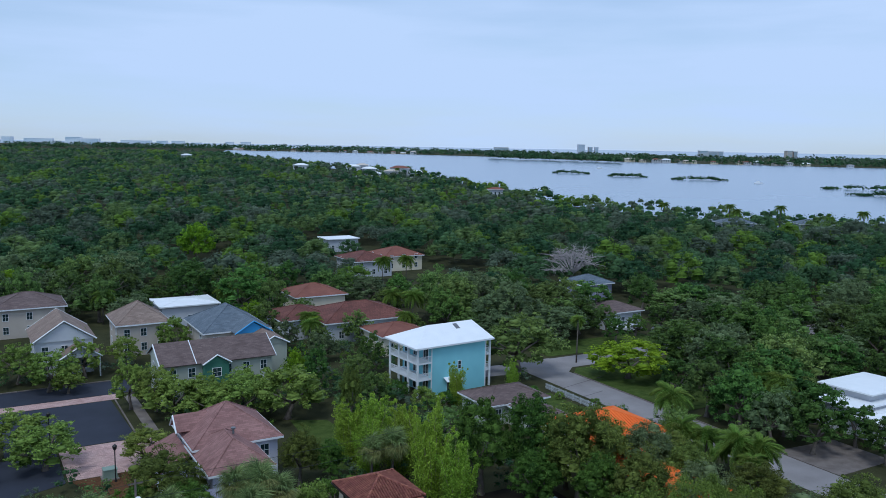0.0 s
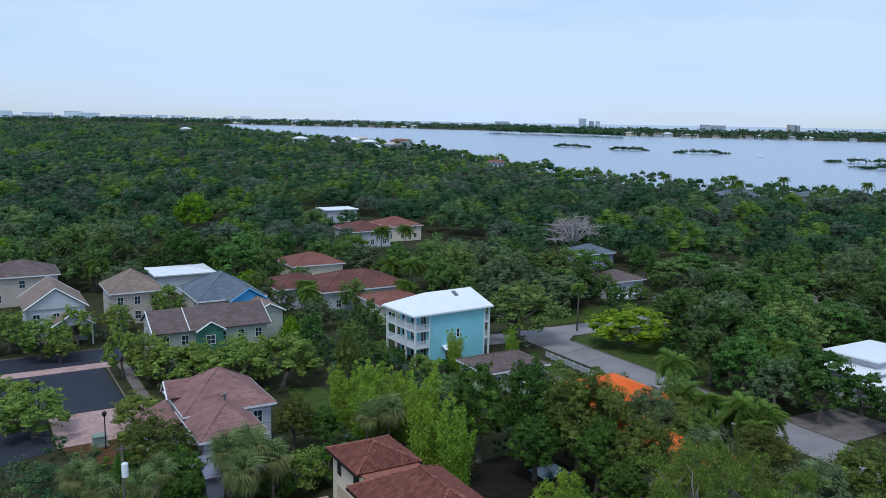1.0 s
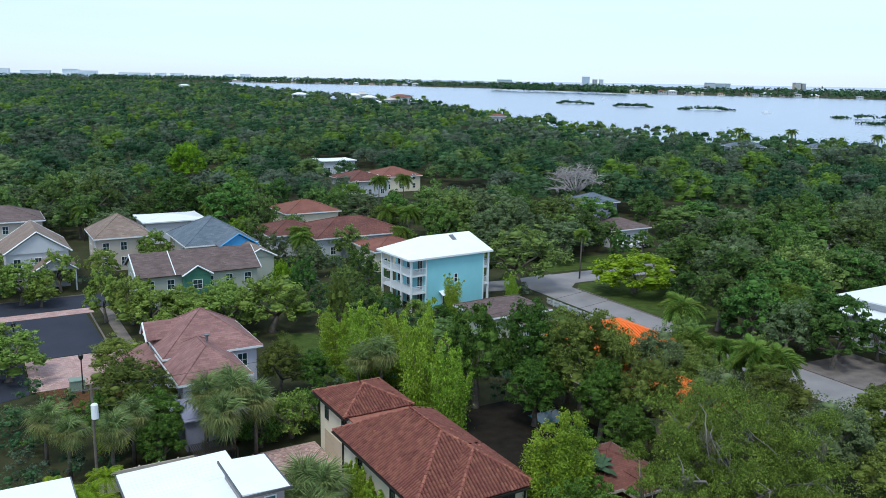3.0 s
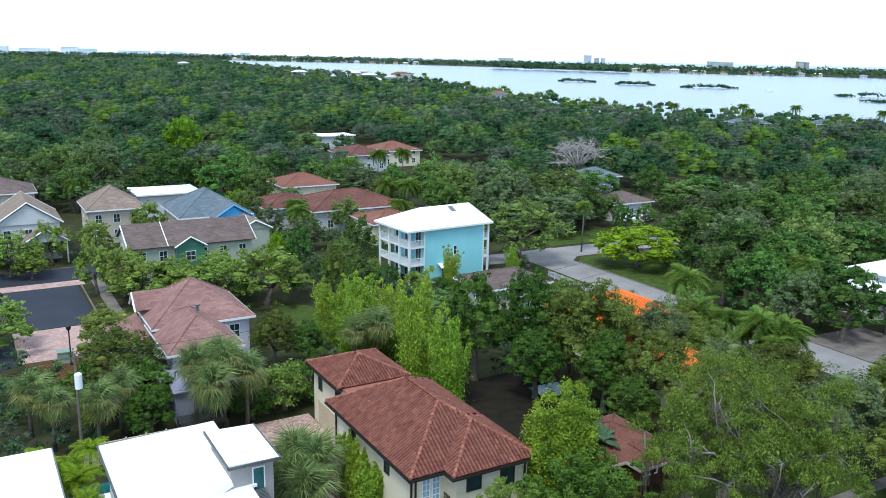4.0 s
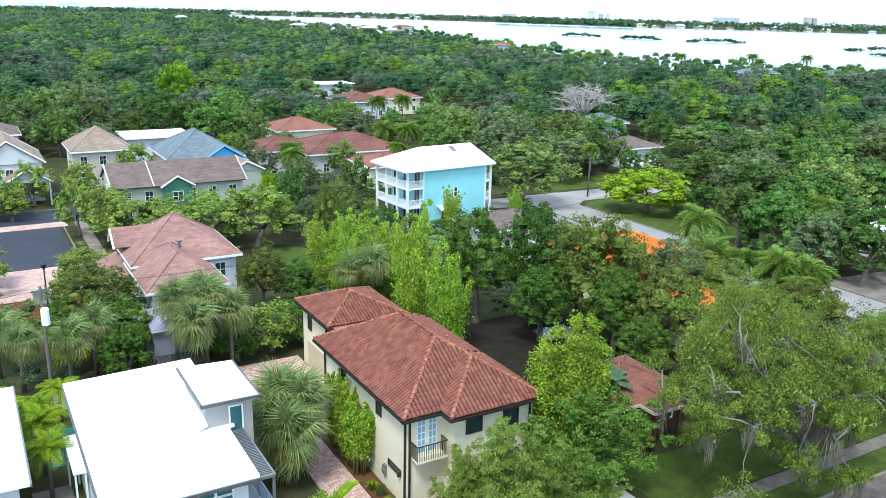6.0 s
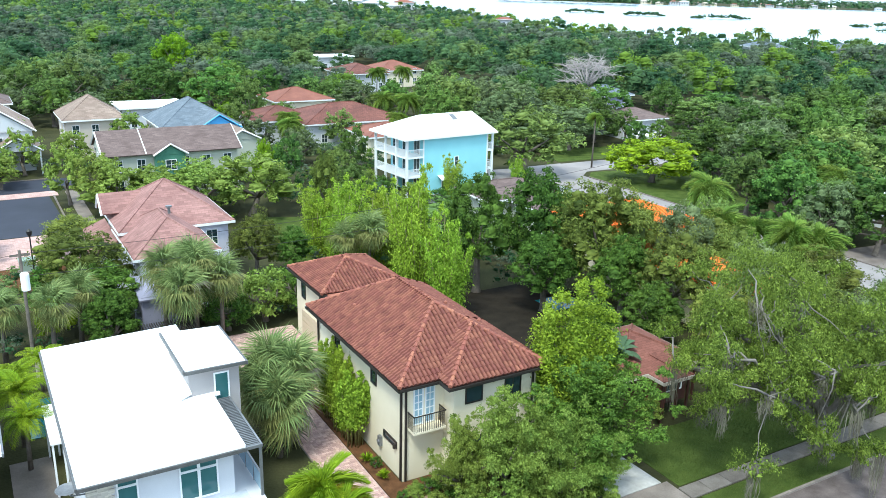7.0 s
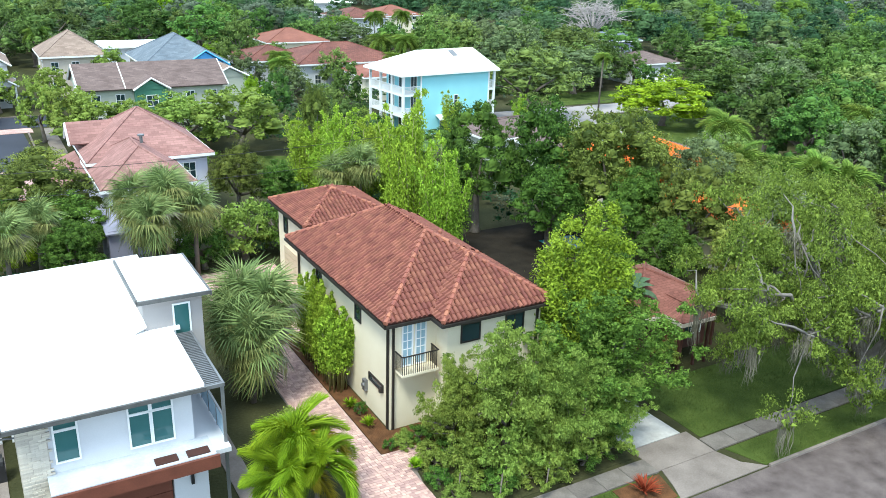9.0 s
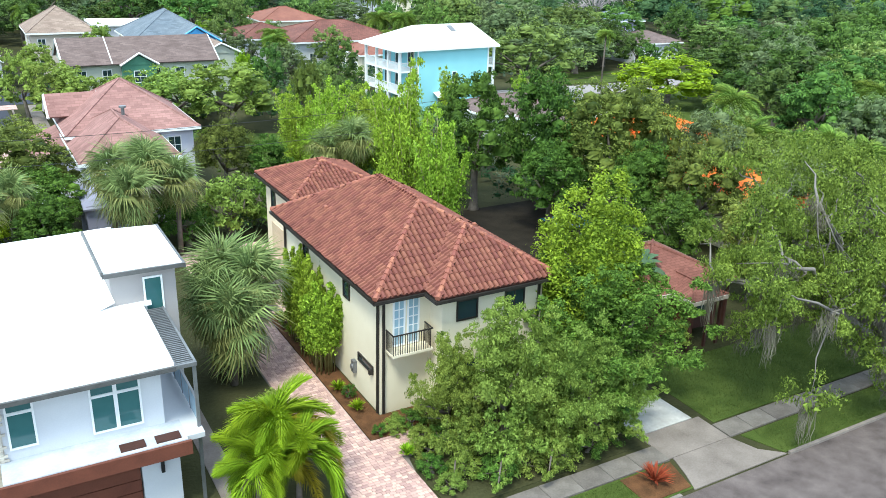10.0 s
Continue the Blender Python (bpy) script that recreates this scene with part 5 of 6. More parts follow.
def bamboo(seed, R, H, culms, count, size, bare=0.08):
    rs = np.random.RandomState(seed)
    cs, rad, g = [], [], Geo()
    for i in range(culms):
        a, k = i * 2.4, math.sqrt((i + 0.5) / culms) * R * 0.62
        bx, by = math.cos(a) * k * 0.6, math.sin(a) * k * 0.6
        hh = H * (0.5 + 0.5 * rs.random() ** 0.8) * (1.0 - 0.12 * k / R)
        tip = (bx * 2.1 + rs.normal() * 0.35, by * 2.1 + rs.normal() * 0.35, hh)
        g.tube([(bx, by, -0.1), (bx * 1.2, by * 1.2, hh * 0.5), tip], [0.055, 0.05, 0.015], 5)
        for j in range(10):
            q = bare + (1 - bare) * j / 9
            cs.append((bx + (tip[0] - bx) * q ** 1.6 + rs.normal() * 0.16, by + (tip[1] - by) * q ** 1.6 + rs.normal() * 0.16, hh * q))
            rad.append(R * (0.05 + 0.31 * (1.02 - q) ** 0.6) * (0.8 + 0.4 * rs.random()))
    return g.mesh("culm", M["cane"], True), crown_mesh(rs, cs, rad, count, size, "bamboo", 1.3, 0.0, -0.7, 0, 0.6, 0.3, 8, 1.5)


TREES = {
    "oak": [broad_tree(10 + i, 4.0, 7.4, 1.4, 44, 50, 0.1, "oak", sub=5) for i in range(2)] + [broad_tree(13, 4.2, 7.4, 1.4, 44, 50, 0.1, "grey_oak", sub=5)],
    "light": [broad_tree(20 + i, 3.6, 6.2, 0.3, 26, 62, 0.058, "light_oak", core=0, droop=1.1, sub=5, loose=0.24, inner=70, shape=lobes_wispy) for i in range(2)],
    "bush": [broad_tree(22, 1.9, 2.8, 0.0, 13, 36, 0.062, "light_oak", core=0, droop=1.0, sub=3, loose=0.24, inner=40, shape=lobes_wispy)],
    "garden": [broad_tree(25, 3.6, 7.6, 0.8, 28, 62, 0.066, "laurel", core=0, droop=0.4, sub=5, loose=0.22, inner=70, shape=lobes_wispy)],
    "spire": [broad_tree(27, 2.7, 9.6, 1.0, 19, 190, 0.075, "lime", core=0, droop=0.5, loose=0.26, inner=60, tall=1.5, shape=lobes_spire)],
    "laurel": [broad_tree(30 + i, 3.6, 7.6, 1.0, 44, 50, 0.1, "laurel", sub=5) for i in range(2)],
    "bright": [broad_tree(40, 4.0, 6.2, 0.2, 38, 46, 0.12, "bright", sub=4)],
    "bamboo": [bamboo(50, 2.6, 12.0, 20, 100, 0.11), bamboo(51, 2.4, 9.5, 18, 100, 0.11)],
    "wall_bamboo": [bamboo(52, 2.3, 11.0, 20, 110, 0.17, 0.42), bamboo(53, 2.3, 11.0, 20, 110, 0.17, 0.46)],
    "shrub": [broad_tree(60, 1.6, 2.6, 0.0, 22, 80, 0.075, "laurel", core=0.4), broad_tree(61, 1.6, 2.4, 0.0, 22, 80, 0.075, "light_oak", core=0.4)],
    "mid": [broad_tree(70 + i, 4.2, 7.8, 0.3, 30, 36, 0.155, "wood_oak", sub=3, inner=20) for i in range(4)] + [broad_tree(75 + i, 3.8, 8.0, 0.3, 30, 36, 0.155, "wood_laurel", sub=3, inner=20) for i in range(2)] + [broad_tree(78, 4.0, 7.0, 0.3, 28, 36, 0.155, "bright", sub=3, inner=20)] + [broad_tree(81 + i, 4.4, 7.6, 0.3, 32, 36, 0.15, "wood_grey", sub=3, inner=20) for i in range(2)] + [broad_tree(91 + i, 4.2, 7.6, 0.3, 30, 36, 0.155, "light_oak", sub=3, inner=20) for i in range(2)],
}
NAMES = {"oak": ("oak_tree", "spreading live oak with dense grey-green leaves"), "garden": ("garden_tree", "tall dark green garden tree beside the drive"), "light": ("garden_tree", "airy olive-green garden tree before the villa"),
         "bush": ("shrub", "loose olive-green shrub below the garden trees"), "spire": ("garden_tree", "upright garden tree with pointed lime-green leaders"), "laurel": ("laurel_tree", "dense dark green laurel tree"), "bright": ("leafy_tree", "broad tree with bright yellow-green leaves"),
         "bamboo": ("bamboo_clump", "tall feathery clump of light green bamboo"), "wall_bamboo": ("bamboo_clump", "bamboo with bare canes and bright leafy tops against the wall"), "shrub": ("shrub", "rounded dark green garden shrub"),
         "mid": ("woodland_tree", "broad-leaved tree with a full green crown in the wooded quarter")}


def plant(kind, variant, m, sx=1.0, sz=1.0):
    name, label = NAMES[kind]
    tm, cm = TREES[kind][variant % len(TREES[kind])]
    t = thing(name, m @ Matrix.Diagonal((sx, sx, sz, 1)), label, "shrub" if kind in ("shrub", "bush") else "bamboo" if "bamboo" in kind else "tree", "shrubs" if kind in ("shrub", "bush") else "trees")
    stem = part("culm" if "bamboo" in kind else "trunk", tm, None, t)
    if "bamboo" in kind:
        tagged(stem, kind="stuff")
    part("crown", cm, None, t)
    return t


tr = random.Random(8)


def grove(kind, rows, R0, H0):
    """rows: a, b in the street grid, crown radius, height."""
    for i, (a, b, r, h) in enumerate(rows):
        far = kind in ("oak", "laurel") and (b > 50 or a > 46)
        plant("mid" if far else kind, (9 + i % 2 if b > 48 and a < 12 else (0, 7, 1, 8, 2, 3)[i % 6] if a < 59 else (4, 8, 5, 0, 4, 5)[i % 6]) if far and kind == "oak" else 4 + i % 2 if far else i, at(a, b, 0, tr.uniform(0, 360)), r / R0, h / H0)


grove("oak", [(-7.8, 70.6, 3.0, 8.4), (-4.9, 68.0, 3.2, 8.2), (-3.4, 63.5, 4.4, 7.4), (1.3, 65.2, 3.6, 6.4), (4.6, 58.6, 5.2, 7.6), (10.0, 57, 5.8, 9.0), (7.2, 66.5, 3.6, 6), (0.6, 60.0, 4.2, 6.4),
              (-5.6, 34.4, 2.0, 5.6), (-11.2, 32.6, 4.4, 8.0), (3.5, 35.2, 2.6, 6.8), (-20.2, 52.6, 4.6, 6.6), (-22.0, 59.0, 4.2, 6.4), (-10.0, 48.8, 3.2, 4.6)], 4.2, 8.4)
grove("oak", [(27.4, 17.0, 5.2, 12), (31.4, 17.6, 3.8, 9.6), (34.8, 14.6, 4.2, 9.0), (36.6, 10.4, 3.8, 8.0), (28.8, 9.6, 4.0, 9.2), (32.4, 4.8, 4.2, 8.4), (33.0, 0.6, 4.2, 8.0), (26.0, 2.0, 3.2, 7.6), (62.6, 14.6, 4.4, 8.2), (65.0, 20.5, 4.6, 8.8), (67.5, 8.0, 4.2, 7.5), (69.5, 13.5, 3.6, 6.6), (61.8, 25.0, 5.0, 10.2), (61.0, 19.4, 3.6, 8.4), (67.0, 17.0, 4.6, 9.6), (62.0, 31, 4.6, 9.6), (47.6, 22.5, 3.4, 7.4), (50.2, 15.0, 3.2, 7.0), (40.4, 5.0, 4.0, 7.2), (39.0, 15.6, 3.4, 7.4), (76.5, 49, 5.6, 10.5),
              (90, 33, 6, 10.5), (97, 51, 6.4, 10.5), (50.4, 60.0, 8.2, 12.4), (78.5, 79, 4.6, 8.6), (99, 68, 5, 8.5), (95, 73, 3.6, 6.6), (82, 75, 3.4, 7.4), (87.5, 72.5, 3.0, 5.4), (80, 70, 3.0, 6.0), (58, 94.8, 6.4, 10.5), (62, 86, 5.6, 10), (88.4, 86.8, 6.4, 10.5), (16.0, 49.7, 2.1, 9.4), (22.0, 56.0, 2.8, 6.6), (24.5, 66.0, 3.0, 6.4), (35.6, 90.4, 3.6, 7.8)], 4.6, 8.8)
grove("oak", [(21.9, 103, 4.2, 8.4), (22.0, 92, 3.6, 7.0), (27.5, 88.5, 3.0, 5.6), (25, 82, 3.4, 6.4), (33, 112, 3.4, 6.6), (48, 92, 2.6, 5.4), (4.0, 97.6, 3.6, 8.6), (-4.6, 94.0, 3.2, 6.6), (-11.8, 96.5, 3.6, 8.2), (-14.5, 82.0, 3.0, 5.6), (-16.8, 84.2, 4.8, 7.8), (-20.5, 90.6, 4.2, 8.2), (-11.2, 89.8, 3.4, 7.8), (29.5, -3, 4.4, 8.2), (36, -4, 4.8, 8.0), (43.5, -4.0, 4.8, 8.2), (35.5, -10, 4.4, 7.4)], 4.6, 8.8)
grove("laurel", [(6.9, 35, 2.4, 5.2), (19.8, 24.0, 4.2, 12.2), (25.0, 22, 4.4, 12.0), (22.4, 17.6, 3.5, 7.8), (26.0, 12.4, 3.2, 8.2), (24.8, 7.4, 2.8, 6.2), (72.2, 36.8, 5.6, 10.6), (73, 28.7, 5.6, 10.6),
                 (16.6, 63.6, 2.6, 9), (28.6, 70.5, 2.8, 8.4), (-10.4, 24.6, 2.4, 5.4), (28.8, 20.8, 3.4, 8.4), (62.5, 27, 4.6, 8.8), (64, 38.5, 3.6, 7.6)], 4.1, 8.6)
grove("bright", [(65.4, 50.6, 8.2, 8.0), (15.4, 68.4, 2.3, 8.4), (22.5, 112, 3.4, 7), (-13.6, 29.0, 2.0, 4.6)], 4.6, 7.6)
grove("light", [(4.2, -4.0, 3.6, 6.8), (6.8, -5.0, 3.3, 5.8), (2.1, -2.7, 2.0, 5.2), (9.0, -5.4, 2.2, 3.8)], 3.6, 6.5)
grove("bush", [(3.6, -5.4, 2.2, 3.0), (6.0, -5.7, 2.4, 3.2), (1.9, -4.4, 1.7, 2.4), (8.0, -5.4, 2.0, 3.0), (4.8, -4.6, 2.0, 3.2), (2.7, -3.2, 1.8, 2.8)], 1.9, 2.7)
grove("garden", [(10.0, -3.4, 4.4, 8.2)], 3.6, 8.6)
grove("spire", [(10.9, -0.8, 3.4, 10.2)], 2.7, 9.9)
grove("laurel", [(-9.8, 29.2, 3.2, 6.0), (-3.4, 29.8, 2.4, 5.2), (-13.4, 31.6, 2.6, 5.6), (12.2, 1.8, 2.6, 6.4), (16.5, 4.6, 2.6, 6.8)], 4.1, 8.6)
grove("bamboo", [(13.2, 23.4, 2.6, 12.2), (14.2, 19.6, 2.5, 11.0), (13.4, 38.0, 3.0, 8.6), (14.8, 33.0, 2.7, 9.6), (11.2, 39.6, 2.4, 7.6), (16.6, 36.5, 2.5, 9.0), (11.4, 34.4, 2.2, 7.4)], 2.6, 11.5)
grove("wall_bamboo", [(-0.3, 7.2, 1.2, 5.3), (-0.25, 5.2, 1.3, 4.9), (-0.2, 8.9, 1.0, 5.4), (-0.25, 6.2, 1.1, 4.6)], 2.3, 11.0)
grove("bamboo", [(33.5, 51.8, 1.6, 6.4), (44.6, 53.6, 1.5, 6.0)], 2.6, 11.5)
grove("shrub", [(-1.9, 25.2, 2.6, 3.6), (1.2, 25.8, 3.4, 5.4), (4.4, 26.8, 2.8, 4.6), (-4.3, 1.6, 1.6, 2.2), (-3.2, 27.5, 2.4, 3.6), (1.0, -2.4, 1.0, 1.1), (1.9, -2.9, 1.0, 1.2), (0.4, -1.2, 0.7, 0.8),
                (-0.2, 2.4, 0.5, 0.9), (-0.3, 10.8, 0.6, 1.0), (13.4, 0.2, 1.5, 2.2), (0.6, -0.8, 0.7, 0.9), (1.3, -1.1, 0.9, 1.1), (2.2, -1.1, 1.0, 1.4), (-0.2, -0.9, 0.5, 0.6), (0.9, -3.2, 1.0, 1.1), (0.5, -4.4, 0.9, 1.0), (0.6, -5.6, 0.9, 0.9), (2.6, -6.0, 1.2, 1.3), (5.4, -6.2, 1.3, 1.4), (8.6, -6.0, 1.1, 1.2), (4.0, -5.9, 1.2, 1.2), (7.0, -6.1, 1.2, 1.3), (1.6, -5.0, 1.1, 1.1), (3.4, -1.8, 1.1, 1.6), (17.4, -0.6, 1.3, 1.9)], 1.9, 2.7)
grove("shrub", [(27.2, 57.5, 2.6, 3.6), (29.0, 53.6, 2.8, 3.4), (32.0, 52.0, 2.2, 2.6), (26.5, 61.5, 2.6, 3.8), (46.5, 50.8, 1.4, 1.6), (48.5, 47, 1.2, 1.4), (51.2, 42, 1.2, 1.4), (22, 46, 2.6, 2.6), (20, 30, 2.6, 4.4), (7, 29, 2.2, 3.4), (10, 28, 2.2, 3.6), (17, 43, 2.4, 4.0), (19.5, 52, 2.6, 3.0), (20, 58, 2.6, 3.2)], 1.9, 2.7)


# ---- palms ----
def fan_frond(rs, size=1.0):
    g = Geo()
    g.tube([(0, 0, 0), (0.45 * size, 0, 0.1), (0.85 * size, 0, 0.08)], [0.025, 0.02, 0.015], 4)
    for i in range(28):
        a = radians(-125 + 250 * i / 27)
        L = size * (0.82 + 0.3 * math.cos(a)) * (0.85 + 0.3 * rs.random())
        d = Vector((math.cos(a), math.sin(a), 0.12 - 0.2 * abs(math.sin(a))))
        s = Vector((-math.sin(a), math.cos(a), 0)) * 0.03 * size
        p0 = Vector((0.85 * size, 0, 0.08))
        p1, p2 = p0 + d * L * 0.5 + Vector((0, 0, 0.03)), p0 + d * L + Vector((rs.normal() * 0.05, rs.normal() * 0.05, -0.5 * L * (0.4 + rs.random() * 0.9)))
        k = len(g.v)
        g.v += [tuple(p0), tuple(p1 + s + Vector((0, 0, 0.03))), tuple(p2), tuple(p1 - s)]
        g.f.append((k, k + 1, k + 2, k + 3))
    return g


def plume_frond(rs, size=2.2, droop=0.9, rows=52, about=6, blade=0.024):
    """A bushy frond with leaflets all round its arching midrib."""
    g = Geo()
    pts = [Vector((size * q * (1 - 0.2 * q * q), 0, size * (0.42 * q - droop * q ** 2.4))) for q in [i / 8 for i in range(9)]]
    g.tube(pts, [0.035 * (1 - 0.85 * i / 8) + 0.004 for i in range(9)], 4)
    for i in range(rows // 6, rows):
        q = i / rows
        j = min(7, int(q * 8))
        p = pts[j].lerp(pts[j + 1], q * 8 - j)
        fw = (pts[j + 1] - pts[j]).normalized()
        sd = Vector((0, 1, 0))
        up = sd.cross(fw) * -1
        L = size * 0.27 * (math.sin(math.pi * min(1, q * 0.8 + 0.2)) ** 0.5)
        for k in range(about):
            w = (-0.35 + 1.7 * (k + 0.5 * (i % 2)) / (about - 0.5)) * 1.9 - 0.25
            out = sd * math.cos(w) + up * math.sin(w)
            n = L * (0.8 + 0.4 * rs.random())
            tip = p + fw * n * 0.75 + out * n * 0.85 + Vector((0, 0, -0.3 * n))
            mid = p + fw * n * 0.3 + out * n * 0.48
            v = fw.cross(out) * blade * size * 0.5
            m = len(g.v)
            g.v += [tuple(p), tuple(mid + v), tuple(tip), tuple(mid - v)]
            g.f.append((m, m + 1, m + 2, m + 3))
    return g


def feather_frond(rs, size=2.4, droop=0.75, width=0.55, blade=0.028):
    g = Geo()
    pts = []
    for i in range(9):
        q = i / 8
        pts.append(Vector((size * q * (1 - 0.16 * q * q), 0, size * (0.36 * q - droop * q ** 2.3))))
    g.tube(pts, [0.035 * (1 - 0.85 * i / 8) + 0.004 for i in range(9)], 4)
    n = 32
    for i in range(2, n):
        q = i / n
        j = min(7, int(q * 8))
        p = pts[j].lerp(pts[j + 1], q * 8 - j)
        fw = (pts[j + 1] - pts[j]).normalized()
        L = width * size * 0.42 * (math.sin(math.pi * min(1, q * 0.86 + 0.14)) ** 0.6) * (0.9 + 0.2 * rs.random())
        for s in (-1, 1):
            tip = p + fw * L * 0.55 + Vector((0, s * L * 0.85, -L * (0.28 + 0.25 * rs.random())))
            mid = p + fw * L * 0.3 + Vector((0, s * L * 0.5, 0.05 * L))
            w = fw * blade * size * 0.5
            k = len(g.v)
            g.v += [tuple(p), tuple(mid + w), tuple(tip), tuple(mid - w)]
            g.f.append((k, k + 1, k + 2, k + 3))
    return g


prs = np.random.RandomState(4)
FAN = [fan_frond(prs).mesh("frond", M["sabal"]) for i in range(3)]
FEATHER = [plume_frond(prs, 2.4, 1.3, 30, 4, 0.055).mesh("frond", M["queen"]) for i in range(3)]
GOLD = [feather_frond(prs, 2.1, 0.8, 0.74).mesh("frond", M["areca"]) for i in range(3)]
OLD_FAN = [fan_frond(prs).mesh("frond", M["sabal_old"]) for i in range(2)]
PLUME = [plume_frond(prs).mesh("frond", M["areca"]) for i in range(3)]
OLD_PLUME = plume_frond(prs, 2.2, 1.05).mesh("frond", M["areca_old"])
DRY = fan_frond(prs).mesh("frond", M["moss"])


def palm(kind, a, b, height, spread, lean=0.0, count=30):
    meshes, label = {"sabal": (FAN, "sabal palm with a round head of grey-green fan fronds"), "queen": (FEATHER, "feather palm with arching green fronds"), "areca": (GOLD, "golden-green feather palm with arching fronds"), "foxtail": (PLUME, "palm with bushy lime-green plumes and a few yellowed ones")}[kind]
    t = thing("palm_tree", at(a, b), label, "palm", "palms")
    top = Vector((lean, lean * 0.5, height))
    part("trunk", Geo().tube([(0, 0, -0.1), (lean * 0.35, lean * 0.15, height * 0.5), tuple(top)], [0.2, 0.15, 0.16] if kind == "sabal" else [0.14, 0.11, 0.09], 8), M["bark"], t, smooth=True)
    size = spread / (2.0 if kind == "sabal" else 2.2)
    count = int(count * 1.75) if kind == "sabal" else count
    for i in range(count):
        q = (i + 0.5) / count
        pitch = 80 - 152 * q ** 0.9 if kind == "sabal" else 72 - 92 * q
        me = meshes[i % 3]
        if kind == "sabal" and q > 0.36 and i % 3:
            me = OLD_FAN[i % 2] if i % 13 else DRY
        if kind == "foxtail" and q > 0.7 and i % 2:
            me = OLD_PLUME
        ob = new("frond", me)
        ob.parent = t
        ob.matrix_local = Matrix.Translation(top) @ pose(0, 0, 0, 0, 0, i * 137.5 + tr.uniform(-12, 12)) @ pose(0, 0, 0, tr.uniform(-26, 26), -pitch + tr.uniform(-16, 16), 0) @ Matrix.Scale(size * tr.uniform(0.75, 1.15), 4)


for a, b, h, s, n in ((-4.2, 8.6, 4.2, 2.6, 42), (-4.5, 6.0, 3.2, 2.5, 40), (-3.2, 7.4, 4.4, 2.3, 36), (-5.0, 7.4, 3.8, 2.2, 30), (-6.3, 26.4, 5.4, 2.3, 34), (-4.0, 26.4, 5.6, 2.3, 34), (-2.8, 23.6, 5.0, 2.2, 32), (-5.9, 22.6, 4.8, 2.4, 36), (-4.5, 24.4, 5.9, 2.3, 36),
                      (-17.2, 26.6, 4.0, 1.9, 30), (-14.2, 24.6, 4.4, 2.0, 30), (-18.6, 30, 4.0, 2.0, 26), (12.4, 30.4, 4.8, 2.2, 30), (10.4, 31.5, 4.2, 2.0, 26), (-12.2, 26.8, 4.4, 1.9, 26)):
    palm("sabal", a, b, h, s, 0.15, n)
for a, b, h, s in ((44.2, 19.0, 4.4, 3.2), (45.8, 12.4, 4.6, 3.3), (50.4, 26.6, 5.4, 3.2), (45.6, 16.4, 4.2, 2.8), (44.6, 9.2, 3.6, 2.6), (47.6, 10.6, 4.2, 2.8), (52.5, 100.5, 5.6, 2.9), (44.6, 88.6, 4.6, 2.5), (64, 62.0, 7.4, 1.7),
                   (28.5, 97, 4.4, 2.4), (27, 92, 4.2, 2.2), (70, 150, 5.4, 2.8), (76, 148, 5.8, 2.8), (50, 105, 5.4, 2.8), (-3, 128, 5.6, 2.6), (20.5, 124, 5.5, 2.6), (68.5, 24, 5.6, 2.6), (69, 27.5, 5.0, 2.4)):
    palm("queen", a, b, h, s * 0.76, 0.2, 30)
for a, b, h, s, n in ((-17.0, 13.8, 3.4, 2.0, 24), (-16.9, 11.0, 3.0, 1.9, 22), (-17.2, 16.8, 3.0, 1.9, 22), (-19.0, 18.8, 2.6, 1.8, 22), (-15.4, 20.6, 2.2, 1.8, 20), (29.0, 95.5, 3.8, 2.0, 20)):
    palm("areca", a, b, h, s, 0.1, n)
for a, b, h, s, n in ((-5.6, -2.9, 3.0, 2.3, 17), (-5.0, -4.0, 2.3, 2.2, 15), (-6.5, -3.9, 2.1, 2.2, 15)):
    palm("foxtail", a, b, h, s, 0.1, n)


def banana(a, b):
    t = thing("banana_palm", at(a, b), "broad-leaved banana plant with torn blue-green leaves", "banana plant")
    part("trunk", Geo().tube([(0, 0, -0.1), (0.1, 0, 2.0), (0.1, 0.1, 3.6)], [0.2, 0.15, 0.1], 8), M["bark"], t, smooth=True)
    rs = random.Random(9)
    for i in range(11):
        g = Geo()
        L = rs.uniform(1.5, 2.0)
        k = 0
        for j in range(8):
            q = j / 7
            x, z = L * q, L * (0.75 * q - 0.75 * q ** 2.4)
            w = 0.34 * math.sin(math.pi * min(1, 0.12 + q * 0.88)) ** 0.5
            g.v += [(x, -w, z - 0.1 * w), (x, 0, z + 0.03), (x, w, z - 0.1 * w)]
            if j:
                k = len(g.v) - 6
                g.f += [(k, k + 3, k + 4, k + 1), (k + 1, k + 4, k + 5, k + 2)]
        ob = part("leaf", g, M["banana"], t)
        ob.matrix_local = pose(0.1, 0.1, 3.4, 0, rs.uniform(-42, 8), i * 137.5)


banana(16.6, 2.2)


def tuft(a, b, mat, r, h, label, name="shrub"):
    rs = np.random.RandomState(int(a * 10 + 300))
    g = Geo()
    for i in range(60):
        w, q = rs.random() * 6.28, rs.random()
        d = Vector((math.cos(w), math.sin(w), 0))
        p2 = d * r * (0.4 + 0.6 * q) + Vector((0, 0, h * (1 - 0.5 * q)))
        s = Vector((-d.y, d.x, 0)) * 0.04
        g.face([(0, 0, 0), tuple(p2 * 0.55 + s + Vector((0, 0, 0.1))), tuple(p2), tuple(p2 * 0.55 - s + Vector((0, 0, 0.1)))])
    solid(name, g, M[mat], at(a, b, 0.05), label, "shrub", kind="object")


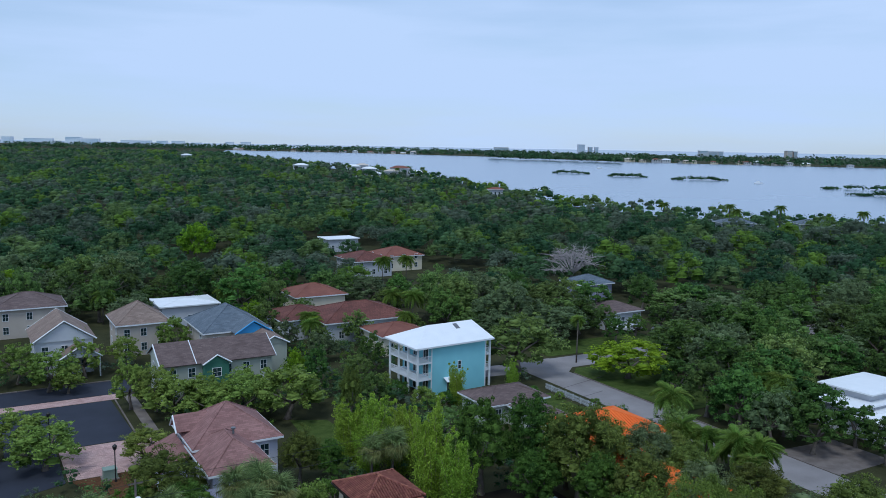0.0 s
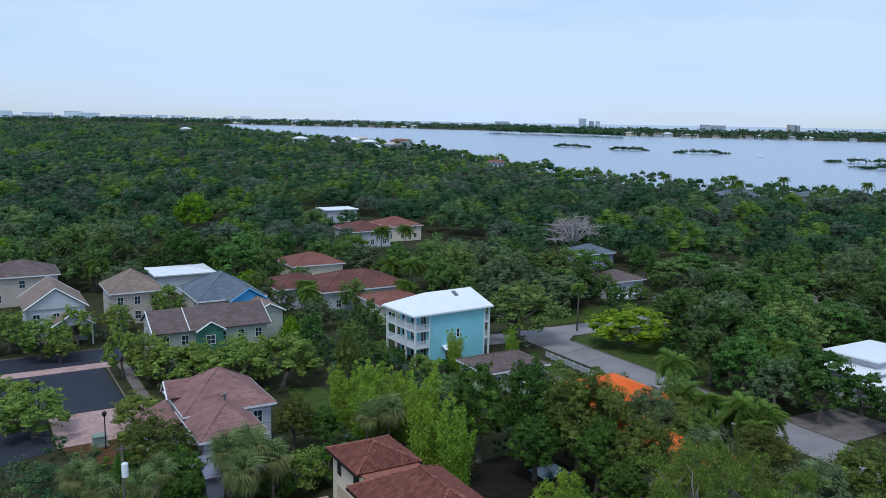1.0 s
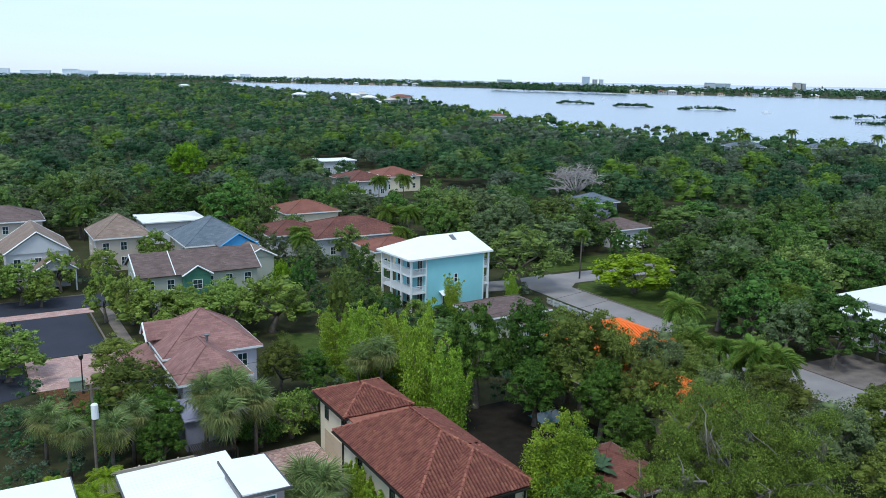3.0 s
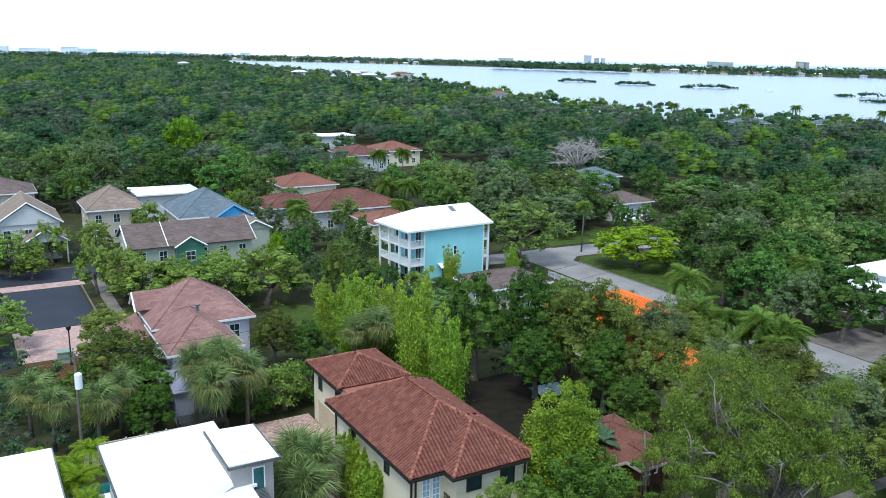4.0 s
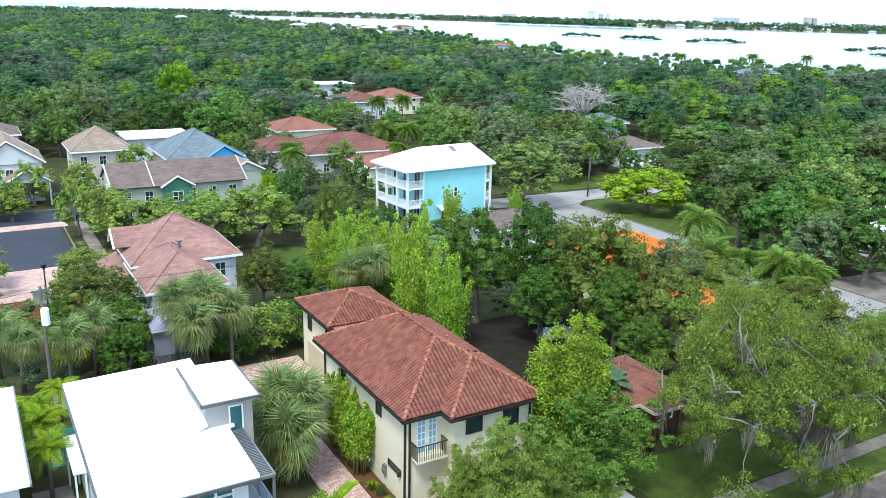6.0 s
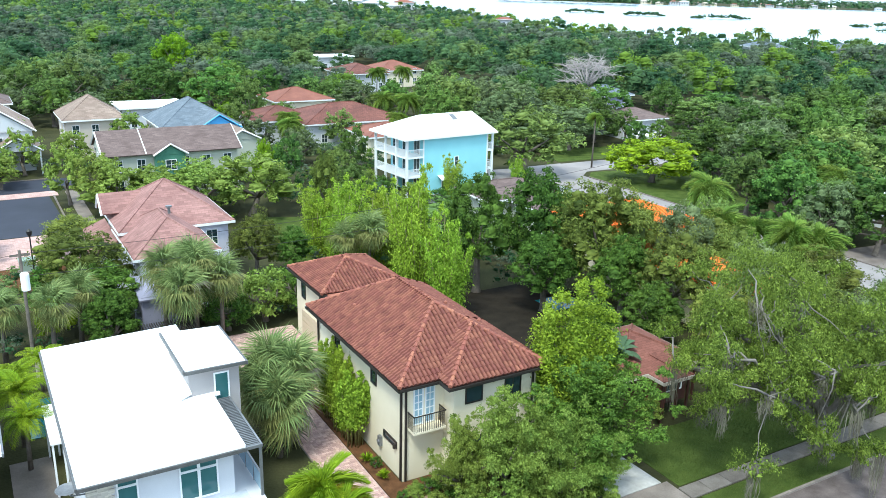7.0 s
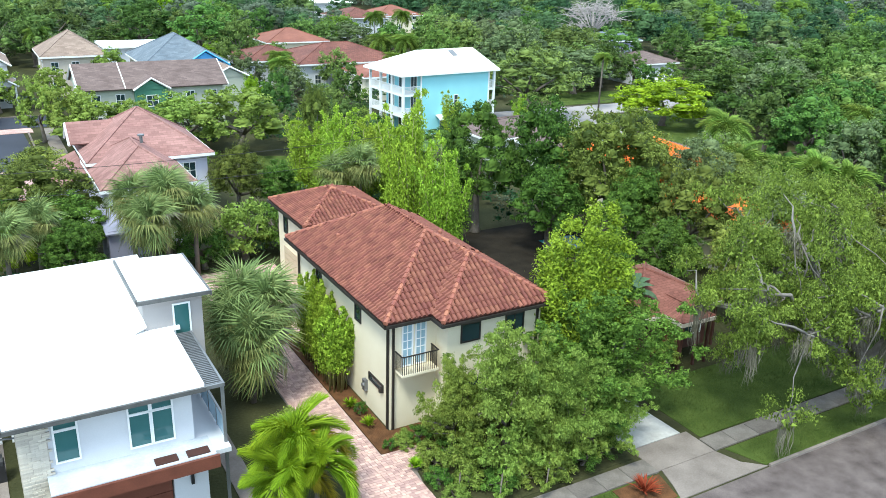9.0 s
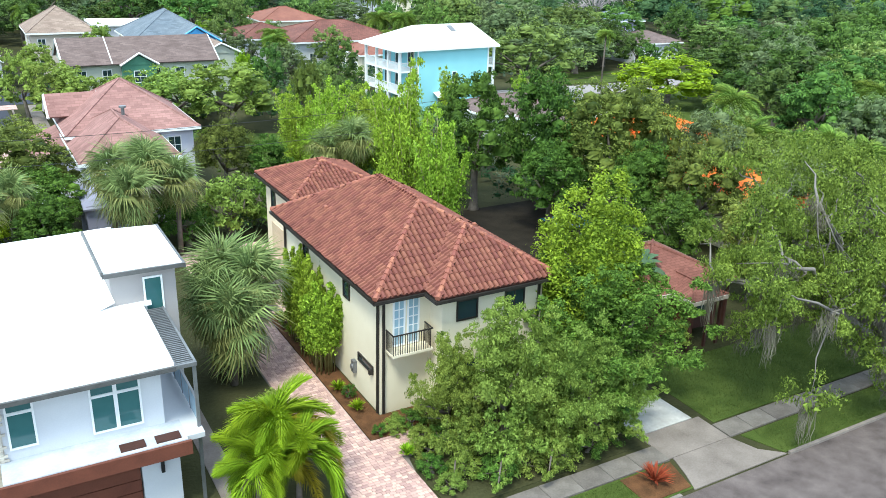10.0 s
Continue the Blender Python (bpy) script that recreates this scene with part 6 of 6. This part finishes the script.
tuft(8.1, -9.0, "red_leaf", 0.9, 0.8, "spiky rust-red shrub in the mulch bed")
for a, b in ((-0.3, 1.2), (-0.4, 3.2), (-0.35, 9.6), (-0.3, 11.6), (0.1, -2.9), (-0.2, 7.6)):
    tuft(a, b, "bright", 0.5, 0.6, "low spiky green border plant")


# ---- the moss-hung oak by the street ----
def wander(rs, p, q, n, k):
    """A crooked way from p to q in n steps."""
    p, q = Vector(p), Vector(q)
    pts = [p.lerp(q, i / n) + Vector((rs.normal(), rs.normal(), rs.normal() * 0.7)) * (k * math.sin(math.pi * i / n)) for i in range(n)]
    return pts + [q]


def moss_oak(a, b):
    rs = np.random.RandomState(77)
    t = thing("moss_oak", at(a, b), "old live oak with bare grey limbs and hanging moss", "tree")
    g, cs, rad, hang = Geo(), [], [], []
    fork = Vector((-0.6, 0.5, 2.4))
    g.tube([(0, 0, -0.1), (-0.1, 0.1, 0.5), tuple(fork)], [0.55, 0.42, 0.36], 10)
    ends = ((-9.0, 0.5, 8.2), (-7.5, 3.2, 9.6), (-8.2, -1.6, 6.6), (-5.0, 5.0, 9.2), (-4.6, -2.6, 7.6), (-2.4, 2.0, 10.6), (-6.2, 1.4, 10.2), (0.6, 4.6, 9.0), (1.6, -1.6, 9.2), (4.2, 1.0, 8.2), (3.4, 4.2, 8.6), (-9.6, 3.4, 6.6), (-3.4, -3.4, 5.4), (-0.6, -3.2, 7.4))
    for e in ends:
        end = Vector(e)
        mid = fork.lerp(end, 0.5) + Vector((rs.normal() * 0.5, rs.normal() * 0.5, 0.7))
        g.tube(wander(rs, fork, mid, 4, 0.22)[:-1] + wander(rs, mid, end, 5, 0.26), [0.26, 0.23, 0.2, 0.18, 0.15, 0.13, 0.11, 0.09, 0.06, 0.03], 6)
        for j in range(5):
            q = mid.lerp(end, 0.1 + 0.22 * j)
            tip = q + Vector((rs.normal() * 1.2, rs.normal() * 1.2, 0.3 + rs.random() * 1.1))
            g.tube(wander(rs, q, tip, 4, 0.16), [0.07, 0.055, 0.04, 0.025, 0.01], 5)
            cs.append(tuple(tip))
            rad.append(0.8 + 0.6 * rs.random())
            hang.append(q)
            if rs.random() < 0.75:
                low = q + Vector((rs.normal() * 1.1, rs.normal() * 1.1, -0.9 - 3.4 * rs.random() ** 1.3))
                g.tube(wander(rs, q, low, 4, 0.16), [0.05, 0.04, 0.03, 0.02, 0.008], 4)
                cs.append(tuple(low))
                rad.append(0.6 + 0.5 * rs.random())
        hang += [mid, end]
    part("trunk", g, M["pale_bark"], t, smooth=True)
    part("crown", crown_mesh(rs, cs, rad, 128, 0.064, "moss_oak", 1.0, 0, -0.7, 7, 0.45, 0.18, 120), None, t)
    ms = Geo()
    low = sorted(cs, key=lambda c: c[2])[:30] + [tuple(p) for p in hang[::3]]
    for p in low:
        L = 0.7 + 1.9 * rs.random() ** 1.4
        for k in range(46):
            q = Vector(p) + Vector((rs.normal() * 0.17, rs.normal() * 0.17, -0.15 + rs.normal() * 0.15))
            n = min(L * (0.35 + 0.75 * rs.random()), q.z - 0.4)
            w = 0.008 + 0.012 * rs.random()
            pts = [q + Vector((rs.normal() * 0.022 * i, rs.normal() * 0.022 * i, -n * i / 4)) for i in range(5)]
            ms.tube(pts, [w * 0.7, w, w, w * 0.7, 0.003], 3)
    part("hanging_moss", ms, M["moss"], t, "grey hanging moss")


moss_oak(23.6, -8.6)


def dead_tree(a, b, h, r):
    rs = np.random.RandomState(5)
    t = thing("bare_tree", at(a, b), "bare pale grey tree without leaves", "tree")
    g = Geo()
    g.tube([(0, 0, -0.1), (0.1, 0, h * 0.35)], [0.4, 0.3], 7)
    for i in range(20):
        w = i * 2.4
        k = 0.35 + 0.65 * rs.random()
        e = Vector((math.cos(w) * r * k, math.sin(w) * r * k, h * (0.98 - 0.5 * k * k + 0.06 * rs.normal())))
        s = Vector((0.1, 0, h * 0.35))
        m = s.lerp(e, 0.55) + Vector((rs.normal() * 0.4, rs.normal() * 0.4, 0.9))
        g.tube([s, m, e], [0.18, 0.12, 0.04], 5)
        for q in range(34):
            p = m.lerp(e, rs.random() * 1.1)
            d = Vector((rs.normal() * 1.5, rs.normal() * 1.5, rs.normal() * 0.7 + 0.25))
            g.tube([p, p + d * 0.5 + Vector((0, 0, 0.12)), p + d], [0.05, 0.035, 0.012], 3)
    part("trunk", g, M["dead_wood"], t)


dead_tree(107.9, 118.0, 12.0, 7.4)


# ---- the wooded quarter ----
KEEP = [
    (25, 45, 178, 214),  # a0, a1, b0, b1: built or open ground in the street grid
    (-29, 31, -30, 33), (-29, -5, 33, 88), (-11, 4, 27, 48), (-6, 15, 58, 82), (4, 20, 74, 103), (-7, 8, 92, 114), (-20, -7, 84, 105), (-38, -23, 86, 105), (7, 16, 36, 57),
    (27, 45, 44, 67), (21, 28, 45, 66), (29, 46, 29, 52), (28, 47, -4, 33), (44, 61, -10, 68), (58, 80, 56, 72), (59, 84, 4, 26), (60, 68, 34, 60),
    (22, 50, 70, 109), (33, 46, 108, 128), (4, 19, 108, 131), (-24, -9, 112, 134), (62, 94, 130, 172), (86, 103, 74, 89), (76, 94, 190, 222), (97, 112, 92, 116), (-2, 20, 44, 66), (36, 48, 66, 92)]
LOT_INV = LOT.inverted()


def free(x, y, m=0.0):
    p = LOT_INV @ Vector((x, y, 0))
    return not any(a0 - m < p.x < a1 + m and b0 - m < p.y < b1 + m for a0, a1, b0, b1 in KEEP)


LOW = [(44, 94, 112, 164), (78, 104, 64, 76), (60, 94, 174, 212)]


def free_low(x, y):
    """False where only low growth stands before a house."""
    p = LOT_INV @ Vector((x, y, 0))
    return not any(a0 < p.x < a1 and b0 < p.y < b1 for a0, a1, b0, b1 in LOW)


SHORE = [(-430, 1620), (-250, 1290), (-20, 850), (40, 640), (77, 500), (131, 405), (190, 362), (330, 300), (700, 150)]


def on_land(x, y):
    """Whether a place lies on the near side of the bay."""
    for (x0, y0), (x1, y1) in zip(SHORE, SHORE[1:]):
        if x0 <= x < x1:
            return y < y0 + (y1 - y0) * (x - x0) / (x1 - x0) - 4
    return x < SHORE[0][0]


fr = random.Random(21)
y = 66.0
singles, behind = 0, []
while y < 340:
    step = 8.8 if y < 190 else 11.0
    half = y * 0.60 + 22
    x = -half
    while x < half:
        px, py = x + fr.uniform(-2.8, 2.8), y + fr.uniform(-2.8, 2.8)
        x += step
        u, wide, tall = fr.random(), 4.6 + 3.8 * fr.random() ** 1.3, fr.random()
        if not free(px, py, wide * 0.5 - 0.8) or not on_land(px, py):
            continue
        k = 6 if u < 0.06 else 4 if u < 0.19 else 5 if u < 0.32 else 7 if u < 0.46 else 8 if u < 0.6 else int(u * 40) % 4
        r, h = wide, 6.0 + 7.6 * tall
        if not free_low(px, py):
            r, h = r * 0.85, 8.6
        if singles < 170:
            plant("mid", k, Matrix.Translation((px, py, 0)) @ pose(0, 0, 0, 0, 0, fr.uniform(0, 360)), r / 4.6, h / 8.8)
            singles += 1
        else:
            behind.append((px, py, r, h))
    y += step * 0.92
plant("bright", 0, at(35.0, 206.0), 7.4 / 4.6, 15.5 / 7.6)


# Leaf sets with aerial haze in their colour; the undergrowth takes them too.
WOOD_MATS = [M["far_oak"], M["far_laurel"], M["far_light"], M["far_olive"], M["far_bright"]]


def woods(name, spots, seed, leaf, label, count=6, lob=4, core=0.66, mix=(0.28, 0.22, 0.16, 0.23, 0.11), droop=0.0):
    """Many domed crowns joined into one mesh; spots: x, y, radius, height. leaf: its size in radii of a crown."""
    rs = np.random.RandomState(seed)
    vs, fs, ix, o = [], [], [], 0
    for x, y, r, h in spots:
        cs, rad = [], []
        flat = min(1.0, h * 0.5 / r)
        for i in range(lob):
            z = 1.0 - 1.15 * (i + 0.3) / lob
            w, a, k = math.sqrt(max(0.0, 1 - z * z)), i * 2.4 + rs.random(), 0.5 + 0.3 * rs.random()
            q = r * (0.22 + 0.2 * rs.random()) * (1.0 if lob > 8 else 1.3)
            cs.append((x + math.cos(a) * w * r * k, y + math.sin(a) * w * r * k, max(q * flat * 0.5, h * (0.42 + 0.40 * z * (0.7 + 0.3 * rs.random())))))
            rad.append(q * (0.55 + 0.45 * flat))
        v, f = leaves(rs, cs, rad, count, leaf * r, droop, -0.3, 0.35, True, 0.35, 0.12)
        cv, cf = cores(cs, rad, core)
        mi = rs.choice(5, p=mix)
        for vv, ff in ((v, f), (cv, cf)):
            vs.append(vv)
            fs.append(ff + o)
            ix.append(np.full(len(ff), mi))
            o += len(vv)
    ob = new(name, np_mesh(name, np.concatenate(vs), np.concatenate(fs), WOOD_MATS, np.concatenate(ix)))
    return tagged(ob, label, "woods", kind="stuff")


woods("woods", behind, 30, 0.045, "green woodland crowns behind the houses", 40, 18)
FOOT = [  # a0, a1, b0, b1: houses, drives, lanes and lawns
    (13.5, 25.5, 10.5, 22.5),
    (-0.9, 13.3, -3.7, 13.3), (2, 9, 13, 24), (-16, -6.2, -4, 13.3), (-29, -17.8, 3, 17.5), (-3.4, 3.2, -11, 24.4), (12.8, 20.5, -2.4, 9), (-11.5, 3, 29, 47.5), (-25, -5.5, 46.5, 87),
    (-4.8, 14, 69, 81), (27.5, 44.5, 52.5, 67), (31, 43, 33, 49.5), (30, 46, 3.5, 32), (43, 50.5, 39, 51), (51.5, 60.5, -18, 69), (59, 84, 57, 77), (58, 84, 6, 25), (7.5, 15.5, 36, 57), (-20, 40, -20, -6.0), (9, 30, -8, -1), (40, 54, 59, 69), (21, 30, 12, 18), (-17, -12, 13, 20.5), (-17, -8, 21.6, 23.6), (-9, -4.5, 20, 24), (60, 68, 34, 60), (-15.5, -12.5, 44.5, 48)]
under = []
for i in range(1150):
    a, b = fr.uniform(-34, 62), fr.uniform(10, 92)
    r = fr.uniform(0.9, 2.3)
    if any(a0 - r * 0.8 < a < a1 + r * 0.8 and b0 - r * 0.8 < b < b1 + r * 0.8 for a0, a1, b0, b1 in FOOT):
        continue
    p = LOT @ Vector((a, b, 0))
    under.append((p.x, p.y, r, fr.uniform(1.1, 3.4)))
woods("undergrowth", under, 29, 0.07, "thick green undergrowth filling the gardens", 32, 5, 0.45, mix=(0.3, 0.2, 0.24, 0.16, 0.1))


def grass(a0, a1, b0, b1, n, seed):
    rs = np.random.RandomState(seed)
    p = np.stack([a0 + (a1 - a0) * rs.random(n), b0 + (b1 - b0) * rs.random(n), np.full(n, 0.03)], 1)
    w = rs.random(n) * 6.28
    d = np.stack([np.cos(w), np.sin(w), np.zeros(n)], 1)
    s = np.stack([-np.sin(w), np.cos(w), np.zeros(n)], 1) * 0.014
    hgt = (0.03 + 0.06 * rs.random(n))[:, None]
    tip = p + d * hgt * 0.7 + np.array([0, 0, 1]) * hgt
    v = np.stack([p - s, p + s, tip + s * 0.3, tip - s * 0.3], 1).reshape(-1, 3)
    ob = new("grass", np_mesh("grass", v, np.arange(4 * n).reshape(-1, 4), [M["grass"]]))
    ob.matrix_world = LOT
    tagged(ob, "short uneven grass blades on the verge", "grass", kind="stuff")


grass(13.7, 26, -6.8, -1.8, 12000, 1)
grass(14.6, 30, -9.9, -8.2, 7000, 2)
grass(3.5, 6.9, -9.9, -8.3, 2500, 3)
spots, y = [], 340.0
while y < 1750:
    step = 10.4 + (y - 340) * 0.018
    half = min(y * 0.60 + 30, 1150)
    x = -half
    while x < min(half, 420):
        px, py = x + fr.uniform(-0.4, 0.4) * step, y + fr.uniform(-0.4, 0.4) * step
        x += step
        if on_land(px, py):
            spots.append((px, py, step * fr.uniform(0.48, 0.8), fr.uniform(5.5, 12.0)))
    y += step * 1.15
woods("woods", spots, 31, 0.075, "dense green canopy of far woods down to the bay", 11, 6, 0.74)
spots = []
for i in range(2600):
    x = fr.uniform(-1900, 2300)
    back = 2400 - (x + 596) * 0.6 if x > -596 else 2400 + fr.uniform(-500, 0)
    front = np.interp(x, [-2000, -596, -105, 138, 416, 732, 1500, 2600], [1750, 2400, 2227, 2058, 1711, 1590, 1300, 1050])
    spots.append((x, front + 3 + 1000 * fr.random() ** 1.9, fr.uniform(8, 18), fr.uniform(6, 16)))
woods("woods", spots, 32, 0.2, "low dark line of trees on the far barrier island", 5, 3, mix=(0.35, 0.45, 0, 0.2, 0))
spots = []
for i in range(170):
    q = fr.random()
    spots.append((118 + 240 * q + fr.uniform(-6, 6), 1752 - 190 * q + fr.uniform(0, 130), fr.uniform(8, 15), fr.uniform(11, 19)))
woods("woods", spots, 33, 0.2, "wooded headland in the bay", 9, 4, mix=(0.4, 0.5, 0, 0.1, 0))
for x0, y0, x1, y1, n in ((146, 1029, 186, 1012, 34), (196, 952, 240, 940, 36), (257, 891, 308, 884, 44), (325, 648, 440, 600, 110), (350, 742, 440, 735, 60)):
    spots = []
    for i in range(n):
        q = fr.random()
        spots.append((x0 + (x1 - x0) * q, y0 + (y1 - y0) * q + fr.uniform(-5, 9), fr.uniform(3, 5.5), fr.uniform(2.5, 5.5) * (1.0 if 0.15 < q < 0.85 else 0.5)))
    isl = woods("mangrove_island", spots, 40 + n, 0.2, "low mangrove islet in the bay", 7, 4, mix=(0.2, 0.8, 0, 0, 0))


# ---- far shore buildings ----
def block(x, y, w, d, h, mat, label, floors):
    t = thing("apartment_block", pose(x, y, 0), label, "building", "far shore buildings")
    part("wall", Geo().box(-w / 2, w / 2, -d / 2, d / 2, 0, h), M[mat], t)
    part("roof", Geo().box(-w / 2 - 0.6, w / 2 + 0.6, -d / 2 - 0.6, d / 2 + 0.6, h, h + 1.2), M["white_paint"], t)
    for i in range(floors):
        z = h * (i + 0.35) / floors
        part("window_band", Geo().box(-w / 2 + 1, w / 2 - 1, -d / 2 - 0.3, -d / 2 - 0.1, z, z + h / floors * 0.4), M["pale_glass"], t)


def on_ray(px, dist):
    """Sideways place of a far building by its bearing from the street."""
    return (px - 769) / 1481.0 * dist


for px, dist, w, h, mat, fl in ((1026, 3000, 24, 44, "white_stucco", 9), (1042, 3020, 14, 32, "grey_stucco", 7), (1053, 3030, 12, 32, "white_stucco", 7), (1242, 2300, 22, 30, "white_stucco", 7), (1258, 2320, 26, 28, "white_stucco", 7), (1272, 2330, 14, 28, "white_stucco", 7), (1394, 2200, 14, 36, "beige", 8), (1404, 2205, 10, 34, "grey_stucco", 8),
                            (136, 3300, 60, 42, "grey_stucco", 6), (75, 3300, 110, 30, "white_stucco", 5), (20, 3300, 40, 38, "white_stucco", 6), (165, 3300, 70, 34, "grey_stucco", 5), (245, 3400, 120, 26, "beige", 4), (318, 3400, 50, 26, "grey_stucco", 4), (290, 3400, 40, 26, "white_stucco", 4), (408, 3300, 30, 26, "grey_stucco", 4), (436, 3300, 36, 28, "grey_stucco", 4), (885, 2900, 50, 24, "white_stucco", 4), (350, 3300, 40, 20, "white_stucco", 3)):
    block(on_ray(px, dist), dist, w, 20, h * (0.62 if px < 500 else 0.72), "white_paint" if px < 500 else mat, "pale apartment block on the far barrier island", fl)


def villa_far(x, y, w, h, wall_mat, roof_mat, label):
    t = thing("waterfront_house", pose(x, y, 0), label, "house", "waterfront houses")
    part("wall", Geo().box(-w / 2, w / 2, -w * 0.3, w * 0.3, 0, h), M[wall_mat], t)
    hip_roof(t, -w / 2 - 0.8, w / 2 + 0.8, -w * 0.3 - 0.8, w * 0.3 + 0.8, h, 0.35, roof_mat)
    for i in range(3):
        part("window", Geo().box(-w * 0.36 + i * w * 0.28, -w * 0.36 + i * w * 0.28 + w * 0.1, -w * 0.3 - 0.15, -w * 0.3 - 0.02, h * 0.5, h * 0.8), M["glass"], t)


vr = random.Random(6)
for px in (418, 430, 448, 486, 518, 540, 560, 605, 628, 655, 672, 695, 712, 730, 1112, 1138, 1160, 1178, 1205, 1214, 1228, 1262, 1310, 1322, 1344, 1376, 1402, 1432, 1508):
    shore = np.interp(px, [400, 700, 870, 1130, 1450, 1568], [2400, 2227, 2058, 1711, 1590, 1500])
    villa_far(on_ray(px, shore + 14), shore + vr.uniform(6, 30), vr.uniform(10, 20), vr.uniform(4, 7), vr.choice(("white_stucco", "white_stucco", "beige", "stucco")), vr.choice(("white_roof", "grey_stucco", "tile_pink", "beige")), "pale waterfront house on the far shore")
for px, dist, w, h, roofm in ((530, 900, 15, 9, "white_roof"), (622, 830, 13, 11, "white_roof"), (650, 800, 13, 10, "white_roof"), (638, 840, 12, 12, "beige"), (705, 800, 18, 11, "tile_pink"), (690, 770, 13, 9, "beige"), (735, 780, 13, 8, "white_roof"), (660, 760, 12, 7, "white_roof"), (330, 1300, 14, 9, "white_roof"), (1310, 330, 13, 7, "shingle_slate"), (1455, 330, 14, 7, "shingle_slate"), (875, 520, 9, 8, "tile_pink"), (1350, 335, 7, 6, "white_roof")):
    villa_far(on_ray(px, dist), dist, w, h, "white_stucco", roofm, "pale house among the trees near the bay")
for px, dist in ((1300, 350), (1312, 345), (1392, 345), (1180, 380), (560, 820), (615, 800), (700, 760), (745, 740), (1545, 320), (820, 560), (830, 540)):
    t = thing("palm_tree", pose(on_ray(px, dist), dist, 0), "tall palm standing above the woods by the bay", "palm", "palms")
    h = vr.uniform(9.5, 13)
    part("trunk", Geo().tube([(0, 0, -0.1), (0, 0, h)], [0.2, 0.14], 6), M["bark"], t)
    for i in range(16):
        ob = new("frond", FEATHER[i % 3])
        ob.parent = t
        ob.matrix_local = pose(0, 0, h, 0, 0, i * 137.5) @ pose(0, 0, 0, 0, -60 + i * 5.4, 0)
for px, dist in ((1060, 1240), (1345, 830)):
    t = thing("boat", pose(on_ray(px, dist), dist, 0.3, 0, 0, 15), "small white motor boat on the bay", "boat")
    part("hull", Geo().prism([(-4, -1.2), (3, -1.2), (5.2, 0), (3, 1.2), (-4, 1.2)], 0, 1.2), M["white_paint"], t)
    part("cabin", Geo().box(-1.5, 1.2, -0.8, 0.8, 1.2, 2.6), M["white_paint"], t)


# ---- paver drive, laid last ----
def drive():
    ob = solid("paver_drive", Geo().prism([(-3.1, -10.0), (0.0, -10.0), (-0.15, -4.5), (0.1, -3.1), (1.5, -2.45), (1.5, -1.75), (0.2, -1.35), (-0.78, -1.2), (-0.78, 12.5), (2.75, 12.5), (2.75, 24), (-3.1, 24)], -0.1, 0.035), M["concrete"], LOT, "long driveway of pinkish-red concrete pavers", "driveway")
    w, l = 0.17, 0.26
    big = {k: Geo().box(-l * k / 2 + 0.008, l * k / 2 - 0.008, -w / 2 + 0.008, w / 2 - 0.008, 0.0, 0.045) for k in (1, 0.66)}
    meshes = {k: g.mesh("paver", M["paver"]) for k, g in big.items()}
    rest, n = Geo(), 0
    rp = random.Random(12)
    b, row = -9.9, 0
    while b < 23.9:
        a0, a1 = (-3.05, 2.7) if b > 12.5 else (-3.05, -0.82) if b > -1.3 else (-3.05, 1.4) if b > -2.5 else (-3.05, 0.5) if b > -2.9 else (-3.05, -0.1)
        a, first = a0, row % 2
        while a < a1 - 0.03:
            k = 0.66 if first else rp.choice((1, 1, 0.66))
            first = 0
            cut = min(1.0, (a1 - a) / (l * k))
            m = pose(a + l * k * cut / 2, b, 0.03 + rp.uniform(-0.004, 0.004), 0, 0, rp.uniform(-1.2, 1.2)) @ Matrix.Diagonal((cut, 1, 1, 1))
            if -5.6 < b < 0.4 and n < 300:
                p = new("paver", meshes[k])
                p.parent = ob
                p.matrix_local = m
                n += 1
            else:
                q = len(rest.v)
                rest.v += [tuple(m @ Vector(v)) for v in big[k].v]
                rest.f += [tuple(q + j for j in f) for f in big[k].f]
            a += l * k + 0.004
        b += w + 0.004
        row += 1
    tagged(part("pavers", rest, M["paver_rest"], ob), kind="stuff")


drive()
